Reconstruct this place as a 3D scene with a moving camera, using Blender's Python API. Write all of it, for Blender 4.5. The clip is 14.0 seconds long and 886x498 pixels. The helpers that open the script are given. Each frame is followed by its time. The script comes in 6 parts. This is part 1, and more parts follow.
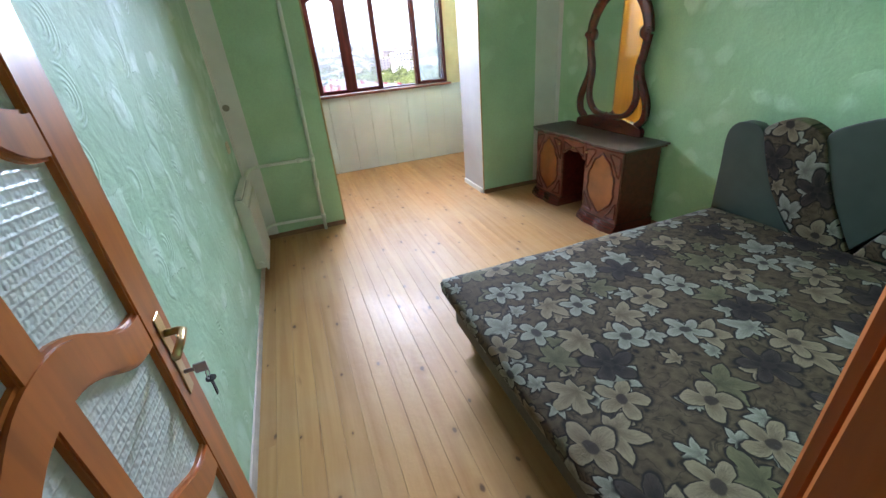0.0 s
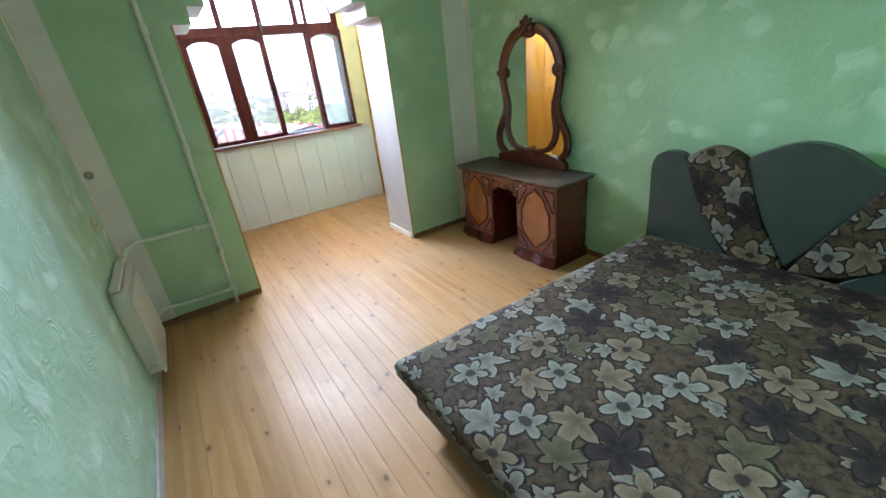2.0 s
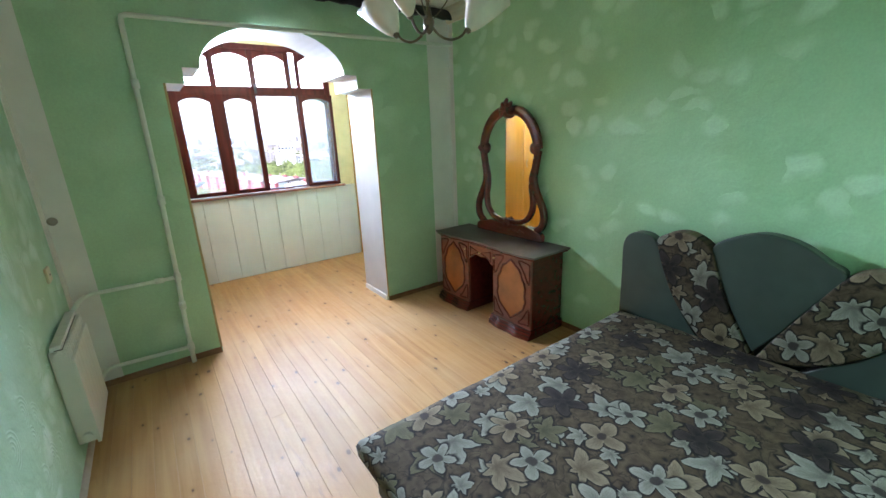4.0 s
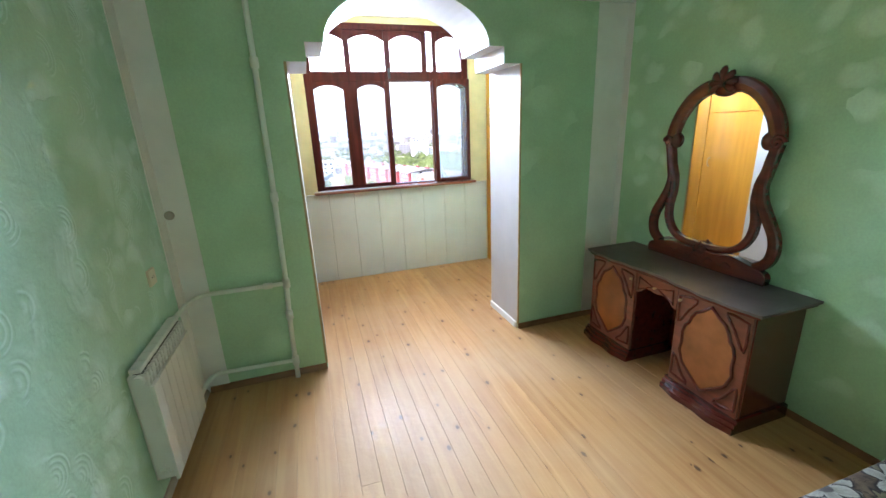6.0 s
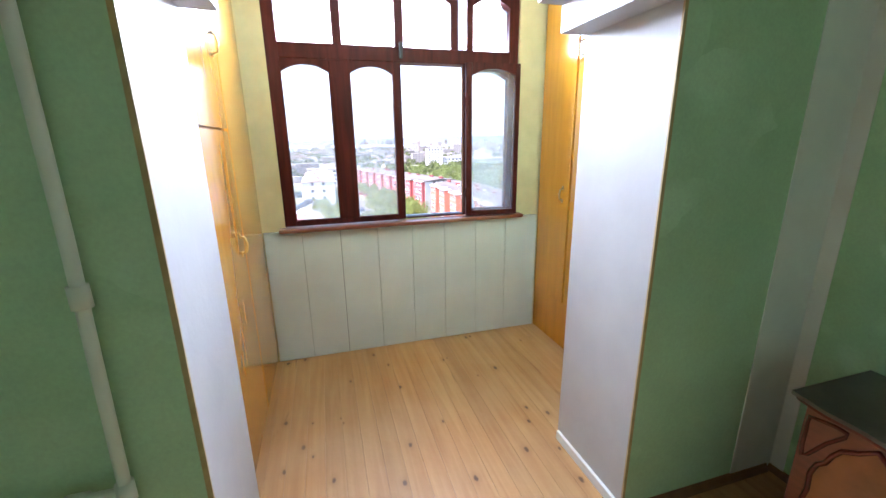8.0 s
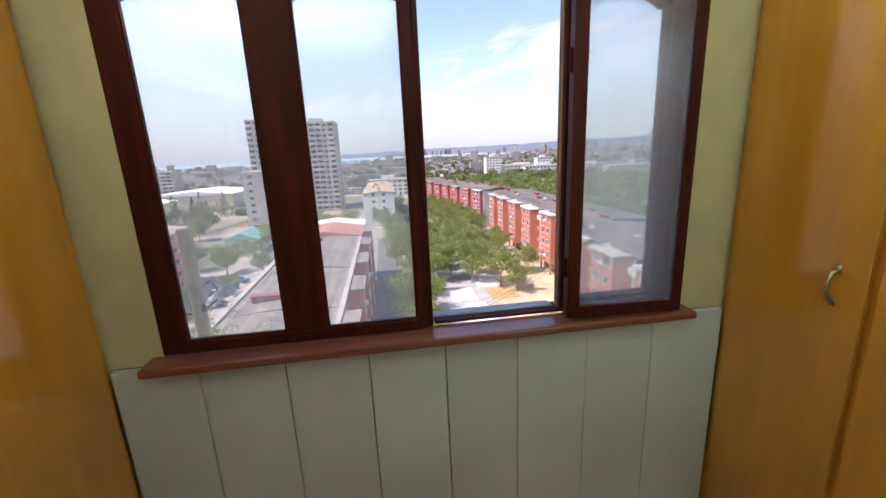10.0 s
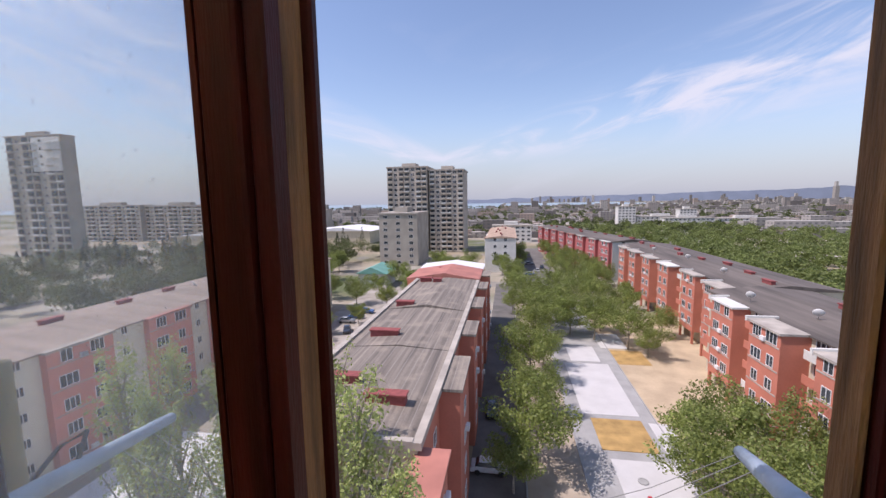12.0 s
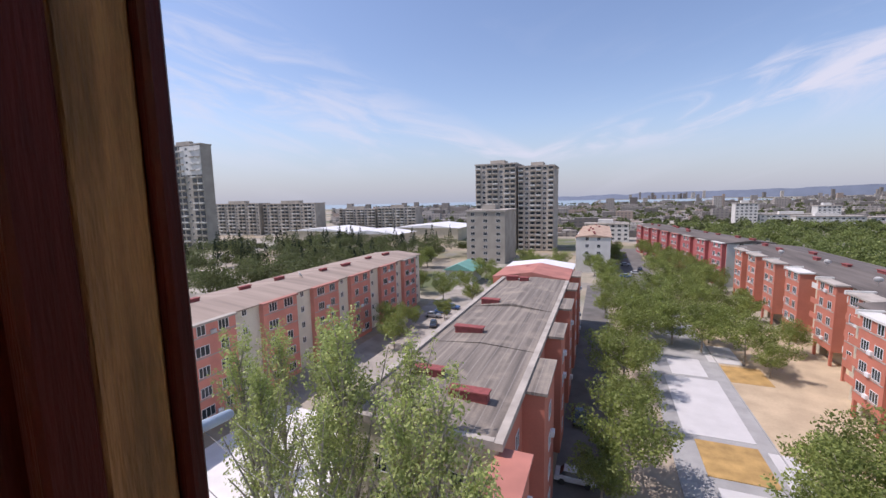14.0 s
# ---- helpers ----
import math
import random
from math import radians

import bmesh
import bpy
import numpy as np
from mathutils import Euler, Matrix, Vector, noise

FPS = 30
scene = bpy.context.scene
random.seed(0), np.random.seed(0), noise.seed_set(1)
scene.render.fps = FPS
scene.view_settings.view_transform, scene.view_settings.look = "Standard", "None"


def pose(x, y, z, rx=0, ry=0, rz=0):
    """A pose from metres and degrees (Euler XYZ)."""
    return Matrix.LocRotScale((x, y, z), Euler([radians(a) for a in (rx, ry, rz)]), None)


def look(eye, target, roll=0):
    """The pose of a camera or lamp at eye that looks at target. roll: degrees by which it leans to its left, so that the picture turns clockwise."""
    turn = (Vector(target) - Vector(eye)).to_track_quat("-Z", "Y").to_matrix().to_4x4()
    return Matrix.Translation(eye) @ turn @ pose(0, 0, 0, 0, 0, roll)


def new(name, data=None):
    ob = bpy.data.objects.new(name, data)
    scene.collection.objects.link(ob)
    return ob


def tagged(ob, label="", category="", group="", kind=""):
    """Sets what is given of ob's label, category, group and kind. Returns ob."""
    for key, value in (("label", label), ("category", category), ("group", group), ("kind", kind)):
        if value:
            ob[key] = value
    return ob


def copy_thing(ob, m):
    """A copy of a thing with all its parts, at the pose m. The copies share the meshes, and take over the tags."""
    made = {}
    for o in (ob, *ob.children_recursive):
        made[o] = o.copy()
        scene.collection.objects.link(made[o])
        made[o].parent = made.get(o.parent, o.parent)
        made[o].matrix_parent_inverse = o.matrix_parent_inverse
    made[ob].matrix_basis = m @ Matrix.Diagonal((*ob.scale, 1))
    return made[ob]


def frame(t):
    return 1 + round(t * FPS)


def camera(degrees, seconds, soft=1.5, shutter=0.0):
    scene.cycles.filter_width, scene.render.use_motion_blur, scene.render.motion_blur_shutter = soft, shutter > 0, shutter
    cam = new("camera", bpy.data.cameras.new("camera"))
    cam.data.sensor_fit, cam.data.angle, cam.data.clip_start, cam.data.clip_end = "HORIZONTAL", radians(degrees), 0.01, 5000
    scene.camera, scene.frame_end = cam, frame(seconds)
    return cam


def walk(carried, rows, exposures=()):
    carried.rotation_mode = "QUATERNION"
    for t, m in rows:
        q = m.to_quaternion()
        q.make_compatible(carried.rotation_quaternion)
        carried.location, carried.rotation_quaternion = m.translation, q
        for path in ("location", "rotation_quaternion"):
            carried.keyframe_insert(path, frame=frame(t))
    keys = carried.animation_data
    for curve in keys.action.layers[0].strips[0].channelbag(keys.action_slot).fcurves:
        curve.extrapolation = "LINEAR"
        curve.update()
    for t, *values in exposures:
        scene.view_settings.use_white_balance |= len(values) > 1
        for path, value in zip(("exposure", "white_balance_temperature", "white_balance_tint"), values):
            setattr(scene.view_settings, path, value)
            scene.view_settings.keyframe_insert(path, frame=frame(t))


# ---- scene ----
cam = camera(95.7, 14.0)
PATH = [
    (0.0, (1.678, 0.317, 1.539), (2.241, 2.0, 0.616), -5.2),
    (0.5, (1.733, 0.502, 1.537), (2.395, 2.124, 0.573), -4.6),
    (1.0, (1.773, 0.561, 1.547), (2.576, 2.127, 0.597), -4.7),
    (1.5, (1.745, 0.625, 1.58), (2.655, 2.165, 0.686), -5.9),
    (2.0, (1.715, 0.694, 1.581), (2.668, 2.247, 0.758), -6.8),
    (2.5, (1.725, 0.705, 1.597), (2.73, 2.277, 0.877), -5.8),
    (3.0, (1.737, 0.69, 1.643), (2.879, 2.241, 1.105), -2.8),
    (5.5, (1.847, 1.126, 1.594), (2.73, 2.81, 0.974), -1.8),
    (6.0, (2.013, 1.466, 1.596), (2.6, 3.292, 1.029), -2.5),
    (6.5, (2.051, 1.829, 1.565), (2.576, 3.673, 0.998), -3.1),
    (7.0, (2.099, 2.184, 1.577), (2.663, 4.012, 0.991), -3.6),
    (7.5, (2.275, 2.598, 1.599), (2.818, 4.442, 1.048), -2.3),
    (8.0, (2.369, 3.014, 1.592), (2.91, 4.868, 1.071), -0.8),
    (8.2, (2.383, 3.209, 1.608), (2.94, 5.062, 1.101), -1.0),
    (10.3, (2.915, 4.899, 1.612), (3.074, 6.841, 1.16), -2.6),
    (10.5, (2.977, 5.027, 1.616), (3.061, 6.981, 1.197), -2.5),
    (11.0, (3.068, 5.266, 1.646), (3.003, 7.234, 1.293), -2.3),
    (11.5, (3.119, 5.468, 1.672), (2.954, 7.441, 1.387), -1.6),
    (12.0, (3.139, 5.671, 1.7), (2.82, 7.631, 1.464), -0.9),
    (12.5, (3.232, 5.787, 1.71), (2.663, 7.695, 1.518), -0.9),
    (13.0, (3.215, 5.869, 1.715), (2.463, 7.715, 1.551), -0.9),
    (13.5, (3.2, 5.87, 1.715), (2.437, 7.709, 1.528), -1.4),
    (14.0, (3.215, 5.878, 1.71), (2.48, 7.722, 1.469), -1.2),
]
walk(cam, [(t, look(e, g, r)) for t, e, g, r in PATH],
     exposures=[(0.0, 2.64, 6000, 26), (3.0, 2.70, 5900, 23), (6.0, 2.66, 5900, 22), (7.2, 2.62, 5950, 25), (8.0, 2.30, 5950, 26), (8.3, 2.13, 6000, 26), (10.2, 0.78, 6550, 26), (10.6, 0.48, 6500, 26), (11.2, 0.38, 6500, 26), (12.0, 0.24, 6450, 25), (14.0, 0.13, 6400, 24)])

# ---- world and light ----
SUN_EL, SUN_AZ = 58.0, 252.0          # height above the horizon, bearing clockwise from +y
world = bpy.data.worlds.new("sky")
scene.world = world
world.use_nodes = True
wn, wl = world.node_tree.nodes, world.node_tree.links
sky = wn.new("ShaderNodeTexSky")
sky.sky_type = "NISHITA"
sky.sun_disc = False
sky.sun_elevation = radians(SUN_EL)
sky.sun_rotation = radians(SUN_AZ)
sky.air_density, sky.dust_density, sky.ozone_density = 1.15, 0.7, 2.2
wn["Background"].inputs["Strength"].default_value = 0.136
# thin cloud drawn out in long streets that rise from the horizon, and faint veils elsewhere
def sky_math(op, a, b=0.0):
    x = wn.new("ShaderNodeMath")
    x.operation = op
    for k, v in zip(x.inputs, (a, b)):
        if isinstance(v, (int, float)):
            k.default_value = v
        else:
            wl.new(v, k)
    return x.outputs[0]


def sky_ramp(v, a, b, c, d):
    x = wn.new("ShaderNodeMapRange")
    x.interpolation_type = "SMOOTHSTEP"
    wl.new(v, x.inputs[0])
    x.inputs[1].default_value, x.inputs[2].default_value, x.inputs[3].default_value, x.inputs[4].default_value = a, b, c, d
    return x.outputs[0]


def sky_noise(v, scale, detail, distort):
    x = wn.new("ShaderNodeTexNoise")
    wl.new(v, x.inputs["Vector"])
    x.inputs["Scale"].default_value, x.inputs["Detail"].default_value, x.inputs["Distortion"].default_value = scale, detail, distort
    x.inputs["Roughness"].default_value = 0.6
    return x.outputs["Fac"]


def sky_mix(f, a, b):
    x = wn.new("ShaderNodeMix")
    x.data_type = "RGBA"
    wl.new(f, x.inputs[0]), wl.new(a, x.inputs[6])
    x.inputs[7].default_value = b
    return x.outputs[2]


sp = wn.new("ShaderNodeSeparateXYZ")
wl.new(wn.new("ShaderNodeTexCoord").outputs["Generated"], sp.inputs[0])
rise = sky_math("MULTIPLY", sky_math("ARCSINE", sp.outputs[2]), 57.3)
bear = sky_math("MULTIPLY", sky_math("ARCTAN2", sp.outputs[0], sp.outputs[1]), 57.3)
away = sky_math("ABSOLUTE", sky_math("ADD", bear, 9.0))
off = sky_math("SUBTRACT", rise, sky_math("ADD", 5.6, sky_math("MULTIPLY", away, 0.215)))
flow = wn.new("ShaderNodeCombineXYZ")
wl.new(sky_math("MULTIPLY", bear, 0.055), flow.inputs[0]), wl.new(sky_math("MULTIPLY", off, 0.22), flow.inputs[1])
streak = sky_noise(flow.outputs[0], 1.25, 8.0, 0.9)
west = sky_math("MAXIMUM", sky_math("SUBTRACT", -9.0, bear), 0.0)
width = sky_math("ADD", sky_math("ADD", 1.1, sky_math("MULTIPLY", away, 0.125)), sky_math("MULTIPLY", west, 0.11))
near = sky_ramp(sky_math("ABSOLUTE", sky_math("DIVIDE", off, width)), 0.1, 1.35, 1.0, 0.0)
cloud = sky_math("MULTIPLY", near, sky_math("MULTIPLY", sky_ramp(streak, 0.40, 0.68, 0.0, 0.95), sky_ramp(bear, -30.0, 0.0, 0.62, 1.0)))
veil = sky_math("MULTIPLY", sky_ramp(sky_noise(flow.outputs[0], 0.6, 5.0, 0.4), 0.5, 0.75, 0.0, 0.16), sky_ramp(rise, 8.0, 30.0, 1.0, 0.25))
hazy = sky_mix(sky_ramp(rise, -1.0, 12.0, 0.8, 0.0), sky.outputs[0], (2.6, 3.1, 3.85, 1))
cloudy = sky_mix(sky_math("MAXIMUM", cloud, veil), hazy, (4.7, 5.05, 5.6, 1))
wl.new(cloudy, wn["Background"].inputs["Color"])
sun = new("sun", bpy.data.lights.new("sun", "SUN"))
sun.data.energy, sun.data.angle, sun.data.color = 4.0, radians(0.6), (1.0, 0.95, 0.88)
el, az = radians(SUN_EL), radians(SUN_AZ)
sun.matrix_world = look((0, 0, 60), (-math.cos(el) * math.sin(az), -math.cos(el) * math.cos(az), 60 - math.sin(el)))

# daylight of the sky in the opening of the upper window lights
day = new("window_daylight", bpy.data.lights.new("window_daylight", "AREA"))
day.data.shape, day.data.size, day.data.size_y = "RECTANGLE", 1.50, 0.46
day.data.spread = radians(98)
day.data.energy, day.data.color = 52.0, (0.70, 0.87, 1.0)
day.matrix_world = look((2.95, 6.12, 2.42), (2.80, 1.6, 0.90))
# ---- materials ----
def mat(name, color, rough=0.6, metal=0.0, vary=0.15, scale=6.0, bump=0.0, bump_scale=60.0, fine=0.0, tint=None,
        coat=0.0, stretch=(1, 1, 1), per_object=0.0):
    """A surface with two scales of colour variation and a fine relief."""
    m = bpy.data.materials.new(name)
    m.use_nodes = True
    n, l = m.node_tree.nodes, m.node_tree.links
    b = n["Principled BSDF"]
    b.inputs["Roughness"].default_value = rough
    b.inputs["Metallic"].default_value = metal
    b.inputs["Coat Weight"].default_value = coat
    b.inputs["Coat Roughness"].default_value = 0.15
    co = n.new("ShaderNodeTexCoord")
    mp = n.new("ShaderNodeMapping")
    mp.inputs["Scale"].default_value = stretch
    l.new(co.outputs["Object"], mp.inputs["Vector"])
    big = n.new("ShaderNodeTexNoise")
    big.inputs["Scale"].default_value, big.inputs["Detail"].default_value = scale, 5.0
    l.new(mp.outputs[0], big.inputs["Vector"])
    ramp = n.new("ShaderNodeMapRange")
    ramp.inputs[1].default_value, ramp.inputs[2].default_value = 0.3, 0.7
    l.new(big.outputs["Fac"], ramp.inputs[0])
    mix = n.new("ShaderNodeMix")
    mix.data_type = "RGBA"
    dark = tint or tuple(c * (1 - vary) for c in color)
    lite = tuple(min(1.0, c * (1 + vary * 0.6)) for c in color)
    mix.inputs[6].default_value, mix.inputs[7].default_value = (*dark, 1), (*lite, 1)
    l.new(ramp.outputs[0], mix.inputs[0])
    out = mix.outputs[2]
    if fine or per_object:
        f = n.new("ShaderNodeTexNoise")
        f.inputs["Scale"].default_value, f.inputs["Detail"].default_value = scale * 14, 3.0
        l.new(mp.outputs[0], f.inputs["Vector"])
        mr = n.new("ShaderNodeMapRange")
        mr.inputs[3].default_value, mr.inputs[4].default_value = 1 - fine, 1 + fine
        l.new(f.outputs["Fac"], mr.inputs[0])
        val = mr.outputs[0]
        if per_object:
            oi = n.new("ShaderNodeObjectInfo")
            m2 = n.new("ShaderNodeMapRange")
            m2.inputs[3].default_value, m2.inputs[4].default_value = 1 - per_object, 1 + per_object
            l.new(oi.outputs["Random"], m2.inputs[0])
            mu = n.new("ShaderNodeMath")
            mu.operation = "MULTIPLY"
            l.new(val, mu.inputs[0]), l.new(m2.outputs[0], mu.inputs[1])
            val = mu.outputs[0]
        vm = n.new("ShaderNodeVectorMath")
        vm.operation = "SCALE"
        l.new(out, vm.inputs[0]), l.new(val, vm.inputs["Scale"])
        out = vm.outputs[0]
    l.new(out, b.inputs["Base Color"])
    if bump:
        bn = n.new("ShaderNodeTexNoise")
        bn.inputs["Scale"].default_value, bn.inputs["Detail"].default_value = bump_scale, 4.0
        l.new(mp.outputs[0], bn.inputs["Vector"])
        bp = n.new("ShaderNodeBump")
        bp.inputs["Strength"].default_value, bp.inputs["Distance"].default_value = bump, 0.01
        l.new(bn.outputs["Fac"], bp.inputs["Height"])
        l.new(bp.outputs[0], b.inputs["Normal"])
    return m


M_WHITE = mat("white_plaster", (0.84, 0.83, 0.80), 0.7, vary=0.06, scale=5, bump=0.12, bump_scale=40)
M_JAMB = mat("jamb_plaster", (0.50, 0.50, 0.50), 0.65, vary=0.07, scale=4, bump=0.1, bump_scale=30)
M_CEIL = mat("ceiling_paint", (0.82, 0.80, 0.76), 0.8, vary=0.05)
M_PANEL = mat("panel_paint", (0.58, 0.58, 0.575), 0.5, vary=0.07, scale=3, bump=0.05)
M_YELLOW = mat("yellowed_plaster", (0.60, 0.48, 0.27), 0.6, vary=0.12, scale=6, bump=0.1)
M_PIPE = mat("pipe_paint", (0.76, 0.80, 0.72), 0.4, vary=0.08)
M_ORANGE = mat("varnished_veneer", (0.60, 0.26, 0.022), 0.13, vary=0.15, scale=2.5, stretch=(6, 6, 0.6), coat=0.6)
M_DOOR = mat("varnished_door_wood", (0.44, 0.118, 0.016), 0.34, vary=0.35, scale=3, stretch=(8, 8, 0.7), coat=0.15)
M_WINWOOD = mat("window_wood", (0.066, 0.008, 0.006), 0.5, vary=0.5, scale=4, stretch=(8, 8, 0.6), fine=0.25, bump=0.2)
M_WINWOOD.node_tree.nodes["Principled BSDF"].inputs["Specular IOR Level"].default_value = 0.15
M_RAWWOOD = mat("bare_wood", (0.27, 0.13, 0.05), 0.75, vary=0.65, scale=9, stretch=(7, 7, 0.6), fine=0.35, bump=0.5)
M_DARKWOOD = mat("mahogany", (0.11, 0.016, 0.010), 0.24, vary=0.35, scale=5, stretch=(6, 1, 6), coat=0.45)
M_REDWOOD = mat("red_brown_veneer", (0.20, 0.050, 0.026), 0.3, vary=0.3, scale=5, stretch=(6, 1, 6), coat=0.4)
M_DRESSTOP = mat("dusty_dark_top", (0.10, 0.078, 0.072), 0.4, vary=0.35, scale=5, fine=0.2)
M_INLAY = mat("burr_inlay", (0.32, 0.10, 0.022), 0.25, vary=0.3, scale=7, coat=0.6)
M_GAP = mat("floor_gap", (0.26, 0.135, 0.055), 0.9, vary=0.2)
M_METAL = mat("brass", (0.55, 0.40, 0.20), 0.3, 1.0, vary=0.2, scale=20)
M_STEEL = mat("steel", (0.45, 0.45, 0.46), 0.35, 1.0, vary=0.1)
M_RAD = mat("radiator_enamel", (0.72, 0.72, 0.68), 0.35, vary=0.06)
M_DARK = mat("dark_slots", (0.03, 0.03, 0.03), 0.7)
M_BEDSIDE = mat("bed_side_fabric", (0.085, 0.075, 0.055), 0.8, vary=0.2, scale=30)
M_LEATHER = mat("green_leatherette", (0.045, 0.062, 0.052), 0.42, vary=0.15, scale=8, bump=0.1, bump_scale=150)
M_VALANCE = mat("dark_valance", (0.018, 0.010, 0.012), 0.6, vary=0.3)
M_PLASTIC = mat("cream_plastic", (0.72, 0.68, 0.52), 0.4, vary=0.05)
M_CONC = mat("concrete", (0.45, 0.43, 0.40), 0.9, vary=0.2, scale=0.4, fine=0.1)
class Nodes:
    """Short hand for node trees."""

    def __init__(self, name):
        self.m = bpy.data.materials.new(name)
        self.m.use_nodes = True
        self.n, self.l = self.m.node_tree.nodes, self.m.node_tree.links
        self.b = self.n["Principled BSDF"]

    def put(self, socket, v):
        if isinstance(v, (int, float)):
            socket.default_value = v
        elif isinstance(v, tuple):
            socket.default_value = v if len(v) == len(socket.default_value) else (*v, 1)
        else:
            self.l.new(v, socket)

    def math(self, op, a, b=0.0, c=0.0):
        x = self.n.new("ShaderNodeMath")
        x.operation = op
        for s, v in zip(x.inputs, (a, b, c)):
            self.put(s, v)
        return x.outputs[0]

    def vec(self, op, a, b=(0, 0, 0)):
        x = self.n.new("ShaderNodeVectorMath")
        x.operation = op
        self.put(x.inputs[0], a), self.put(x.inputs[1], b)
        return x.outputs[1] if op in ("LENGTH", "DISTANCE", "DOT_PRODUCT") else x.outputs[0]

    def coords(self, kind="Object"):
        return self.n.new("ShaderNodeTexCoord").outputs[kind]

    def split(self, v):
        x = self.n.new("ShaderNodeSeparateXYZ")
        self.put(x.inputs[0], v)
        return x.outputs

    def join(self, a, b, c=0.0):
        x = self.n.new("ShaderNodeCombineXYZ")
        for s, v in zip(x.inputs, (a, b, c)):
            self.put(s, v)
        return x.outputs[0]

    def mapped(self, v, scale=(1, 1, 1), loc=(0, 0, 0), rot=(0, 0, 0)):
        x = self.n.new("ShaderNodeMapping")
        self.put(x.inputs[0], v)
        x.inputs["Scale"].default_value, x.inputs["Location"].default_value, x.inputs["Rotation"].default_value = scale, loc, rot
        return x.outputs[0]

    def noise(self, v, scale, detail=4.0, distort=0.0, rough=0.5):
        x = self.n.new("ShaderNodeTexNoise")
        self.put(x.inputs["Vector"], v)
        x.inputs["Scale"].default_value, x.inputs["Detail"].default_value = scale, detail
        x.inputs["Distortion"].default_value, x.inputs["Roughness"].default_value = distort, rough
        return x.outputs["Fac"]

    def cells(self, v, scale, jitter=1.0, dims="3D"):
        x = self.n.new("ShaderNodeTexVoronoi")
        x.voronoi_dimensions = dims
        self.put(x.inputs["Vector"], v)
        x.inputs["Scale"].default_value, x.inputs["Randomness"].default_value = scale, jitter
        return x.outputs

    def ramp(self, v, a, b, c=0.0, d=1.0, smooth=False):
        x = self.n.new("ShaderNodeMapRange")
        x.interpolation_type = "SMOOTHSTEP" if smooth else "LINEAR"
        for s, q in zip(x.inputs, (v, a, b, c, d)):
            self.put(s, q)
        return x.outputs[0]

    def mix(self, f, a, b, mode="MIX"):
        x = self.n.new("ShaderNodeMix")
        x.data_type, x.blend_type = "RGBA", mode
        self.put(x.inputs[0], f), self.put(x.inputs[6], a), self.put(x.inputs[7], b)
        return x.outputs[2]

    def scale(self, v, s):
        x = self.n.new("ShaderNodeVectorMath")
        x.operation = "SCALE"
        self.put(x.inputs[0], v), self.put(x.inputs["Scale"], s)
        return x.outputs[0]

    def random(self):
        return self.n.new("ShaderNodeObjectInfo").outputs["Random"]

    def island(self):
        return self.n.new("ShaderNodeNewGeometry").outputs["Random Per Island"]

    def done(self, color=None, rough=0.6, metal=0.0, coat=0.0, height=None, strength=0.3, dist=0.01, spec=0.5):
        if color is not None:
            self.put(self.b.inputs["Base Color"], color)
        self.put(self.b.inputs["Roughness"], rough)
        self.put(self.b.inputs["Metallic"], metal)
        self.put(self.b.inputs["Coat Weight"], coat)
        self.b.inputs["Specular IOR Level"].default_value = spec
        if height is not None:
            p = self.n.new("ShaderNodeBump")
            p.inputs["Strength"].default_value, p.inputs["Distance"].default_value = strength, dist
            self.put(p.inputs["Height"], height)
            self.put(self.b.inputs["Normal"], p.outputs[0])
        return self.m


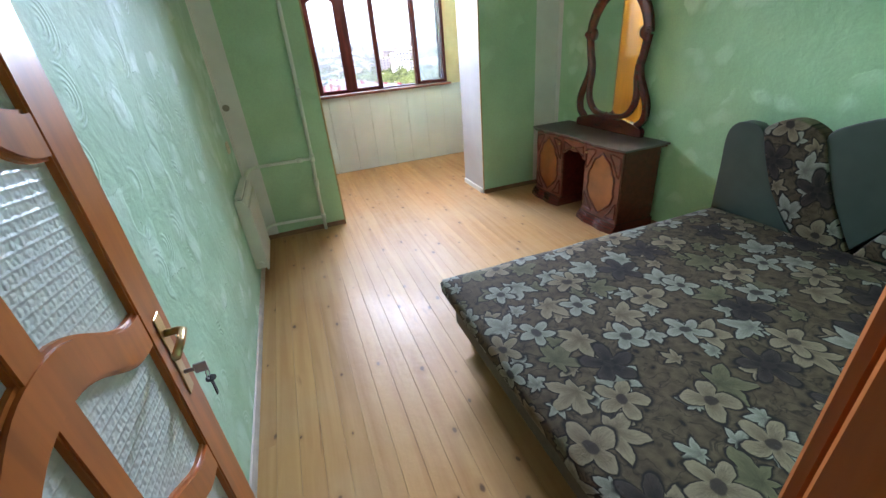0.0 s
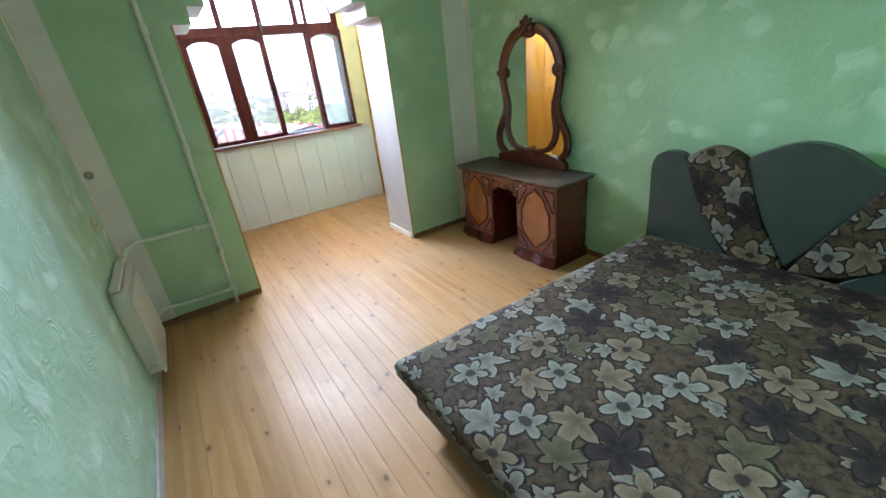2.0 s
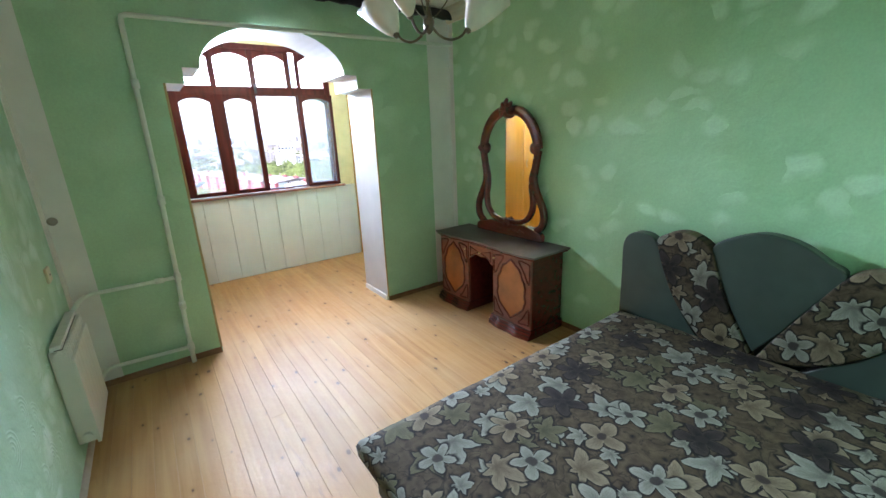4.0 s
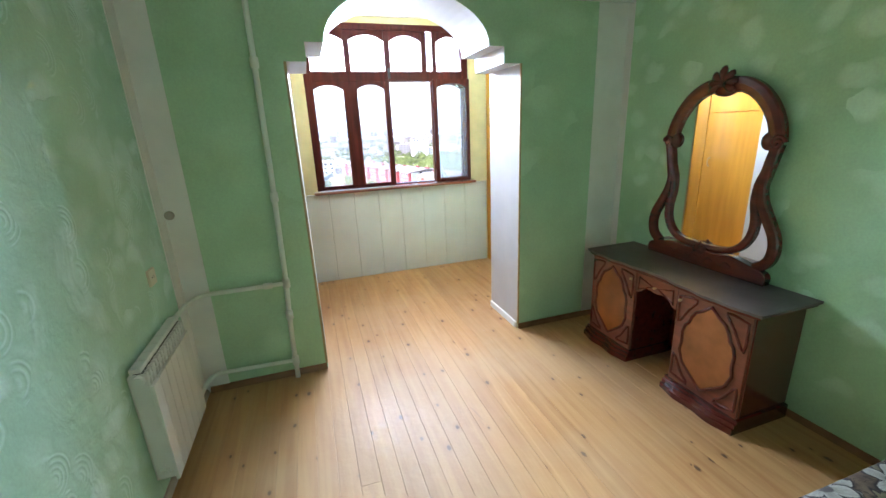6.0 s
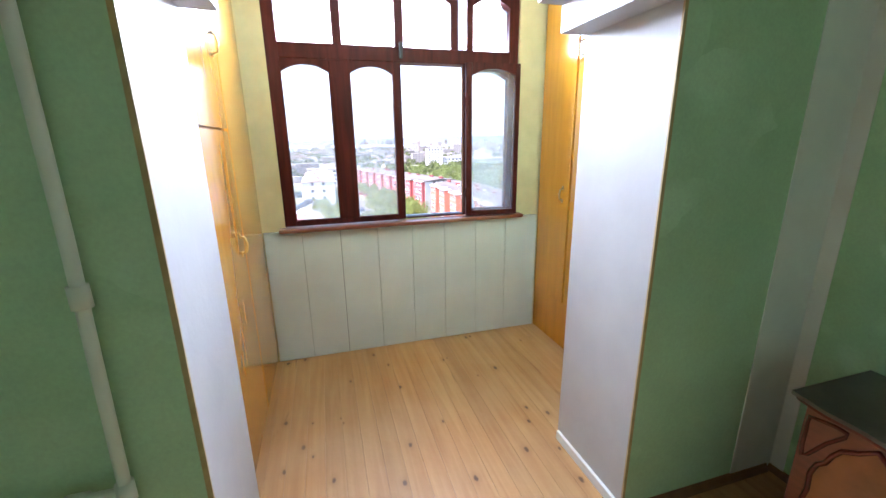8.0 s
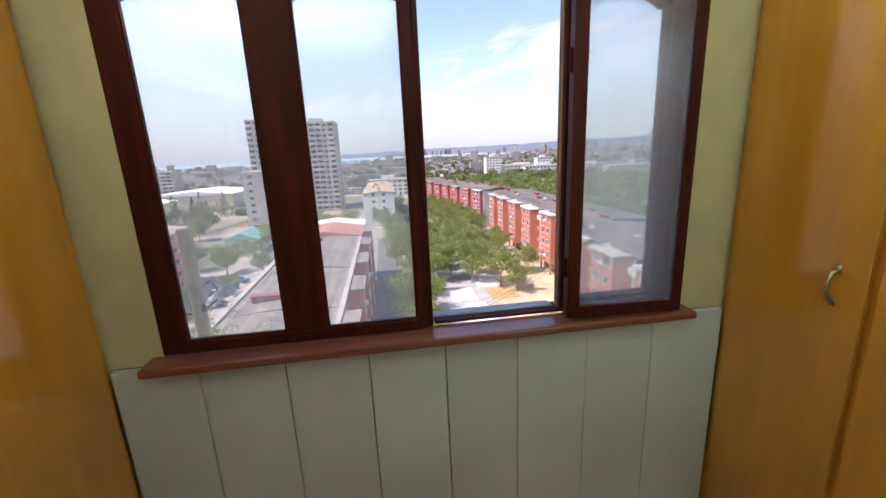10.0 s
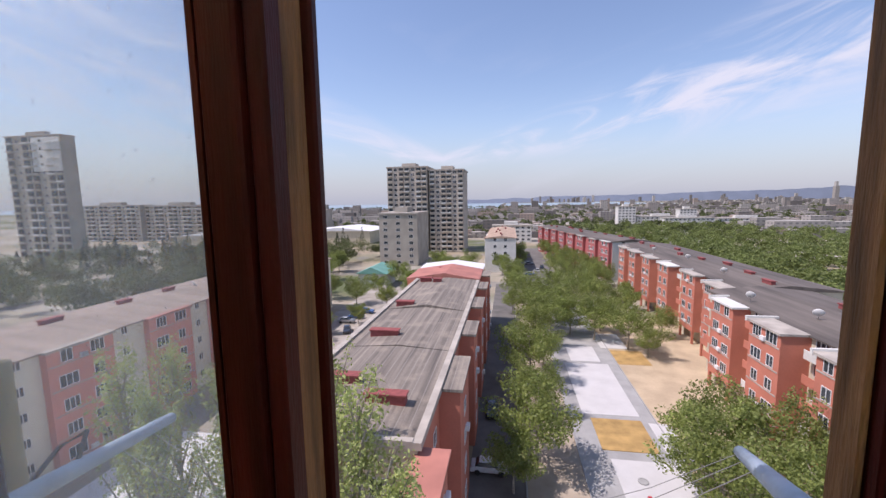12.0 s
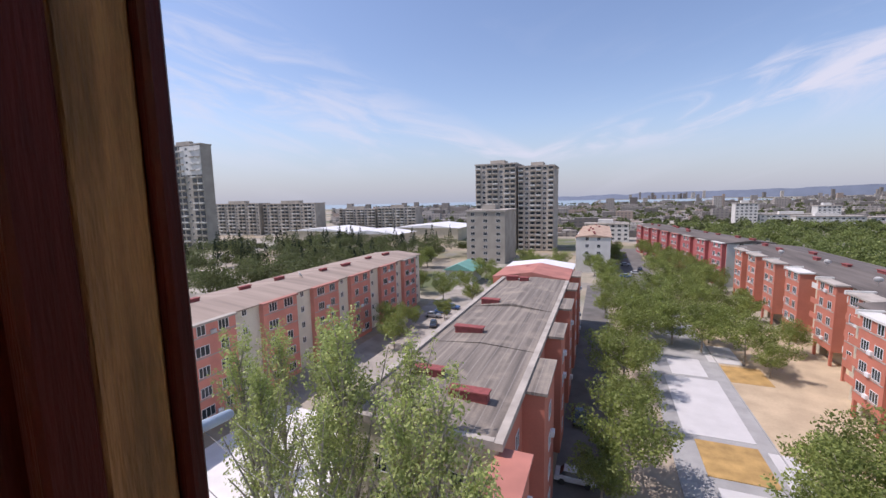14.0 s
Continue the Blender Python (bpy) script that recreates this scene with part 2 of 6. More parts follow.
def plaster(name, deep, mid, pale, blob, swirl, relief):
    """Decorative plaster: trowelled pale blotches over a deeper ground, with combed fans where swirl is set."""
    g = Nodes(name)
    v = g.coords()
    warp = g.noise(v, 3.0, 3)
    w = g.vec("ADD", v, g.scale(g.join(warp, g.noise(g.mapped(v, loc=(5, 3, 1)), 3.0, 3), g.noise(g.mapped(v, loc=(1, 8, 4)), 3.0, 3)), 0.25))
    c = g.cells(g.mapped(w, (blob, blob, blob * 1.3)), 1.0)
    r, gg, bb = g.split(c["Color"])
    edge = g.ramp(c["Distance"], 0.25, 0.62, 1.0, 0.0, True)
    blot = g.math("MULTIPLY", edge, g.ramp(r, 0.35, 0.8, 0.0, 1.0))
    cloud = g.ramp(g.noise(v, 2.2, 6), 0.32, 0.68)
    col = g.mix(cloud, deep, mid)
    col = g.mix(g.math("MULTIPLY", blot, 0.75), col, pale)
    grain = g.noise(v, 90, 3)
    col = g.scale(col, g.ramp(grain, 0.2, 0.8, 0.93, 1.07))
    h = g.math("ADD", g.math("MULTIPLY", blot, 0.5), g.math("MULTIPLY", g.noise(w, 22, 4), 0.5))
    if swirl:
        # slanting strokes of the trowel
        stroke = g.noise(g.mapped(w, (4, 8, 3.2), rot=(0.6, 0, 0)), 1.0, 2, 0.4)
        stroke = g.math("MULTIPLY", g.ramp(stroke, 0.5, 0.58), g.ramp(g.noise(g.mapped(v, loc=(2, 9, 5)), 3.2, 2), 0.48, 0.6))
        h = g.math("ADD", h, g.math("MULTIPLY", stroke, 0.26))
        col = g.mix(g.math("MULTIPLY", stroke, 0.35), col, pale)
        s = g.cells(g.mapped(v, (6.5, 6.5, 6.5), (0.3, 0.1, 0)), 1.0)
        sr = g.split(s["Color"])
        comb = g.math("SINE", g.math("MULTIPLY", s["Distance"], 55.0))
        mask = g.math("MULTIPLY", g.ramp(sr[1], 0.45, 0.5), g.ramp(s["Distance"], 0.5, 0.56, 1.0, 0.0))
        mask = g.math("MULTIPLY", mask, g.ramp(g.split(g.vec("SUBTRACT", g.mapped(v, (6.5, 6.5, 6.5), (0.3, 0.1, 0)), s["Position"]))[1], -0.05, 0.08))
        h = g.math("ADD", h, g.math("MULTIPLY", g.math("MULTIPLY", comb, mask), swirl))
        col = g.mix(g.math("MULTIPLY", g.math("MULTIPLY", g.ramp(comb, 0.0, 1.0), mask), 0.5), col, pale)
    return g.done(col, g.ramp(blot, 0, 1, 0.62, 0.42), height=h, strength=relief, dist=0.012)


M_GREEN_L = plaster("green_plaster_combed", (0.36, 0.58, 0.41), (0.47, 0.71, 0.55), (0.66, 0.86, 0.77), 5.5, 0.09, 0.75)
M_GREEN = plaster("green_plaster_blotched", (0.37, 0.60, 0.34), (0.46, 0.71, 0.44), (0.60, 0.82, 0.59), 6.0, 0, 0.5)
M_GREEN_D = plaster("green_plaster_deep", (0.42, 0.62, 0.40), (0.49, 0.70, 0.47), (0.56, 0.76, 0.54), 3.2, 0, 0.18)


def floral(name, horizontal=True):
    """Woven upholstery with large grey and beige flowers on a dark brown ground."""
    g = Nodes(name)
    x, y, z = g.split(g.coords())
    p = g.join(g.math("ADD", x, z), g.math("ADD", y, g.math("MULTIPLY", z, 0.6))) if horizontal else g.join(y, z)
    wob = g.noise(p, 12, 3)
    p = g.vec("ADD", p, g.join(g.math("MULTIPLY", g.math("SUBTRACT", wob, 0.5), 0.045), g.math("MULTIPLY", g.math("SUBTRACT", g.noise(g.mapped(p, loc=(4, 2, 0)), 12, 3), 0.5), 0.045)))
    ground = g.mix(g.ramp(g.noise(p, 26, 4), 0.35, 0.65), (0.062, 0.040, 0.022), (0.108, 0.074, 0.042))
    vein = g.math("ABSOLUTE", g.math("SUBTRACT", g.noise(p, 11, 2, 1.2), 0.5))
    ground = g.mix(g.ramp(vein, 0.0, 0.025, 0.8, 0.0), ground, (0.016, 0.011, 0.009))
    col = ground
    height = g.math("MULTIPLY", g.noise(p, 26, 3), 0.2)

    def layer(col, height, sc, off, leaf, size):
        q = g.mapped(p, loc=off)
        c = g.cells(q, sc, 0.62, "2D")
        r1, r2, r3 = g.split(c["Color"])
        d = g.vec("SUBTRACT", q, c["Position"])
        dx, dy, _ = g.split(d)
        turn = g.math("MULTIPLY", r2, 6.283)
        ang = g.math("ARCTAN2", dy, dx)
        rad = g.vec("LENGTH", d)
        if leaf:
            a = g.math("SUBTRACT", ang, turn)
            # a fan of pointed lobes that opens to one side
            saw = g.math("ABSOLUTE", g.math("SUBTRACT", g.math("MULTIPLY", g.math("FRACT", g.math("ADD", g.math("MULTIPLY", a, 0.955), 0.5)), 2.0), 1.0))
            fan = g.ramp(g.math("COSINE", a), -0.9, 0.75, 0.36, 1.0)
            lim = g.math("MULTIPLY", g.math("MULTIPLY", g.ramp(saw, 0, 1, 1.12, 0.52), fan), size)
            dist = rad
        else:
            k = g.math("FLOOR", g.ramp(r3, 0, 1, 4.6, 6.4))
            wave = g.math("ABSOLUTE", g.math("COSINE", g.math("MULTIPLY", g.math("MULTIPLY", g.math("ADD", ang, turn), k), 0.5)))
            lim = g.math("MULTIPLY", g.ramp(g.math("POWER", wave, 1.1), 0, 1, 0.36, 1.0), g.ramp(r1, 0, 1, size * 0.85, size * 1.15))
            dist = rad
        if leaf:
            lim = g.math("MULTIPLY", lim, g.ramp(r3, 0.20, 0.22, 0.02, 1.0))
        inside = g.ramp(g.math("SUBTRACT", lim, dist), 0.0, 0.004)
        rim = g.ramp(g.math("ABSOLUTE", g.math("SUBTRACT", lim, dist)), 0.004, 0.017, 1.0, 0.0)
        ratio = g.math("DIVIDE", dist, g.math("MAXIMUM", lim, 0.001))
        silver = g.mix(ratio, (0.13, 0.12, 0.092), (0.315, 0.30, 0.245))
        beige = g.mix(ratio, (0.11, 0.078, 0.046), (0.27, 0.205, 0.132))
        dark = g.mix(ratio, (0.006, 0.004, 0.005), (0.05, 0.035, 0.03))
        olive = g.mix(ratio, (0.075, 0.064, 0.034), (0.15, 0.132, 0.072))
        tone = g.mix(g.math("GREATER_THAN", r1, 0.42), silver, beige)
        tone = g.mix(g.math("GREATER_THAN", r1, 0.72), tone, olive if leaf else dark)
        streak = g.noise(g.join(g.math("MULTIPLY", ang, 6.0), g.math("MULTIPLY", rad, 14.0)), 3.0, 3)
        tone = g.scale(tone, g.ramp(streak, 0.25, 0.75, 0.7, 1.2))
        if not leaf:
            eye = g.ramp(rad, size * 0.20, size * 0.25, 1.0, 0.0)
            tone = g.mix(g.math("MULTIPLY", eye, 0.85), tone, (0.03, 0.02, 0.018))
        col = g.mix(rim, col, (0.014, 0.010, 0.009))
        col = g.mix(inside, col, tone)
        return col, g.math("ADD", height, g.math("MULTIPLY", inside, 0.5))
    col, height = layer(col, height, 7.0, (3.3, 1.7, 0), True, 0.062)
    col, height = layer(col, height, 4.5, (8.1, 4.2, 0), True, 0.115)
    col, height = layer(col, height, 3.9, (0.4, 0.9, 0), False, 0.096)
    weave = g.noise(g.mapped(p, (1, 1, 1)), 420, 2)
    col = g.scale(col, g.ramp(weave, 0.2, 0.8, 0.68, 1.0))
    return g.done(col, 0.85, height=g.math("ADD", height, g.math("MULTIPLY", weave, 0.15)), strength=0.35, dist=0.006, spec=0.25)


M_FABRIC = floral("floral_upholstery")
M_FABRIC_V = floral("floral_upholstery_upright", False)


def pine():
    g = Nodes("varnished_pine")
    v = g.coords()
    rnd = g.random()
    u = g.vec("ADD", v, g.join(g.math("MULTIPLY", rnd, 37.0), g.math("MULTIPLY", rnd, 91.0), 0.0))
    ring = g.noise(g.mapped(u, (14, 0.7, 1)), 1.6, 5, 0.6)
    col = g.mix(g.ramp(ring, 0.3, 0.7), (0.42, 0.203, 0.072), (0.54, 0.302, 0.122))
    col = g.mix(g.ramp(g.math("FRACT", g.math("MULTIPLY", ring, 9.0)), 0.0, 0.35, 0.12, 0.0), col, (0.36, 0.19, 0.08))
    col = g.scale(col, g.ramp(rnd, 0, 1, 0.92, 1.08))
    # knots, few and of uneven size, with a reddish halo
    kw = g.vec("ADD", u, g.scale(g.join(g.noise(u, 40, 2), g.noise(g.mapped(u, loc=(3, 5, 0)), 40, 2), 0.0), 0.012))
    k = g.cells(g.mapped(kw, (5.2, 3.0, 1)), 1.0, 1.0, "2D")
    kr = g.split(k["Color"])
    some = g.math("GREATER_THAN", kr[0], 0.42)
    kd = g.math("DIVIDE", k["Distance"], g.ramp(kr[1], 0, 1, 0.32, 1.0))
    kn = g.math("MULTIPLY", g.ramp(kd, 0.035, 0.085, 1.0, 0.0, True), some)
    col = g.mix(g.math("MULTIPLY", g.ramp(kd, 0.05, 0.24, 0.45, 0.0, True), some), col, (0.34, 0.15, 0.05))
    col = g.mix(g.math("MULTIPLY", kn, 0.88), col, (0.085, 0.038, 0.02))
    # here and there a board with a dark resinous heart
    heart = g.math("MULTIPLY", g.ramp(g.noise(g.mapped(u, (9, 1.1, 1)), 1.0, 4, 1.0), 0.66, 0.73), g.math("GREATER_THAN", rnd, 0.55))
    col = g.mix(g.math("MULTIPLY", heart, 0.7), col, (0.20, 0.075, 0.03))
    # worn varnish and dust in wide cloudy patches over all boards
    w = g.n.new("ShaderNodeNewGeometry").outputs["Position"]
    wear = g.ramp(g.noise(w, 1.5, 6), 0.42, 0.68)
    col = g.mix(g.math("MULTIPLY", wear, 0.35), col, (0.55, 0.395, 0.235))
    mottle = g.noise(w, 16, 5, 0.3, 0.65)
    rough = g.math("ADD", g.ramp(wear, 0, 1, 0.36, 0.50), g.ramp(mottle, 0.3, 0.7, -0.06, 0.14))
    g.b.inputs["Coat Roughness"].default_value = 0.22
    h = g.math("ADD", g.math("MULTIPLY", ring, 0.25), g.math("ADD", g.noise(w, 5, 3), g.math("MULTIPLY", mottle, 0.55)))
    return g.done(col, rough, coat=0.0, spec=0.21, height=h, strength=0.42, dist=0.006)


M_BOARD = pine()


def pane(name, rough=0.0, tint=(0.96, 0.98, 0.97), dirt=0.0):
    g = Nodes(name)
    gl = g.n.new("ShaderNodeBsdfGlass")
    gl.inputs["IOR"].default_value = 1.45
    gl.inputs["Roughness"].default_value = rough
    gl.inputs["Color"].default_value = (*tint, 1)
    out = g.n["Material Output"]
    tr = g.n.new("ShaderNodeBsdfTransparent")
    tr.inputs[0].default_value = (*tint, 1)
    ms = g.n.new("ShaderNodeMixShader")
    gloss = g.n.new("ShaderNodeBsdfGlossy")
    gloss.inputs["Roughness"].default_value = 0.03
    lw = g.n.new("ShaderNodeLayerWeight")
    fr = g.math("ADD", 0.035, g.math("MULTIPLY", g.math("POWER", lw.outputs["Facing"], 5.0), 0.6))
    g.l.new(fr, ms.inputs[0]), g.l.new(tr.outputs[0], ms.inputs[1]), g.l.new(gloss.outputs[0], ms.inputs[2])
    last = ms.outputs[0]
    if dirt:
        df = g.n.new("ShaderNodeBsdfTranslucent")
        df.inputs[0].default_value = (0.88, 0.88, 0.86, 1)
        m2 = g.n.new("ShaderNodeMixShader")
        v = g.coords()
        f = g.math("ADD", g.math("MULTIPLY", g.ramp(g.noise(v, 3.5, 5), 0.3, 0.75, 0.65, 1.0), dirt), g.math("MULTIPLY", g.ramp(g.noise(v, 120, 2), 0.68, 0.75), 0.12))
        g.l.new(f, m2.inputs[0]), g.l.new(last, m2.inputs[1]), g.l.new(df.outputs[0], m2.inputs[2])
        last = m2.outputs[0]
    g.l.new(last if not rough else gl.outputs[0], out.inputs["Surface"])
    return g.m


M_PANE = pane("window_glass", dirt=0.19)
M_MIRROR = mat("mirror_silver", (0.86, 0.88, 0.87), 0.015, 1.0, vary=0.01)


def frosted():
    g = Nodes("patterned_glass")
    v = g.coords()
    vx, vy, vz = g.split(v)
    r1 = g.math("ABSOLUTE", g.math("SINE", g.math("MULTIPLY", g.math("ADD", vz, g.math("MULTIPLY", vx, 0.12)), 160.0)))
    r2 = g.math("ABSOLUTE", g.math("SINE", g.math("MULTIPLY", g.math("SUBTRACT", vx, g.math("MULTIPLY", vz, 0.15)), 130.0)))
    knob = g.ramp(g.cells(g.join(vx, vz), 75.0, 0.7, "2D")["Distance"], 0.1, 0.5, 1.0, 0.0)
    h = g.math("ADD", g.math("MAXIMUM", g.math("POWER", r1, 9.0), g.math("MULTIPLY", g.math("POWER", r2, 7.0), 0.5)), g.math("MULTIPLY", knob, 0.6))
    g.b.inputs["Transmission Weight"].default_value = 0.35
    return g.done((0.80, 0.86, 0.86), 0.3, height=h, strength=0.4, dist=0.004)


M_FROST = frosted()
M_SHADE = mat("frosted_lamp_glass", (0.80, 0.68, 0.56), 0.35, vary=0.12, scale=9)
M_CORNICE = mat("cornice_paint", (0.70, 0.62, 0.48), 0.7, vary=0.06)
M_SKIRT = mat("skirting_paint", (0.50, 0.42, 0.36), 0.5, vary=0.2, scale=10)
# ---- building helpers ----
def box(bm, x0, x1, y0, y1, z0, z1):
    v = [bm.verts.new(p) for p in ((x0, y0, z0), (x1, y0, z0), (x1, y1, z0), (x0, y1, z0),
                                   (x0, y0, z1), (x1, y0, z1), (x1, y1, z1), (x0, y1, z1))]
    for f in ((3, 2, 1, 0), (4, 5, 6, 7), (0, 1, 5, 4), (1, 2, 6, 5), (2, 3, 7, 6), (3, 0, 4, 7)):
        bm.faces.new([v[i] for i in f])
    return v


def soften(bm, width, segments=2):
    bmesh.ops.bevel(bm, geom=list(bm.edges), offset=width, segments=segments, affect="EDGES", profile=0.5, clamp_overlap=True)


def prism(bm, outline, axis, a, b, holes=()):
    """The outline (two coordinates a point) pulled along an axis from a to b; holes are outlines cut through it."""
    def place(p, d):
        return {"x": (d, p[0], p[1]), "y": (p[0], d, p[1]), "z": (p[0], p[1], d)}[axis]
    loops, edges = [], []
    for ring in (outline, *holes):
        vs = [bm.verts.new(place(p, a)) for p in ring]
        es = [bm.edges.new((vs[i], vs[(i + 1) % len(vs)])) for i in range(len(vs))]
        loops.append(vs)
        edges += es
    if holes:
        faces = [f for f in bmesh.ops.triangle_fill(bm, use_beauty=True, use_dissolve=False, edges=edges)["geom"] if isinstance(f, bmesh.types.BMFace)]
    else:
        faces = [bm.faces.new(loops[0])]
    res = bmesh.ops.extrude_face_region(bm, geom=faces)
    vs = [g for g in res["geom"] if isinstance(g, bmesh.types.BMVert)]
    o = Vector(place((0, 0), b)) - Vector(place((0, 0), a))
    bmesh.ops.translate(bm, verts=vs, vec=o)
    bmesh.ops.recalc_face_normals(bm, faces=list(bm.faces))


def tube(bm, pts, r, seg=10, closed=False, taper=None):
    """A round bar through the points."""
    pts = [Vector(p) for p in pts]
    n = len(pts)
    rings = []
    up = None
    for i, p in enumerate(pts):
        d = (pts[(i + 1) % n] - pts[i - 1]) if closed else (pts[min(i + 1, n - 1)] - pts[max(i - 1, 0)])
        d.normalize()
        if up is None:
            up = d.orthogonal().normalized()
        up = (up - d * up.dot(d)).normalized()
        side = d.cross(up)
        rr = r if taper is None else r * (1 + (taper - 1) * i / max(1, n - 1))
        rings.append([bm.verts.new(p + (up * math.cos(a) + side * math.sin(a)) * rr) for a in (2 * math.pi * k / seg for k in range(seg))])
    for i in range(n if closed else n - 1):
        a, b = rings[i], rings[(i + 1) % n]
        for k in range(seg):
            bm.faces.new((a[k], a[(k + 1) % seg], b[(k + 1) % seg], b[k]))
    if not closed:
        bm.faces.new(rings[0][::-1]), bm.faces.new(rings[-1])
    return rings


def lathe(bm, profile, centre=(0, 0, 0), seg=16):
    """Radius and height pairs turned about the z axis."""
    c = Vector(centre)
    rings = [[bm.verts.new(c + Vector((r * math.cos(a), r * math.sin(a), z))) for a in (2 * math.pi * k / seg for k in range(seg))] for r, z in profile]
    for a, b in zip(rings, rings[1:]):
        for k in range(seg):
            bm.faces.new((a[k], a[(k + 1) % seg], b[(k + 1) % seg], b[k]))
    bm.faces.new(rings[0][::-1]), bm.faces.new(rings[-1])


def mesh_from(name, bm, material, smooth=False):
    me = bpy.data.meshes.new(name)
    bm.to_mesh(me)
    bm.free()
    for m in material if isinstance(material, (list, tuple)) else (material,):
        me.materials.append(m)
    if smooth:
        for p in me.polygons:
            p.use_smooth = True
    return me


def part(name, bm, material, parent=None, label="", smooth=False, m=None):
    ob = new(name, mesh_from(name, bm, material, smooth))
    if m is not None:
        ob.matrix_basis = m
    if parent is not None:
        ob.parent = parent
    if label:
        ob["label"] = label
    return ob


def thing(name, label, category, at=(0, 0, 0), group="", kind="", turn=0):
    ob = new(name)
    ob.empty_display_size = 0.1
    ob.matrix_basis = pose(*at, 0, 0, turn)
    return tagged(ob, label, category, group, kind)


def slab(name, b, material, parent=None, label="", category="", kind="structure", bevel=0):
    bm = bmesh.new()
    box(bm, *b)
    if bevel:
        soften(bm, bevel, 1)
    ob = part(name, bm, material, parent, "" if parent is None else label)
    if parent is None:
        tagged(ob, label, category, "", kind)
    return ob


def arc(cx, cz, rx, rz, a0, a1, n):
    return [(cx + rx * math.cos(radians(a0 + (a1 - a0) * i / n)), cz + rz * math.sin(radians(a0 + (a1 - a0) * i / n))) for i in range(n + 1)]
# ---- the room ----
LX, RX, DY, AY, AB, PY, WY, CZ = 1.190, 4.37, 0.43, 4.14, 4.64, 5.94, 5.97, 2.72

slab("floor", (LX - 0.3, RX + 0.6, -1.5, 6.2, -0.15, -0.018), M_GAP, label="wooden floor under varnished pine boards", category="floor")
slab("wall_west", (LX - 0.2, LX, 0.0, AY, 0, CZ), M_GREEN_L, label="wall of pale green plaster with combed swirls", category="wall")
slab("wall_east", (RX, RX + 0.2, 0.0, AY, 0, CZ), M_GREEN, label="wall of blotchy green decorative plaster", category="wall")
slab("ceiling", (LX - 0.3, RX + 0.6, -1.5, 6.2, CZ, CZ + 0.15), M_CEIL, label="plain off-white painted ceiling", category="ceiling")

# arch wall
bm = bmesh.new()
ring = [(LX, 0), (1.97, 0), (1.97, 2.015), (2.085, 2.015), (2.085, 2.12), (2.195, 2.12)]
ring += arc(2.725, 2.12, 0.53, 0.31, 180, 0, 24)[1:-1]
ring += [(3.255, 2.12), (3.365, 2.12), (3.365, 2.015), (3.49, 2.015), (3.49, 0), (RX, 0), (RX, CZ), (LX, CZ)]
prism(bm, ring, "y", AY, AB)
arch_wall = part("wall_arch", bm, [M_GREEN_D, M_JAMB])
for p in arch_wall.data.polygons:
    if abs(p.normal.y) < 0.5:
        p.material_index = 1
tagged(arch_wall, "deep green plaster wall with a stepped white arch", "wall", "", "structure")

# door wall with its opening, and the hall behind
DX0, DX1, DZ = 1.27, 2.12, 2.05
bm = bmesh.new()
prism(bm, [(LX - 0.2, 0), (DX0, 0), (DX0, DZ), (DX1, DZ), (DX1, 0), (RX + 0.2, 0), (RX + 0.2, CZ), (LX - 0.2, CZ)], "y", DY - 0.16, DY)
tagged(part("wall_south", bm, M_GREEN), "green plaster wall around the doorway", "wall", "", "structure")
for nm, b in (("wall_hall_west", (LX - 0.5, LX - 0.3, -1.5, DY - 0.16, 0, CZ)), ("wall_hall_east", (RX + 0.2, RX + 0.4, -1.5, DY - 0.16, 0, CZ)),
              ("wall_hall_south", (LX - 0.5, RX + 0.4, -1.7, -1.5, 0, CZ))):
    slab(nm, b, M_WHITE, label="plain white plastered hall wall", category="wall")

# balcony shell
slab("wall_balcony_west", (LX - 0.2, LX, AB, 6.12, 0, CZ), M_WHITE, label="plain balcony end wall", category="wall")
slab("wall_balcony_east", (4.66, 4.95, AB, 6.12, 0, CZ), M_WHITE, label="plain balcony end wall", category="wall")
slab("wall_balcony_north", (RX, 4.95, AB - 0.1, AB, 0, CZ), M_WHITE, label="plain balcony wall", category="wall")
bm = bmesh.new()
prism(bm, [(LX, 0), (4.75, 0), (4.75, CZ), (LX, CZ)], "y", WY, 6.0, holes=[[(2.085, 1.0), (3.845, 1.0), (3.845, 2.66), (2.085, 2.66)]])
prism(bm, [(LX, 0), (4.75, 0), (4.75, CZ), (LX, CZ)], "y", 6.0, 6.12, holes=[[(1.95, 0.88), (3.98, 0.88), (3.98, 2.66), (1.95, 2.66)]])
tagged(part("wall_window", bm, M_YELLOW), "yellowed plaster wall around the balcony window", "wall", "", "structure")
# ---- finish of the walls ----
def strip(name, b, material, label):
    return slab(name, b, material, label=label, category="trim")


strip("trim_corner_west", (LX, LX + 0.004, 4.01, AY, 0, CZ), M_WHITE, "bare whitish plaster strip along the room corner")
strip("trim_corner_arch_west", (LX, 1.335, AY - 0.004, AY, 0, CZ), M_WHITE, "bare whitish plaster strip along the room corner")
strip("trim_corner_east", (RX - 0.004, RX, 4.075, AY, 0, CZ), M_WHITE, "bare whitish plaster strip along the room corner")
strip("trim_corner_arch_east", (4.11, RX, AY - 0.004, AY, 0, CZ), M_WHITE, "bare whitish plaster strip along the room corner")


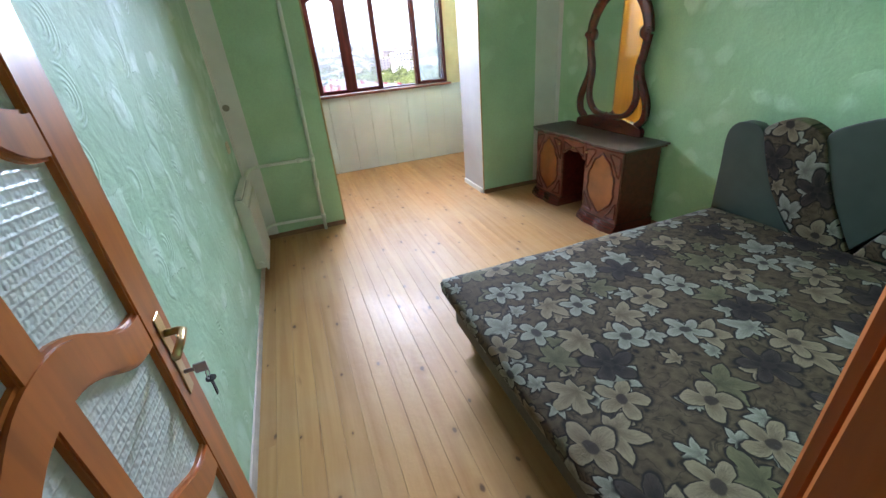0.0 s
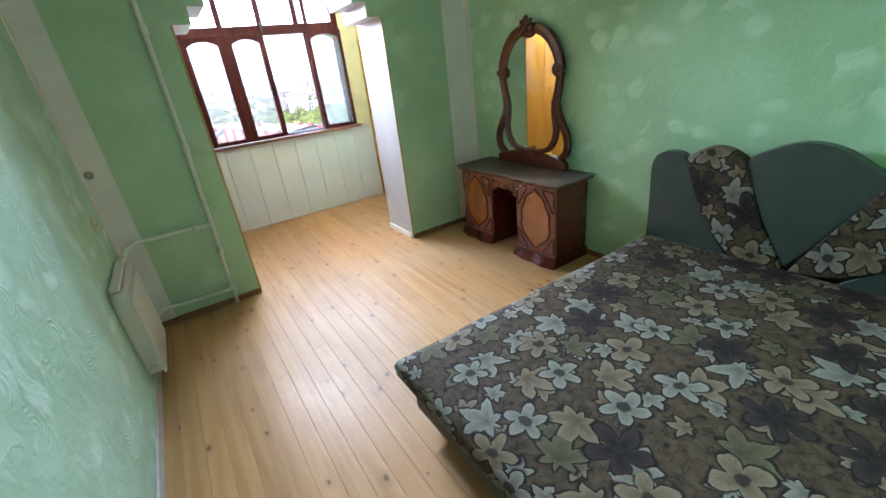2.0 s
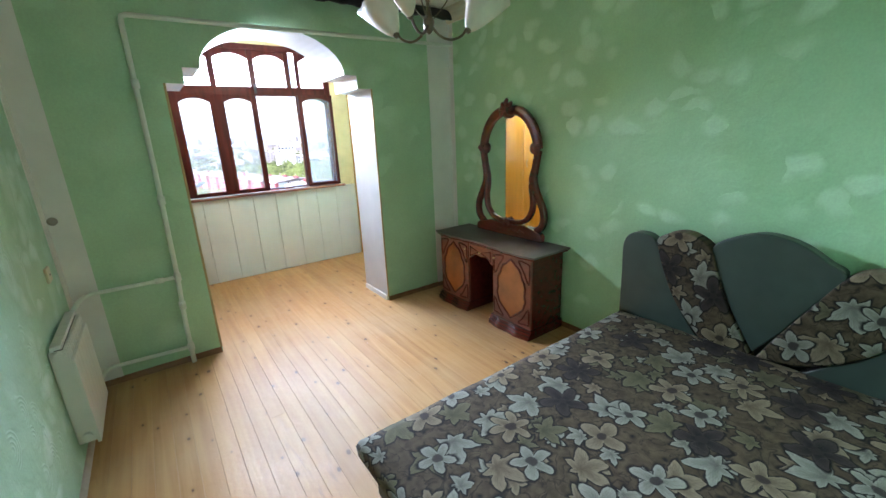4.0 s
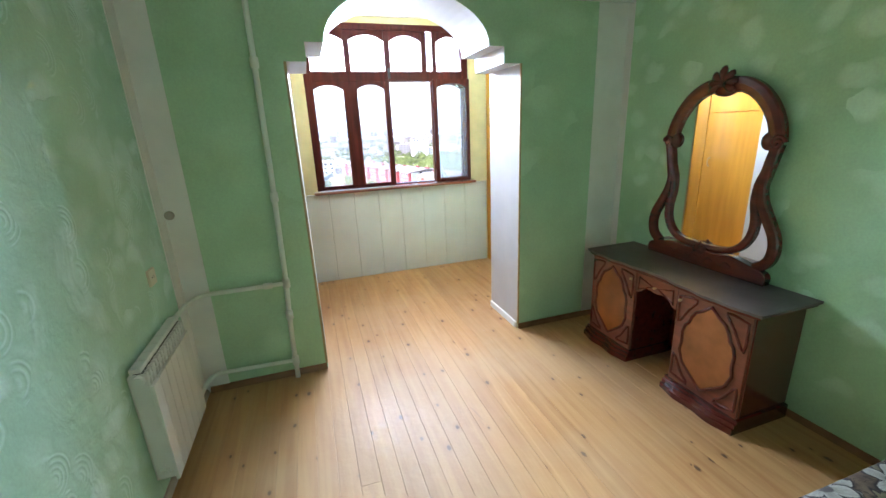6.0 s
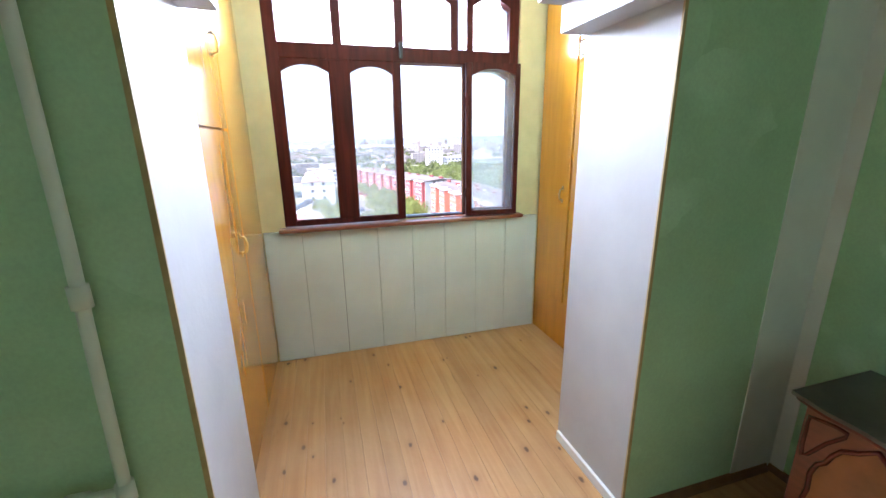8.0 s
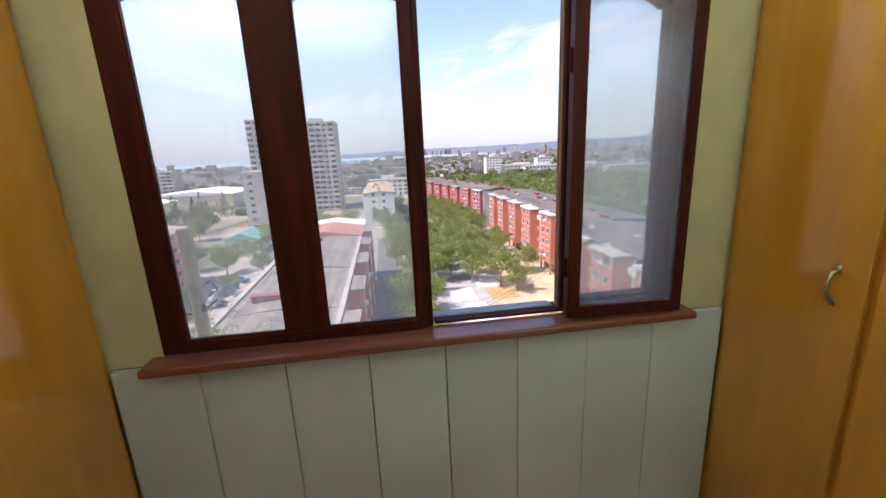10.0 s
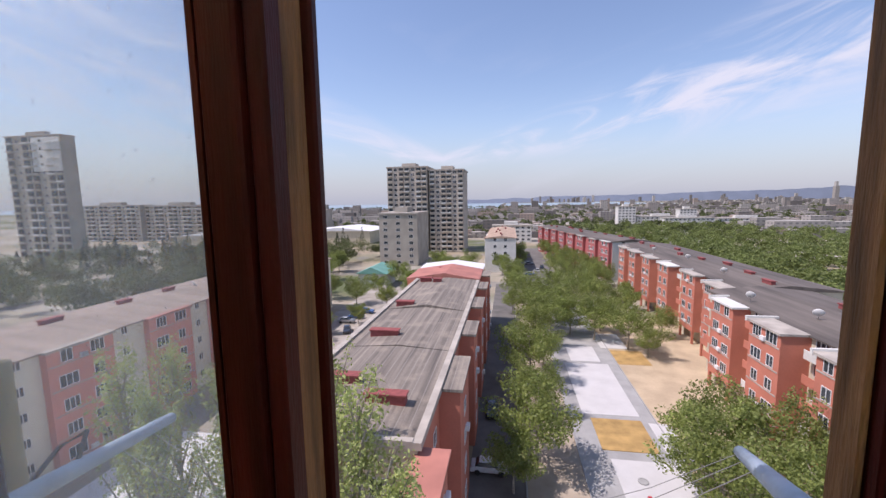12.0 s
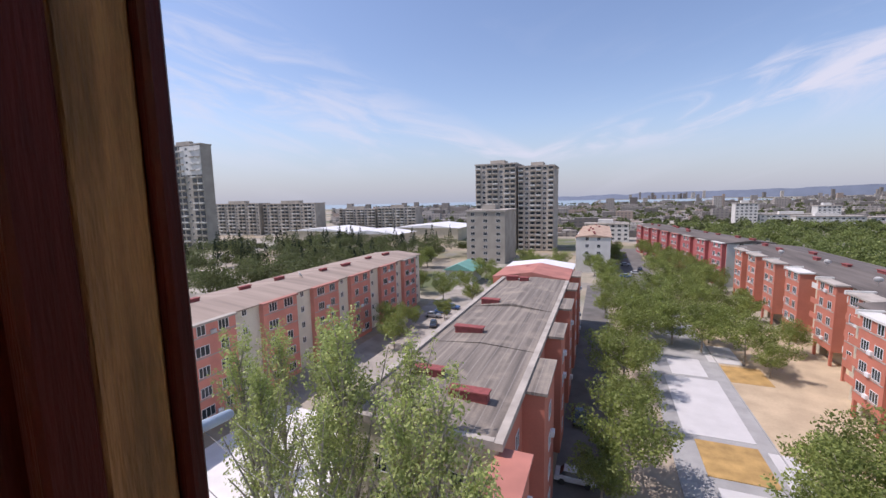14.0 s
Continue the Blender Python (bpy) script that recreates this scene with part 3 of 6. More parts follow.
def cornice(name, pts):
    bm = bmesh.new()
    prof = [(0, CZ), (0, 2.615), (0.012, 2.615), (0.03, 2.64)] + [(0.03 + 0.07 * (1 - math.cos(a)), 2.64 + 0.068 * math.sin(a)) for a in (0.3, 0.7, 1.1, 1.5)] + [(0.115, CZ)]
    prism(bm, [(pts[0] + pts[1] * p[0], p[1]) for p in prof], "y", DY, AY)
    tagged(part(name, bm, M_CORNICE), "cream coved plaster cornice under the ceiling", "cornice", "", "structure")


cornice("trim_cornice_east", (RX, -1))
cornice("trim_cornice_west", (LX, 1))

# thin skirting on the west wall and round the pillar
bm = bmesh.new()
prism(bm, [(LX, 0), (LX + 0.022, 0), (LX + 0.018, 0.012), (LX + 0.008, 0.028), (LX, 0.032)], "y", 1.3, AY)
tagged(part("baseboard_west", bm, M_SKIRT), "narrow scuffed wooden skirting along the floor", "skirting", "", "structure")
bm = bmesh.new()
prism(bm, [(RX, 0), (RX - 0.02, 0), (RX - 0.008, 0.03), (RX, 0.034)], "y", 2.1, AY)
tagged(part("baseboard_east", bm, mat("brown_skirting", (0.26, 0.115, 0.045), 0.45, vary=0.35, scale=9)), "narrow brown wooden skirting along the floor", "skirting", "", "structure")
M_BROWNSKIRT = mat("brown_skirting_paint", (0.26, 0.115, 0.045), 0.45, vary=0.35, scale=9)
for nm, xa, xb in (("baseboard_arch_west", LX + 0.03, 1.965), ("baseboard_arch_east", 3.495, RX - 0.03)):
    bm = bmesh.new()
    prism(bm, [(AY, 0), (AY - 0.022, 0), (AY - 0.018, 0.014), (AY - 0.008, 0.036), (AY, 0.04)], "x", xa, xb)
    tagged(part(nm, bm, M_BROWNSKIRT), "narrow brown painted wooden skirting along the floor", "skirting", "", "structure")
M_EDGE = mat("tan_edge_paint", (0.50, 0.36, 0.17), 0.6, vary=0.2, scale=14)
strip("trim_arch_edge_west", (1.957, 1.972, AY - 0.003, AY + 0.004, 0.04, 2.015), M_EDGE, "thin tan painted line along the arch edge")
strip("trim_arch_edge_east", (3.488, 3.502, AY - 0.003, AY + 0.004, 0.04, 2.015), M_EDGE, "thin tan painted line along the arch edge")
strip("baseboard_pillar", (3.475, 3.49, AY + 0.02, AB - 0.01, 0, 0.05), M_WHITE, "white plastered foot of the pillar")
# dark pelmet over the arch wall
bm = bmesh.new()
edge = [(LX + 0.12 + i * 0.05, 2.632 + 0.006 * math.sin(i * 1.9) + 0.004 * math.sin(i * 0.7)) for i in range(0, 63)]
prism(bm, edge + [(edge[-1][0], CZ - 0.012), (edge[0][0], CZ - 0.012)], "y", AY - 0.10, AY - 0.07)
box(bm, LX + 0.12, edge[-1][0], AY - 0.07, AY - 0.002, CZ - 0.025, CZ - 0.002)
tagged(part("curtain_pelmet", bm, M_VALANCE), "dark scalloped curtain pelmet fixed under the ceiling", "pelmet")

# heating pipes
pipes = thing("heating_pipes", "green-white painted heating pipes running along the wall", "pipe", (1.80, 4.10, 0))


def pipe(name, pts, r=0.016, label=""):
    bm = bmesh.new()
    tube(bm, [Vector(p) - Vector((1.80, 4.10, 0)) for p in pts], r, 10)
    return part(name, bm, M_PIPE, pipes, label, True)


pipe("riser", [(1.765, 4.10, 0.0), (1.767, 4.10, 0.3), (1.774, 4.10, 0.48), (1.785, 4.10, 0.69), (1.80, 4.10, 1.4), (1.808, 4.10, 2.36), (1.815, 4.10, 2.39), (1.84, 4.10, 2.40), (2.9, 4.10, 2.41), (RX - 0.06, 4.10, 2.425), (RX, 4.10, 2.427)])
pipe("branch_pipe", [(1.785, 4.10, 0.69), (1.6, 4.10, 0.69), (1.32, 4.09, 0.695), (1.27, 4.05, 0.695), (1.245, 3.95, 0.695), (1.24, 3.80, 0.695)], 0.014)
pipe("branch_pipe", [(1.767, 4.10, 0.13), (1.6, 4.10, 0.135), (1.30, 4.09, 0.15), (1.26, 4.05, 0.15), (1.245, 3.95, 0.155), (1.24, 3.80, 0.155)], 0.014)
for z, x in ((0.69, 1.785), (0.13, 1.767), (0.47, 1.774), (2.0, 1.806), (1.25, 1.797)):
    pipe("coupling", [(x, 4.10, z - 0.028), (x, 4.10, z + 0.028)], 0.023)
pipe("valve", [(1.774, 4.09, 0.49), (1.774, 4.055, 0.49)], 0.012)
for z in (0.69,):
    pipe("coupling", [(1.70, 4.10, z), (1.65, 4.10, z)], 0.020)

# radiator of cast sections
rad = thing("radiator", "white aluminium sectional radiator hung on the wall", "radiator", (1.235, 3.52, 0.12))
N_SEC, SEC = 7, 0.0775
for i in range(N_SEC):
    y0 = -N_SEC * SEC / 2 + i * SEC
    bm = bmesh.new()
    box(bm, 0.030, 0.045, y0 + 0.002, y0 + SEC - 0.002, 0.0, 0.492)
    for z in (0.06, 0.53):
        box(bm, -0.02, 0.025, y0 + 0.006, y0 + SEC - 0.006, z - 0.02, z + 0.02)
    box(bm, -0.030, 0.014, y0 + 0.0015, y0 + SEC - 0.0015, 0.562, 0.584)
    box(bm, 0.024, 0.030, y0 + 0.002, y0 + SEC - 0.002, 0.522, 0.528)
    box(bm, -0.042, -0.036, y0 + 0.002, y0 + SEC - 0.002, 0.02, 0.55)
    for k in (0.0025, SEC / 2 - 0.0035, SEC - 0.0095):
        box(bm, -0.036, 0.032, y0 + k, y0 + k + 0.007, 0.02, 0.556)
    soften(bm, 0.002, 1)
    part("radiator_section", bm, M_RAD, rad)
# near-black filler block that gives the shade seen between the fins
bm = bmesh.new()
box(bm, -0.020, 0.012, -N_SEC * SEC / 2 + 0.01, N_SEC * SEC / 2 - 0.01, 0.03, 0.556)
part("fin_gap_shade", bm, M_DARK, rad, "near-black block standing in for shade between the fins")
for z in (0.06, 0.53):
    for s in (-1, 1):
        bm = bmesh.new()
        tube(bm, [(0.0, s * 0.265, z), (0.0, s * 0.290, z)], 0.022, 12)
        part("end_cap", bm, M_RAD, rad)
for y in (-0.18, 0.18):
    bm = bmesh.new()
    box(bm, -0.070, -0.030, y - 0.015, y + 0.015, 0.45, 0.49)
    part("bracket", bm, M_STEEL, rad)


def socket(at, turn, label):
    s = thing("wall_socket", label, "socket", at, "wall sockets", turn=turn)
    bm = bmesh.new()
    box(bm, -0.042, 0.042, -0.014, 0, -0.042, 0.042)
    soften(bm, 0.004, 2)
    part("cover_plate", bm, M_PLASTIC, s)
    for dx in (-0.011, 0.011):
        bm = bmesh.new()
        tube(bm, [(dx, -0.0141, 0), (dx, -0.0152, 0)], 0.004, 8)
        part("hole", bm, M_DARK, s)


socket((LX, 3.74, 0.95), 90, "cream plastic wall socket with stained edges")
socket((RX, 0.84, 0.89), -90, "cream plastic wall socket above the bed")
jb = thing("junction_box", "round plastic cap in the bare plaster", "junction box", (1.22, AY - 0.004, 1.19))
bm = bmesh.new()
lathe(bm, [(0.026, 0), (0.026, 0.008), (0.02, 0.013), (0.006, 0.014)], seg=18)
bmesh.ops.rotate(bm, verts=bm.verts, cent=(0, 0, 0), matrix=Matrix.Rotation(radians(90), 3, "X"))
part("cap", bm, mat("grey_cap", (0.35, 0.31, 0.26), 0.5), jb, smooth=True)
# ---- balcony: panel, sill, window, closets ----
dado = thing("wall_panelling", "pale grey tongued boards nailed under the window", "panelling", (3.07, PY, 0), kind="structure")
xs = [1.938, 2.188, 2.452, 2.719, 2.979, 3.237, 3.495, 3.754, 4.036]
for i, (a, b) in enumerate(zip(xs, xs[1:])):
    bm = bmesh.new()
    g = 0.0035 if i in (1, 2, 3, 4) else 0.0018
    box(bm, a - 3.07 + g * 0.5, b - 3.07 - g * 0.5, 0.0, 0.024, 0.008, 0.992)
    soften(bm, 0.0018, 1)
    part("board", bm, M_PANEL, dado)
bm = bmesh.new()
box(bm, 1.938 - 3.07, 4.036 - 3.07, 0.024, 0.028, 0, 0.992)
part("backing", bm, M_DARK, dado)

bm = bmesh.new()
box(bm, 2.045, 3.885, 5.885, 6.0, 0.989, 1.018)
soften(bm, 0.008, 2)
tagged(part("window_sill", bm, mat("red_brown_sill", (0.23, 0.065, 0.035), 0.3, vary=0.3, scale=5, stretch=(0.7, 8, 8), coat=0.5)), "red-brown varnished wooden window sill", "sill", "", "structure")

window = thing("window_1", "brown varnished wooden window with arched lights and one open sash", "window", (3.03, 6.01, 1.02), kind="structure")


def wbox(name, b, material=M_WINWOOD, parent=window, bev=0.003, label=""):
    bm = bmesh.new()
    box(bm, b[0] - 3.03, b[1] - 3.03, b[2] - 6.01, b[3] - 6.01, b[4] - 1.02, b[5] - 1.02)
    if bev:
        soften(bm, bev, 1)
    return part(name, bm, material, parent, label)


# outer frame
wbox("jamb", (2.085, 2.160, 5.965, 5.998, 1.022, 2.66))
wbox("jamb", (3.768, 3.845, 5.99, 6.05, 1.022, 2.66))
wbox("head", (2.160, 3.768, 5.965, 6.09, 2.60, 2.66))
wbox("bottom_rail", (2.160, 2.893, 5.965, 5.998, 1.022, 1.060))
wbox("bottom_rail", (2.953, 3.46, 5.995, 6.075, 1.022, 1.032))
wbox("bottom_rail", (3.46, 3.768, 5.995, 6.05, 1.022, 1.065))
wbox("transom", (2.160, 3.768, 5.965, 6.085, 2.118, 2.213))
# posts, the middle one with its bare wooden rebate
wbox("post", (2.465, 2.596, 5.965, 5.998, 1.060, 2.118))
wbox("post", (2.893, 2.928, 5.970, 6.008, 1.022, 2.118))
wbox("post_moulding", (2.928, 2.947, 5.980, 6.008, 1.022, 2.118))
wbox("rebate", (2.895, 2.944, 6.008, 6.051, 1.022, 2.118), M_RAWWOOD, label="bare weathered wood of the frame rebate")
wbox("outer_stop", (2.895, 2.953, 6.051, 6.066, 1.022, 2.118))
wbox("post", (3.418, 3.46, 6.0, 6.048, 1.032, 2.118))
wbox("rebate", (3.412, 3.418, 6.012, 6.045, 1.032, 2.118), M_RAWWOOD)
for a, b in ((2.499, 2.559), (2.911, 2.973), (3.309, 3.367), (3.43, 3.481)):
    wbox("upper_post", (a, b, 5.972, 6.08, 2.213, 2.60))


def arched(name, x0, x1, z0, z1, y0, y1, rise, parent=window, stile=0.0):
    """Head piece whose underside swells up in the middle."""
    bm = bmesh.new()
    n = 14
    low = []
    for i in range(n + 1):
        f = i / n
        s = abs(2 * f - 1)
        k = 1 - s ** 2.2 if s < 0.92 else max(0.0, 1 - s ** 2.2)
        low.append((x0 + (x1 - x0) * f - 3.03, z0 + rise * k - 1.02))
    prism(bm, low + [(x1 - 3.03, z1 - 1.02), (x0 - 3.03, z1 - 1.02)], "y", y0 - 6.01, y1 - 6.01)
    return part(name, bm, M_WINWOOD, parent)


def glass(x0, x1, y, z0, z1, parent=window):
    bm = bmesh.new()
    box(bm, x0 - 3.03, x1 - 3.03, y - 0.002 - 6.01, y + 0.002 - 6.01, z0 - 1.02, z1 - 1.02)
    p = part("pane", bm, M_PANE, parent, "dusty clear window glass")
    p.visible_shadow = False
    return p


for x0, x1 in ((2.160, 2.465), (2.596, 2.893)):
    arched("arched_head", x0, x1, 2.035, 2.118, 5.970, 6.0, 0.05)
    glass(x0, x1, 5.985, 1.060, 2.105)
    for nm, b in (("bead", (x0, x0 + 0.006, 5.970, 5.982, 1.066, 2.035)), ("bead", (x1 - 0.006, x1, 5.970, 5.982, 1.066, 2.035)), ("bead", (x0, x1, 5.970, 5.982, 1.060, 1.066))):
        wbox(nm, b, bev=0)
for x0, x1 in ((2.160, 2.499), (2.559, 2.911), (2.973, 3.309), (3.481, 3.768)):
    arched("arched_head", x0, x1, 2.50, 2.60, 5.978, 6.06, 0.055)
    glass(x0, x1, 6.03, 2.213, 2.59)
glass(3.46, 3.768, 6.035, 1.065, 2.118)
arched("arched_head", 3.46, 3.768, 2.035, 2.118, 6.0, 6.06, 0.05)
wbox("threshold", (2.953, 3.401, 6.03, 6.08, 1.030, 1.038), mat("blue_grey_paint", (0.30, 0.36, 0.44), 0.6, vary=0.25))

# open sash folded back over the fourth light
sash = thing("window_sash", "open brown wooden casement folded back over the next light", "window sash", (3.468, 5.965, 1.04))


def sbox(name, b, material=M_WINWOOD, parent=None, bev=0.003, label=""):
    bm = bmesh.new()
    box(bm, *b)
    if bev:
        soften(bm, bev, 1)
    return part(name, bm, material, parent or sash, label)


SW, SH = 0.415, 1.105
sash.matrix_basis = pose(3.415, 5.972, 1.024, 0, 0, -4)
sbox("stile", (0, 0.045, -0.042, 0, 0, SH))
sbox("stile", (SW - 0.036, SW, -0.042, 0, 0, SH))
sbox("lower_rail", (0.045, SW - 0.036, -0.042, 0, 0, 0.040))
bm = bmesh.new()
low = [(0.045 + (SW - 0.081) * i / 14, SH - 0.085 + 0.045 * (1 - abs(2 * i / 14 - 1) ** 2.2)) for i in range(15)]
prism(bm, low + [(SW - 0.036, SH), (0.045, SH)], "y", -0.042, 0)
part("arched_head", bm, M_WINWOOD, sash)
bm = bmesh.new()
box(bm, 0.04, SW - 0.031, -0.032, -0.028, 0.035, SH - 0.03)
gp = part("pane", bm, M_PANE, sash, "dusty clear window glass")
gp.visible_shadow = False
for z in (0.16, 0.32, 0.5, 0.68, 0.86):
    for x, d in ((0.045, 1), (SW - 0.036, -1)):
        bm = bmesh.new()
        tube(bm, [(x, -0.034, z), (x + d * 0.014, -0.035, z + 0.001)], 0.0012, 5)
        part("glazing_nail", bm, M_DARK, sash)
for z in (0.18, 0.84):
    bm = bmesh.new()
    tube(bm, [(-0.004, -0.022, z - 0.035), (-0.004, -0.022, z + 0.035)], 0.006, 8)
    box(bm, -0.004, 0.02, -0.0445, -0.042, z - 0.03, z + 0.03)
    part("hinge", bm, M_WINWOOD, sash)
# window catch
bm = bmesh.new()
box(bm, 2.935 - 3.03, 2.957 - 3.03, 5.935 - 6.01, 5.968 - 6.01, 2.14 - 1.02, 2.24 - 1.02)
soften(bm, 0.004, 2)
part("catch", bm, M_DARK, window, "dark metal catch")


def closet(name, x_face, sign, y0, y1, doors, label):
    """Built-in closet: sign is the way its front looks along x."""
    c = thing(name, label, "closet", (x_face, y0, 0))
    back = -sign * (0.74 if sign > 0 else 0.61)
    bm = bmesh.new()
    box(bm, min(-sign * 0.02, back), max(-sign * 0.02, back), 0, y1 - y0, 0.0, CZ - 0.006)
    part("carcass", bm, M_ORANGE, c)
    for a, b, za, zb, hy, hz in doors:
        bm = bmesh.new()
        box(bm, min(-sign * 0.019, 0), max(-sign * 0.019, 0), a - y0 + 0.002, b - y0 - 0.002, za + 0.002, zb - 0.002)
        soften(bm, 0.0025, 1)
        d = part("closet_door", bm, M_ORANGE, c)
        if hy:
            h = bmesh.new()
            y, z = hy - y0, hz
            tube(h, [(0, y, z - 0.045), (sign * 0.022, y, z - 0.036), (sign * 0.030, y, z), (sign * 0.022, y, z + 0.036), (0, y, z + 0.045)], 0.006, 8)
            box(h, -0.003 if sign < 0 else 0, 0.003 if sign > 0 else 0, y - 0.009, y + 0.009, z - 0.06, z - 0.035)
            box(h, -0.003 if sign < 0 else 0, 0.003 if sign > 0 else 0, y - 0.009, y + 0.009, z + 0.035, z + 0.06)
            part("handle", h, M_METAL, d, "small curved brass handle", True)
    return c


closet("built_in_closet", 1.935, 1, 4.645, 5.965, [(4.66, 5.30, 0.06, 1.655, 5.215, 1.09), (4.66, 5.30, 1.66, 2.66, 5.205, 2.03), (5.305, 5.93, 0.06, 2.66, 0, 0)], "glossy orange veneered built-in closet in the balcony")
closet("built_in_closet", 4.04, -1, 4.645, 5.965, [(5.515, 5.93, 0.37, 2.66, 5.59, 1.20), (5.0, 5.495, 0.37, 2.08, 0, 0), (5.0, 5.495, 2.09, 2.66, 5.46, 2.16), (4.66, 4.99, 0.37, 2.66, 0, 0)], "glossy orange veneered built-in closet in the balcony")
# ---- bed ----
BX0, BX1, BY0, BY1 = 2.255, 4.245, 0.465, 2.095
bed = thing("bed", "double bed under a brown floral upholstered cover, unmade", "bed", ((BX0 + BX1) / 2, (BY0 + BY1) / 2, 0))
hx, hy = (BX1 - BX0) / 2, (BY1 - BY0) / 2
bm = bmesh.new()
NX, NY = 44, 36
grid = {}
for i in range(NX + 1):
    for j in range(NY + 1):
        x, y = -hx + 2 * hx * i / NX, -hy + 2 * hy * j / NY
        ex, ey = min(hx - abs(x), 0.12), min(hy - abs(y), 0.12)
        edge = min(ex, ey)
        z = 0.405 - 0.028 * (1 - edge / 0.12) ** 2 + 0.007 * noise.noise(Vector((x * 3, y * 3, 1.0))) + 0.003 * noise.noise(Vector((x * 11, y * 11, 4.0)))
        grid[i, j] = bm.verts.new((x * (1 - 0.0), y, z))
for i in range(NX):
    for j in range(NY):
        bm.faces.new((grid[i, j], grid[i + 1, j], grid[i + 1, j + 1], grid[i, j + 1]))
rim = [(i, 0) for i in range(NX)] + [(NX, j) for j in range(NY)] + [(i, NY) for i in range(NX, 0, -1)] + [(0, j) for j in range(NY, 0, -1)]
prev = [grid[k] for k in rim]
for d, (z, inset) in enumerate(((0.35, -0.012), (0.30, -0.008), (0.265, 0.006), (0.262, 0.02))):
    cur = []
    for k, key in enumerate(rim):
        v = grid[key].co
        sx, sy = (hx - inset) / hx, (hy - inset) / hy
        cur.append(bm.verts.new((v.x * sx, v.y * sy, z + 0.006 * noise.noise(Vector((v.x * 6, v.y * 6, d))))))
    n = len(rim)
    for k in range(n):
        bm.faces.new((prev[(k + 1) % n], prev[k], cur[k], cur[(k + 1) % n]))
    prev = cur
bm.faces.new(prev)
bmesh.ops.recalc_face_normals(bm, faces=list(bm.faces))
part("mattress", bm, M_FABRIC, bed, "dark brown cover with grey and beige flowers", True)
bm = bmesh.new()
box(bm, -hx + 0.04, hx - 0.01, -hy + 0.03, hy - 0.04, 0.10, 0.262)
soften(bm, 0.02, 3)
part("base", bm, M_BEDSIDE, bed, "dark olive cloth-covered bed base", True)
for sx in (-1, 1):
    for sy in (-1, 1):
        bm = bmesh.new()
        lathe(bm, [(0.020, 0.0), (0.024, 0.02), (0.032, 0.08), (0.034, 0.105)], (sx * (hx - 0.11), sy * (hy - 0.13), 0), 14)
        part("leg", bm, M_DOOR, bed, "short turned wooden leg", True)
# headboard pieces: outlines in width and height
hb = part("headboard", (lambda b: (box(b, hx + 0.05, hx + 0.115, -hy, hy, 0.12, 0.78), b)[1])(bmesh.new()), M_LEATHER, bed, "padded leatherette headboard with floral inserts")
CY = (BY0 + BY1) / 2


def pad(name, outline, material, depth, label=""):
    bm = bmesh.new()
    prism(bm, [(y - CY, z) for y, z in outline], "x", hx + 0.06, hx + 0.06 - depth)
    front = [f for f in bm.faces if abs(f.normal.x) > 0.9 and f.calc_center_median().x < hx + 0.055]
    bmesh.ops.bevel(bm, geom=list({e for f in front for e in f.edges}), offset=0.028, segments=4, affect="EDGES", profile=0.6, clamp_overlap=True)
    return part(name, bm, material, hb, label, True)


def curve(pts, n=5):
    """Smooth line through the points."""
    out = []
    for i in range(len(pts) - 1):
        p0, p1, p2, p3 = pts[max(i - 1, 0)], pts[i], pts[i + 1], pts[min(i + 2, len(pts) - 1)]
        for k in range(n):
            t = k / n
            out.append(tuple(0.5 * ((2 * b) + (c - a) * t + (2 * a - 5 * b + 4 * c - d) * t * t + (3 * b - a - 3 * c + d) * t ** 3) for a, b, c, d in zip(p0, p1, p2, p3)))
    return out + [pts[-1]]


pad("side_pad", curve([(2.095, 0.36), (2.10, 0.65), (2.105, 0.86), (2.06, 0.94), (1.98, 0.955), (1.91, 0.93), (1.87, 0.85), (1.82, 0.72), (1.73, 0.55), (1.62, 0.40), (1.56, 0.36)]), M_LEATHER, 0.075, "grey-green leatherette pad")
pad("floral_pad", curve([(1.56, 0.36), (1.73, 0.55), (1.82, 0.72), (1.872, 0.86), (1.885, 0.935), (1.82, 0.985), (1.74, 1.005), (1.66, 0.985), (1.585, 0.93), (1.535, 0.80), (1.46, 0.62), (1.38, 0.48), (1.32, 0.36)]), M_FABRIC_V, 0.085, "floral upholstered insert")
pad("fan_pad", curve([(1.32, 0.40), (1.38, 0.49), (1.46, 0.63), (1.535, 0.80), (1.582, 0.94), (1.50, 1.01), (1.36, 1.058), (1.22, 1.035), (1.10, 0.965), (1.03, 0.905), (1.12, 0.74), (1.22, 0.55)]), M_LEATHER, 0.075, "fan-shaped grey-green leatherette pad")
pad("floral_pad", curve([(1.30, 0.38), (1.22, 0.55), (1.12, 0.74), (1.03, 0.905), (0.94, 0.965), (0.84, 0.96), (0.77, 0.90), (0.74, 0.82), (0.80, 0.70), (0.90, 0.56), (1.02, 0.46), (1.14, 0.40)]), M_FABRIC_V, 0.085, "floral upholstered insert")
pad("side_pad", curve([(1.12, 0.36), (1.02, 0.455), (0.90, 0.555), (0.80, 0.695), (0.735, 0.82), (0.65, 0.90), (0.56, 0.92), (0.49, 0.88), (0.47, 0.7), (0.47, 0.36)]), M_LEATHER, 0.078, "grey-green leatherette pad")

# ---- dressing table with mirror ----
TX, TY0, TY1, TH = 3.965, 2.665, 3.845, 0.70
table = thing("dressing_table", "dark carved mahogany dressing table with two cupboards, dusty top", "dressing table", (TX, (TY0 + TY1) / 2, 0))
TYC = (TY0 + TY1) / 2


def ty(y):
    return y - TYC


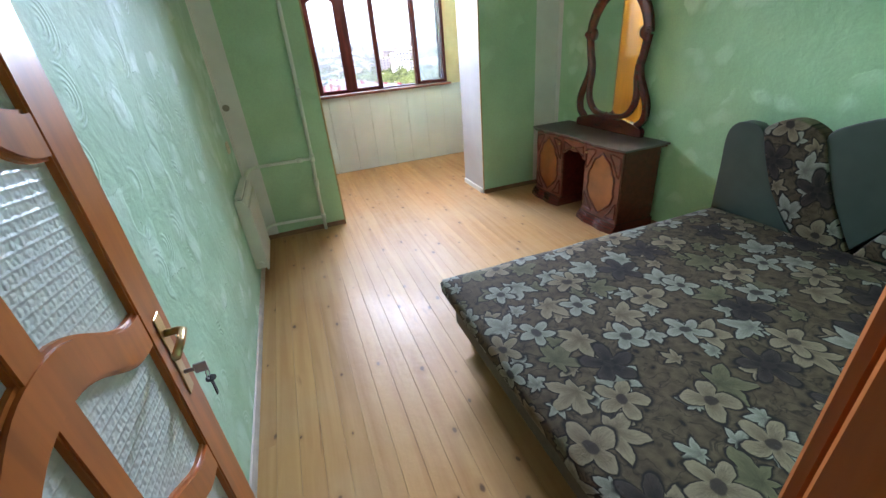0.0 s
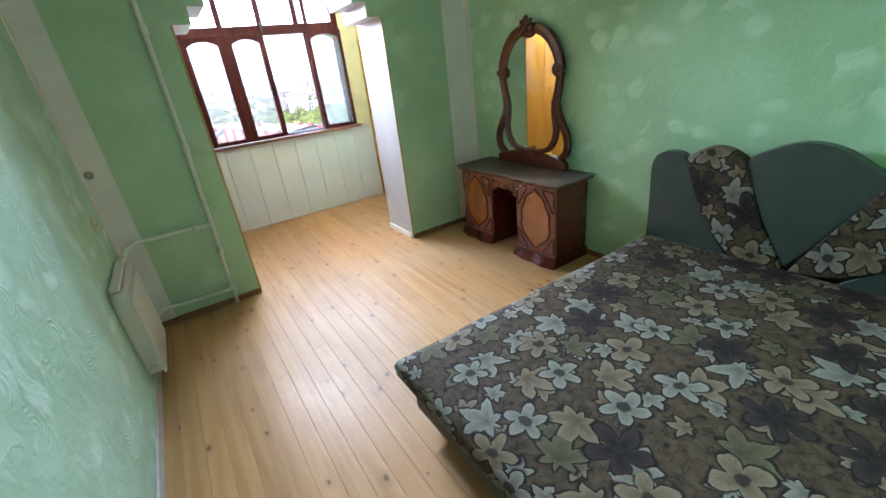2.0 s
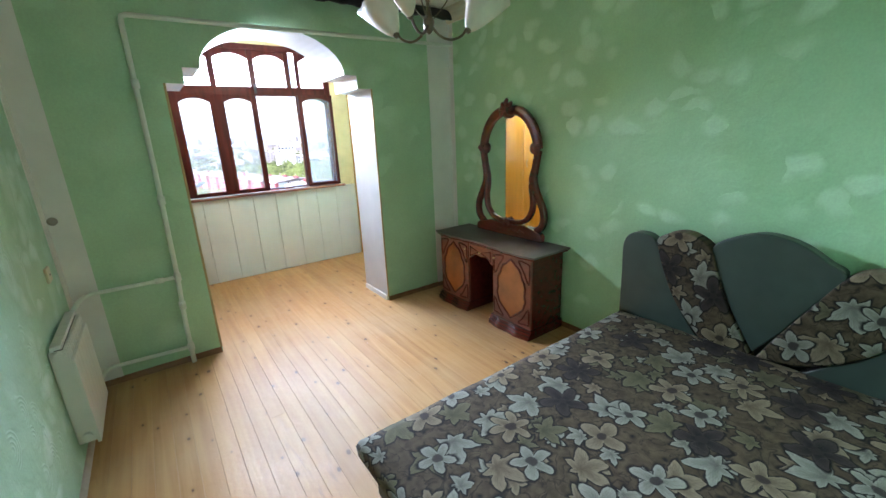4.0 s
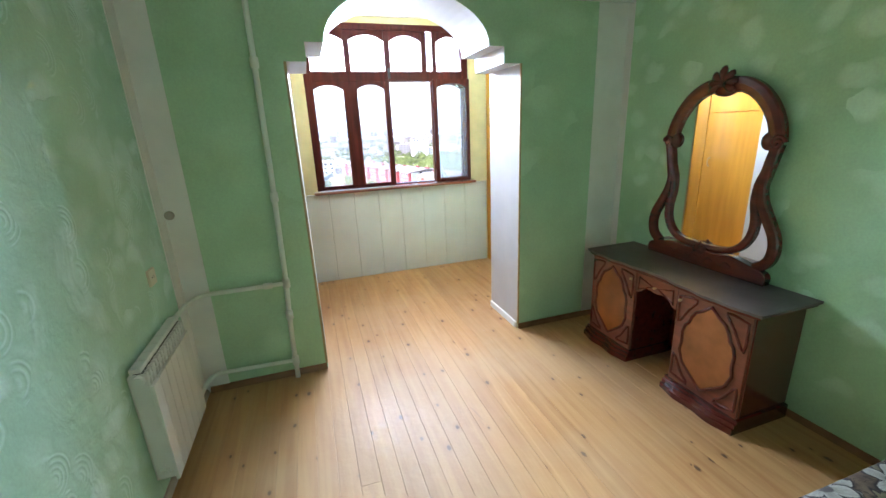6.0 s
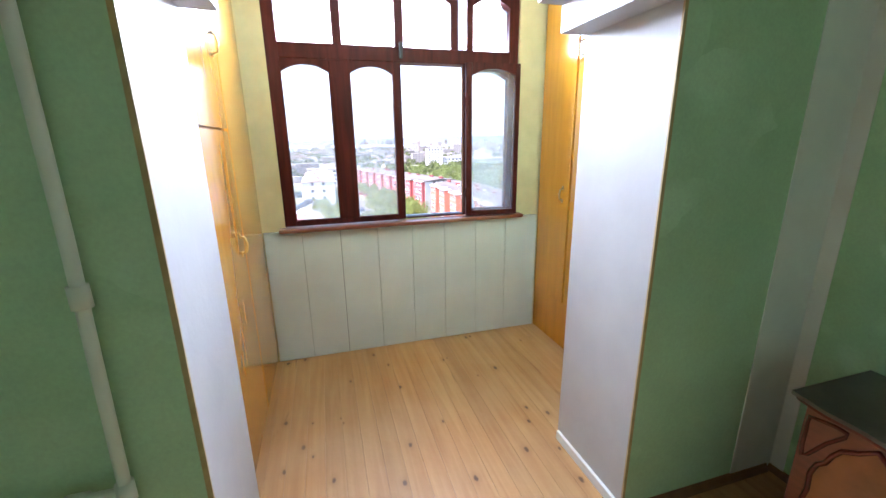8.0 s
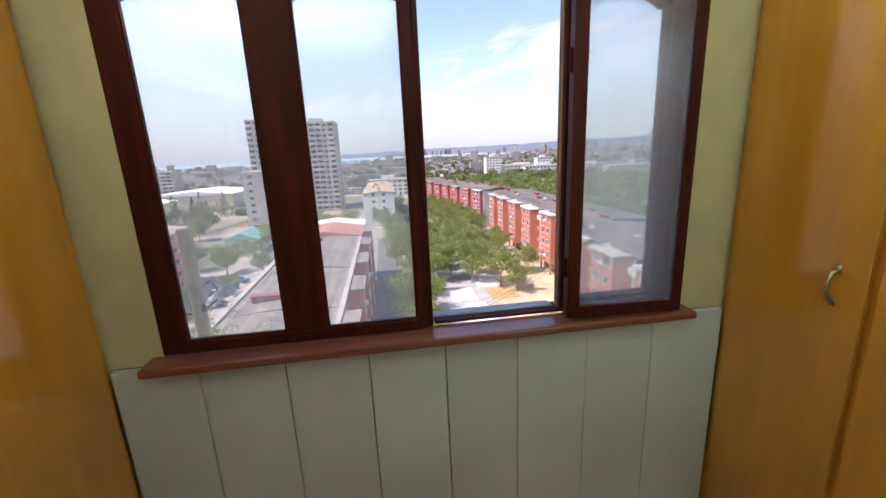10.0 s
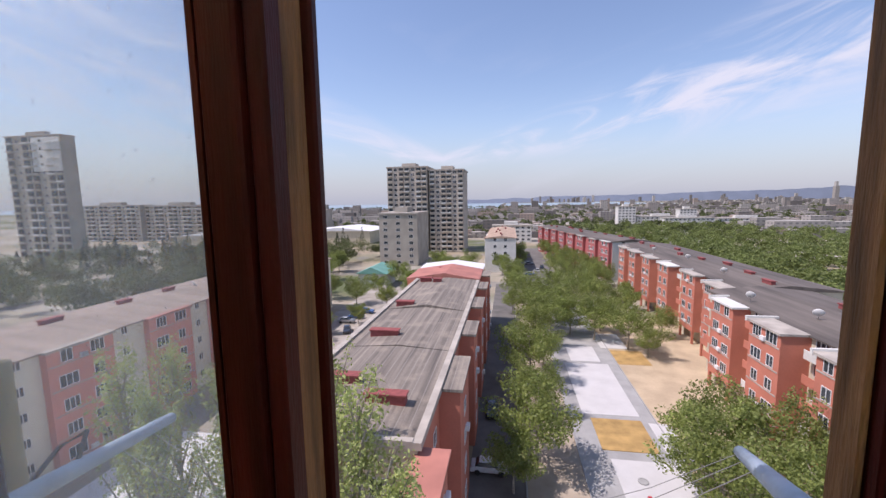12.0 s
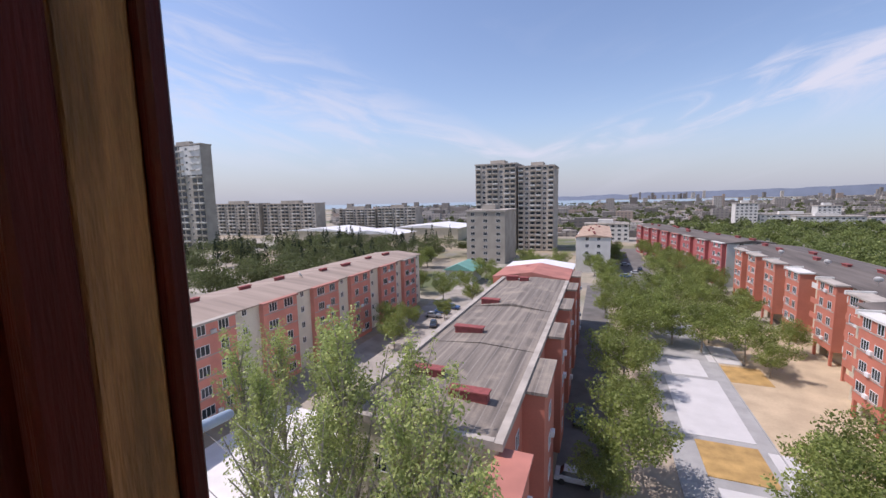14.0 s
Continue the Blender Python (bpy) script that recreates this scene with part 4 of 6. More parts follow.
def wavy(y, amp):
    u = (y - TY0) / (TY1 - TY0) * 2 - 1
    a = abs(u)
    return -amp * (0.55 * math.exp(-((a - 0.66) / 0.22) ** 2) - 0.75 * math.exp(-(a / 0.22) ** 2) + 0.18 * math.cos(u * 22))


def serpentine(z0, z1, amp, over, y0, y1, back, n=40):
    bm = bmesh.new()
    front = [(wavy(y0 + (y1 - y0) * i / n, amp) - over, ty(y0 + (y1 - y0) * i / n)) for i in range(n + 1)]
    front[0] = (front[0][0] + 0.012, front[0][1])
    front[-1] = (front[-1][0] + 0.012, front[-1][1])
    prism(bm, front + [(back, ty(y1)), (back, ty(y0))], "z", z0, z1)
    return bm


bm = serpentine(TH - 0.014, TH, 0.026, 0.040, TY0 - 0.045, TY1 + 0.035, 0.40)
part("tabletop", bm, M_DRESSTOP, table, "dusty black-brown top")
bm = serpentine(TH - 0.032, TH - 0.014, 0.026, 0.026, TY0 - 0.03, TY1 + 0.025, 0.395)
part("top_moulding", bm, M_DARKWOOD, table)


def ridge(pts, w, d, x=0.0, closed=True, lift=0.5):
    """A rounded carved moulding on the front, along width and height points."""
    bm = bmesh.new()
    rings = tube(bm, [(x, ty(y), z) for y, z in pts], w, 8, closed)
    for v in bm.verts:
        v.co.x = x + (v.co.x - x) * d / w
    return bm


def carved_door(y0, y1, z0, z1, parent):
    c, w, h = (y0 + y1) / 2, (y1 - y0) / 2, z1 - z0
    bm = bmesh.new()
    box(bm, 0.0, 0.018, ty(y0), ty(y1), z0, z1)
    soften(bm, 0.003, 1)
    d = part("cupboard_door", bm, M_REDWOOD, parent)
    half = [(0.0, 0.94), (0.22, 0.87), (0.40, 0.83), (0.50, 0.77), (0.56, 0.70), (0.66, 0.66), (0.72, 0.58), (0.70, 0.47), (0.74, 0.38), (0.62, 0.26), (0.44, 0.20), (0.20, 0.13), (0.0, 0.07)]
    outline = [(c + s * w, z0 + f * h) for s, f in half] + [(c - s * w, z0 + f * h) for s, f in half[-2:0:-1]]
    bm = bmesh.new()
    prism(bm, [(ty(y), z) for y, z in outline], "x", -0.002, 0.004)
    part("inlay", bm, M_INLAY, d, "orange-brown burr veneer inlay")
    part("carved_moulding", ridge(outline, 0.009, 0.011), M_DARKWOOD, d, smooth=True)
    for sy in (-1, 1):
        for up in (0, 1):
            tri = [(c + sy * w * 0.92, z0 + h * (0.93 if up else 0.07)), (c + sy * w * 0.40, z0 + h * (0.95 if up else 0.05)), (c + sy * w * 0.62, z0 + h * (0.82 if up else 0.14)), (c + sy * w * 0.90, z0 + h * (0.66 if up else 0.30))]
            part("carved_corner", ridge(curve(tri + tri[:1], 3)[:-1], 0.007, 0.009), M_DARKWOOD, d, smooth=True)
    return d


for y0, y1, near in ((TY0, 3.10, True), (3.42, TY1, False)):
    bm = bmesh.new()
    box(bm, 0.018, 0.37, ty(y0), ty(y1), 0.05, TH - 0.032)
    soften(bm, 0.003, 1)
    part("cupboard_body", bm, M_DARKWOOD, table)
    carved_door(y0 + 0.004, y1 - 0.004, 0.075, TH - 0.036, table)
    for k, (za, zb, ov) in enumerate(((0.0, 0.036, 0.046), (0.036, 0.060, 0.032), (0.060, 0.078, 0.016))):
        bm = bmesh.new()
        n = 18
        fr = [(-ov - 0.014 * math.sin(math.pi * i / n) ** 2 + 0.008 * math.cos(2 * math.pi * i / n * 2), ty(y0 - 0.012 + (y1 - y0 + 0.024) * i / n)) for i in range(n + 1)]
        prism(bm, fr + [(0.375, ty(y1 + 0.012)), (0.375, ty(y0 - 0.012))], "z", za, zb)
        part("plinth_moulding", bm, M_DARKWOOD, table)
    bm = bmesh.new()
    lathe(bm, [(0.004, 0), (0.005, 0.008), (0.009, 0.014), (0.007, 0.02), (0.001, 0.022)], seg=12)
    bmesh.ops.rotate(bm, verts=bm.verts, cent=(0, 0, 0), matrix=Matrix.Rotation(radians(-90), 3, "Y"))
    bmesh.ops.translate(bm, verts=bm.verts, vec=(0.0, ty(y1 - 0.03 if near else y0 + 0.03), 0.60))
    part("knob", bm, M_METAL, table, "small brass knob", True)
# drawer over the kneehole, its lower edge a carved bracket shape
bm = bmesh.new()
dr = [(3.105, 0.655), (3.105, 0.52)] + [(3.105 + 0.31 * f, 0.52 + 0.055 * (1 - abs(2 * f - 1) ** 1.5) - 0.012 * math.cos(f * 4 * math.pi)) for f in (0.08, 0.16, 0.25, 0.35, 0.45, 0.5, 0.55, 0.65, 0.75, 0.84, 0.92)] + [(3.415, 0.52), (3.415, 0.655)]
prism(bm, [(ty(y), z) for y, z in dr], "x", 0.004, 0.024)
drawer = part("drawer", bm, M_REDWOOD, table)
for s in (-1, 1):
    tri = [(3.26 + s * 0.02, 0.60), (3.26 + s * 0.13, 0.63), (3.26 + s * 0.135, 0.545)]
    part("carved_moulding", ridge(tri, 0.007, 0.010, 0.004), M_DARKWOOD, drawer, smooth=True)
bm = bmesh.new()
lathe(bm, [(0.004, 0), (0.005, 0.008), (0.009, 0.014), (0.007, 0.02), (0.001, 0.022)], seg=12)
bmesh.ops.rotate(bm, verts=bm.verts, cent=(0, 0, 0), matrix=Matrix.Rotation(radians(-90), 3, "Y"))
bmesh.ops.translate(bm, verts=bm.verts, vec=(0.004, ty(3.26), 0.60))
part("knob", bm, M_METAL, drawer, "small brass knob", True)
bm = bmesh.new()
box(bm, 0.355, 0.37, ty(3.10), ty(3.42), 0.05, TH - 0.032)
part("back_panel", bm, M_DARKWOOD, table)
bm = bmesh.new()
box(bm, 0.024, 0.355, ty(3.10), ty(3.42), 0.58, TH - 0.032)
part("drawer_case", bm, M_DARKWOOD, table)

# mirror: offsets from its middle line and heights above the table top
mirror = thing("dresser_mirror", "shield-shaped mirror in a carved mahogany frame on the dressing table", "mirror", (4.315, 3.265, TH))
mirror.matrix_basis = pose(4.315, 3.265, TH, 0, 0, 0)


def bar(name, pts, w, d, closed=False, label="", x=0.0, ends=1.0):
    bm = bmesh.new()
    n = len(pts)
    P = [Vector((0, p[0], p[1])) for p in pts]
    sec = [(-1.0, -0.55), (-0.75, -0.95), (0.0, -1.15), (0.75, -0.95), (1.0, -0.55), (1.0, 1.0), (-1.0, 1.0)]
    rings = []
    for i in range(n):
        t = (P[(i + 1) % n] - P[i - 1]) if closed else (P[min(i + 1, n - 1)] - P[max(i - 1, 0)])
        t.normalize()
        s = Vector((0, -t.z, t.y))
        f = i / (n - 1)
        k = w * (1 if ends == 1 else ends + (1 - ends) * math.sin(math.pi * f))
        rings.append([bm.verts.new(P[i] + s * a * k / 2 + Vector((x + b * d / 2, 0, 0))) for a, b in sec])
    m = len(sec)
    for i in range(n if closed else n - 1):
        a, b = rings[i], rings[(i + 1) % n]
        for q in range(m):
            bm.faces.new((a[q], a[(q + 1) % m], b[(q + 1) % m], b[q]))
    if not closed:
        bm.faces.new(rings[0][::-1]), bm.faces.new(rings[-1])
    bmesh.ops.recalc_face_normals(bm, faces=list(bm.faces))
    return part(name, bm, M_DARKWOOD, mirror, label)


bm = bmesh.new()
half = [(0.0, 1.06), (0.12, 1.04), (0.22, 0.97), (0.29, 0.86), (0.32, 0.75), (0.29, 0.66), (0.275, 0.56), (0.30, 0.45), (0.36, 0.33), (0.385, 0.22), (0.37, 0.13), (0.30, 0.08), (0.15, 0.06), (0.0, 0.06)]
ring = [(s, z) for s, z in half] + [(-s, z) for s, z in half[-2:0:-1]]
prism(bm, ring, "x", 0.006, 0.012)
part("mirror_glass", bm, M_MIRROR, mirror, "silvered mirror glass")
bm = bmesh.new()
prism(bm, [(s * 0.99, 0.56 + (z - 0.56) * 0.99) for s, z in ring], "x", 0.013, 0.026)
part("backing_board", bm, M_DARKWOOD, mirror)
for s in (-1, 1):
    bar("upper_frame", curve([(0.0, 1.075), (s * 0.10, 1.07), (s * 0.19, 1.025), (s * 0.262, 0.945), (s * 0.308, 0.85), (s * 0.325, 0.76)], 5), 0.080, 0.036)
    bar("side_frame", curve([(s * 0.33, 0.755), (s * 0.315, 0.68), (s * 0.30, 0.60), (s * 0.288, 0.53), (s * 0.305, 0.45), (s * 0.345, 0.37), (s * 0.392, 0.28), (s * 0.405, 0.20), (s * 0.385, 0.13), (s * 0.33, 0.085)], 4), 0.056, 0.038)
    bar("inner_frame", curve([(s * 0.30, 0.62), (s * 0.272, 0.54), (s * 0.268, 0.44), (s * 0.285, 0.34), (s * 0.275, 0.25), (s * 0.225, 0.175), (s * 0.14, 0.135), (0.0, 0.125)], 4), 0.042, 0.038)
    # scroll at the side and the small fan below the shoulder
    bm = bmesh.new()
    sp = [(s * (0.335 + 0.034 * (1 - i / 22) * math.cos(i * 0.55)), 0.765 + 0.034 * (1 - i / 22) * math.sin(i * 0.55)) for i in range(20)]
    tube(bm, [(-0.014, p[0], p[1]) for p in sp], 0.012, 8)
    part("scroll", bm, M_DARKWOOD, mirror, "", True)
    bm = bmesh.new()
    bmesh.ops.create_uvsphere(bm, u_segments=12, v_segments=8, radius=0.044, matrix=Matrix.Translation((-0.004, s * 0.288, 0.77)) @ Matrix.Diagonal((0.45, 1, 1.1, 1)))
    part("rosette", bm, M_DARKWOOD, mirror, "", True)
bm = bmesh.new()
base = curve([(-0.40, 0.0), (-0.405, 0.045), (-0.38, 0.075), (-0.30, 0.095), (-0.20, 0.115), (-0.10, 0.105), (0.0, 0.115), (0.10, 0.105), (0.20, 0.115), (0.30, 0.095), (0.38, 0.075), (0.405, 0.045), (0.40, 0.0)], 3)
prism(bm, base, "x", -0.024, 0.026)
soften(bm, 0.004, 1)
part("base_rail", bm, M_DARKWOOD, mirror)
for k, y in enumerate((-0.16, -0.05, 0.06, 0.17)):
    bm = bmesh.new()
    tube(bm, curve([(-0.026, y - 0.05, 0.05), (-0.032, y - 0.02, 0.072), (-0.032, y + 0.01, 0.05), (-0.028, y + 0.04, 0.068)], 4), 0.008, 7, taper=0.4)
    part("carved_leaf", bm, M_DARKWOOD, mirror, "", True)


def carved_spray(name, z, size, n, spread):
    for i in range(n):
        bm = bmesh.new()
        a = radians(90 + spread * (i / (n - 1) - 0.5))
        L = size * (1 - 0.35 * abs(2 * i / (n - 1) - 1))
        p = [(-0.02 - 0.018 * math.sin(math.pi * f), math.cos(a) * L * f, z + math.sin(a) * L * f + 0.012 * math.sin(6 * f)) for f in (0, 0.25, 0.5, 0.75, 0.92, 1.0)]
        rings = tube(bm, p, 0.011, 7)
        for f, r in zip((0.5, 0.8, 1.3, 1.7, 1.4, 0.5), rings):
            c = sum((v.co for v in r), Vector()) / len(r)
            for v in r:
                v.co = c + (v.co - c) * f * size / 0.10
        part(name, bm, M_DARKWOOD, mirror, "", True)


carved_spray("crest_leaf", 1.065, 0.115, 7, 190)
carved_spray("lower_crest_leaf", 0.115, 0.055, 7, 200)
bm = bmesh.new()
bmesh.ops.create_uvsphere(bm, u_segments=14, v_segments=8, radius=0.058, matrix=Matrix.Translation((0.0, 0, 1.055)) @ Matrix.Diagonal((0.35, 1.3, 0.75, 1)))
part("crest_boss", bm, M_DARKWOOD, mirror, "", True)

# ---- chandelier ----
lamp = thing("chandelier", "bronze chandelier with petal-shaped frosted glass shades, unlit", "ceiling lamp", (2.90, 2.36, 2.10))
M_BRONZE = mat("aged_bronze", (0.16, 0.12, 0.08), 0.35, 0.9, vary=0.3, scale=20)
bm = bmesh.new()
lathe(bm, [(0.055, CZ - 2.105), (0.06, CZ - 2.13), (0.03, CZ - 2.16), (0.012, CZ - 2.17)], seg=18)
part("ceiling_cup", bm, M_BRONZE, lamp, smooth=True)
for a in (0.4, 3.5):
    bm = bmesh.new()
    tube(bm, [(0.02 * math.cos(a + z * 9), 0.02 * math.sin(a + z * 9), z) for z in (0.0, 0.1, 0.2, 0.3, 0.4, 0.5, 0.56)], 0.006, 8)
    part("stem", bm, M_BRONZE, lamp, smooth=True)
bm = bmesh.new()
lathe(bm, [(0.004, -0.05), (0.018, -0.035), (0.026, 0.0), (0.014, 0.03), (0.010, 0.06)], seg=14)
part("hub", bm, M_BRONZE, lamp, smooth=True)
for k in range(3):
    a = radians((214, 352, 105)[k])
    ca, sa = math.cos(a), math.sin(a)
    bm = bmesh.new()
    arm = curve([(0.0, 0.0), (0.05, -0.05), (0.11, -0.065), (0.17, -0.045), (0.20, -0.01)], 4)
    tube(bm, [(r * ca, r * sa, z) for r, z in arm], 0.006, 8)
    part("arm", bm, M_BRONZE, lamp, smooth=True)
    bm = bmesh.new()
    tube(bm, [(r * ca, r * sa, z) for r, z in curve([(0.02, 0.01), (0.07, 0.06), (0.10, 0.10), (0.085, 0.12)], 4)], 0.003, 6)
    part("tendril", bm, M_BRONZE, lamp, smooth=True)
    # a petal: open bowl, taller on the outer side
    bm = bmesh.new()
    tilt = Matrix.Translation((0.205 * ca, 0.205 * sa, -0.02)) @ Matrix.Rotation(a, 4, "Z") @ Matrix.Rotation(radians(38), 4, "Y")
    rows, n = 8, 22
    vs = []
    for i in range(rows + 1):
        f = i / rows
        row = []
        for j in range(n):
            q = 2 * math.pi * j / n
            r = 0.014 + 0.085 * f ** 0.75 * (1 + 0.18 * math.cos(q * 3) * f)
            z = 0.19 * f * (1 + 0.30 * math.cos(q) * f) + 0.007 * math.sin(5 * q) * f * f
            row.append(bm.verts.new(tilt @ Vector((r * math.cos(q), r * math.sin(q) * 0.85, z))))
        vs.append(row)
    for i in range(rows):
        for j in range(n):
            bm.faces.new((vs[i][j], vs[i][(j + 1) % n], vs[i + 1][(j + 1) % n], vs[i + 1][j]))
    bm.faces.new(vs[0][::-1])
    sh = part("shade", bm, M_SHADE, lamp, "frosted peach glass petal shade", True)
    so = sh.modifiers.new("thickness", "SOLIDIFY")
    so.thickness = 0.004
    bm = bmesh.new()
    lathe(bm, [(0.012, -0.01), (0.016, 0.0), (0.014, 0.03), (0.012, 0.035)], seg=12)
    bmesh.ops.transform(bm, matrix=tilt, verts=bm.verts)
    part("lamp_holder", bm, M_BRONZE, lamp, smooth=True)

# ---- door ----
DW, DH = 0.82, 2.02
door = thing("door_1", "open varnished wooden door with patterned glass lights", "door", (1.285, DY + 0.01, 0.01), kind="structure")
door.matrix_basis = pose(1.30, DY + 0.016, 0.012, 0, 0, 91.0)
# leaf lies along local x from the hinge, its room side towards local -y


def dpart(name, outline, y0, y1, material=M_DOOR, holes=(), bev=0.0, label="", smooth=False):
    bm = bmesh.new()
    prism(bm, outline, "y", y0, y1, holes)
    if bev:
        bmesh.ops.bevel(bm, geom=[e for e in bm.edges if len(e.link_faces) == 2 and e.calc_face_angle(0) > 0.9], offset=bev, segments=2, affect="EDGES", clamp_overlap=True)
    return part(name, bm, material, door, label, smooth)


def wavebar(mid, end, w):
    """A rail that dips to the middle of the door in an S on each side."""
    top = []
    for i in range(33):
        f = i / 32
        k = abs(2 * f - 1)
        top.append((0.11 + (DW - 0.22) * f, mid + (end - mid) * (k - math.sin(2 * math.pi * k) / (2 * math.pi) * 0.9)))
    return [(x, z + w / 2) for x, z in top] + [(x, z - w / 2) for x, z in top[::-1]]


dpart("stile", [(0, 0), (0.115, 0), (0.115, DH), (0, DH)], -0.02, 0.02, bev=0.004)
dpart("stile", [(DW - 0.115, 0), (DW, 0), (DW, DH), (DW - 0.115, DH)], -0.02, 0.02, bev=0.004)
dpart("top_rail", [(0.115, DH - 0.13), (DW - 0.115, DH - 0.13), (DW - 0.115, DH), (0.115, DH)], -0.02, 0.02, bev=0.004)
dpart("bottom_rail", [(0.115, 0), (DW - 0.115, 0), (DW - 0.115, 0.2), (0.115, 0.2)], -0.02, 0.02, bev=0.004)
dpart("mullion", [(DW / 2 - 0.03, 0.2), (DW / 2 + 0.03, 0.2), (DW / 2 + 0.03, DH - 0.13), (DW / 2 - 0.03, DH - 0.13)], -0.017, 0.017, bev=0.004)
dpart("curved_rail", wavebar(1.165, 1.055, 0.09), -0.0195, 0.0195, bev=0.007)
dpart("curved_rail", wavebar(0.775, 0.665, 0.09), -0.0195, 0.0195, bev=0.007)
dpart("curved_rail", wavebar(1.555, 1.445, 0.08), -0.0195, 0.0195, bev=0.007)
dpart("glass_light", [(0.112, 0.195), (DW - 0.112, 0.195), (DW - 0.112, DH - 0.125), (0.112, DH - 0.125)], -0.004, 0.004, M_FROST, label="patterned frosted glass with a crack")
hw = bmesh.new()
box(hw, DW - 0.075, DW - 0.038, -0.0235, -0.020, 0.83, 1.05)
soften(hw, 0.004, 1)
plate = part("handle_plate", hw, M_METAL, door, "worn brass lock plate")
bm = bmesh.new()
tube(bm, [(DW - 0.056, -0.022, 1.0), (DW - 0.056, -0.05, 1.0), (DW - 0.062, -0.06, 1.0), (DW - 0.10, -0.062, 0.999), (DW - 0.155, -0.060, 0.996)], 0.009, 10)
part("lever", bm, M_METAL, plate, "brass lever handle", True)
bm = bmesh.new()
tube(bm, [(DW - 0.056, -0.022, 0.885), (DW - 0.056, -0.045, 0.885)], 0.005, 8)
box(bm, DW - 0.058, DW - 0.054, -0.072, -0.044, 0.872, 0.898)
part("key", bm, M_STEEL, plate, "steel key in the lock")
bm = bmesh.new()
tube(bm, [(DW - 0.056 + 0.014 * math.cos(a), -0.066, 0.862 + 0.014 * math.sin(a)) for a in np.linspace(0, 2 * math.pi, 14)[:-1]], 0.0014, 6, True)
part("key_ring", bm, M_STEEL, plate)
bm = bmesh.new()
box(bm, DW - 0.062, DW - 0.050, -0.069, -0.066, 0.795, 0.85)
lathe(bm, [(0.012, -0.0015), (0.012, 0.0015)], (DW - 0.056, -0.0675, 0.845), 12)
part("spare_key", bm, M_DARK, plate, "dark key hanging from the ring")
for z in (0.25, 1.0, 1.75):
    bm = bmesh.new()
    tube(bm, [(-0.006, -0.012, z - 0.05), (-0.006, -0.012, z + 0.05)], 0.008, 10)
    part("hinge", bm, M_STEEL, door)
frame_1 = thing("door_frame_1", "varnished orange-brown wooden door frame", "door frame", ((DX0 + DX1) / 2, DY, 0), kind="structure")
FX = (DX0 + DX1) / 2
for nm, b in (("jamb", (DX0, DX0 + 0.012, -0.165, 0.0, 0, DZ)), ("jamb", (DX1 - 0.04, DX1, -0.165, 0.0, 0, DZ)), ("head", (DX0 + 0.012, DX1 - 0.04, -0.165, 0.0, DZ - 0.03, DZ)),
              ("architrave", (DX1 - 0.03, DX1 + 0.06, 0.002, 0.02, 0, DZ + 0.06)), ("architrave", (DX0 + 0.03, DX1 - 0.03, 0.002, 0.02, DZ - 0.02, DZ + 0.06))):
    bm = bmesh.new()
    box(bm, b[0] - FX, b[1] - FX, b[2], b[3], b[4], b[5])
    soften(bm, 0.004, 1)
    part(nm, bm, M_DOOR, frame_1)
# ---- outdoors: ground, town, trees ----
G = -28.4


def leaf_mat(name, a, b):
    g = Nodes(name)
    r = g.island()
    col = g.mix(g.ramp(r, 0, 1, 0.2, 0.8), a, b)
    col = g.scale(col, g.ramp(g.noise(g.coords(), 0.16, 4), 0.32, 0.68, 0.62, 1.3))
    g.b.inputs["Transmission Weight"].default_value = 0.0
    m = g.done(col, 0.55, spec=0.35)
    tl = g.n.new("ShaderNodeBsdfTranslucent")
    g.l.new(col, tl.inputs[0])
    mx = g.n.new("ShaderNodeMixShader")
    mx.inputs[0].default_value = 0.42
    g.l.new(g.b.outputs[0], mx.inputs[1]), g.l.new(tl.outputs[0], mx.inputs[2])
    g.l.new(mx.outputs[0], g.n["Material Output"].inputs[0])
    return m


M_LEAF = leaf_mat("street_tree_leaves", (0.14, 0.185, 0.045), (0.38, 0.44, 0.13))
M_POPLAR = leaf_mat("poplar_leaves", (0.19, 0.24, 0.07), (0.52, 0.57, 0.21))
M_WOOD = leaf_mat("woodland_leaves", (0.06, 0.085, 0.03), (0.18, 0.20, 0.08))
M_BELT = leaf_mat("green_belt_leaves", (0.10, 0.135, 0.04), (0.29, 0.34, 0.11))
M_CYPRESS = leaf_mat("cypress_leaves", (0.018, 0.032, 0.015), (0.04, 0.06, 0.025))
M_BARK = mat("bark", (0.33, 0.29, 0.23), 0.9, vary=0.4, scale=3, bump=0.4, bump_scale=20)
M_SALMON = mat("salmon_render", (0.50, 0.175, 0.115), 0.85, vary=0.12, scale=0.35, fine=0.08, bump=0.05)
# pinker salmon, lightened so the west block's shaded front looks brighter
M_PINK = mat("lightened_pink_render", (0.62, 0.245, 0.185), 0.85, vary=0.14, scale=0.35, fine=0.08)
M_CRIMSON = mat("crimson_render", (0.40, 0.115, 0.11), 0.85, vary=0.14, scale=0.3, fine=0.08)
M_CREAM = mat("cream_render", (0.56, 0.50, 0.38), 0.85, vary=0.12, scale=0.4, fine=0.08)
M_CREAM2 = mat("pale_cream_render", (0.68, 0.63, 0.51), 0.85, vary=0.12, scale=0.4, fine=0.08)
M_WHITEWALL = mat("white_render", (0.62, 0.61, 0.57), 0.85, vary=0.12, scale=0.3, fine=0.06)
M_GREYWALL = mat("grey_panel_concrete", (0.36, 0.33, 0.28), 0.9, vary=0.18, scale=0.2, fine=0.1)
M_TOWERWALL = mat("tower_concrete", (0.47, 0.42, 0.35), 0.9, vary=0.16, scale=0.2, fine=0.1)
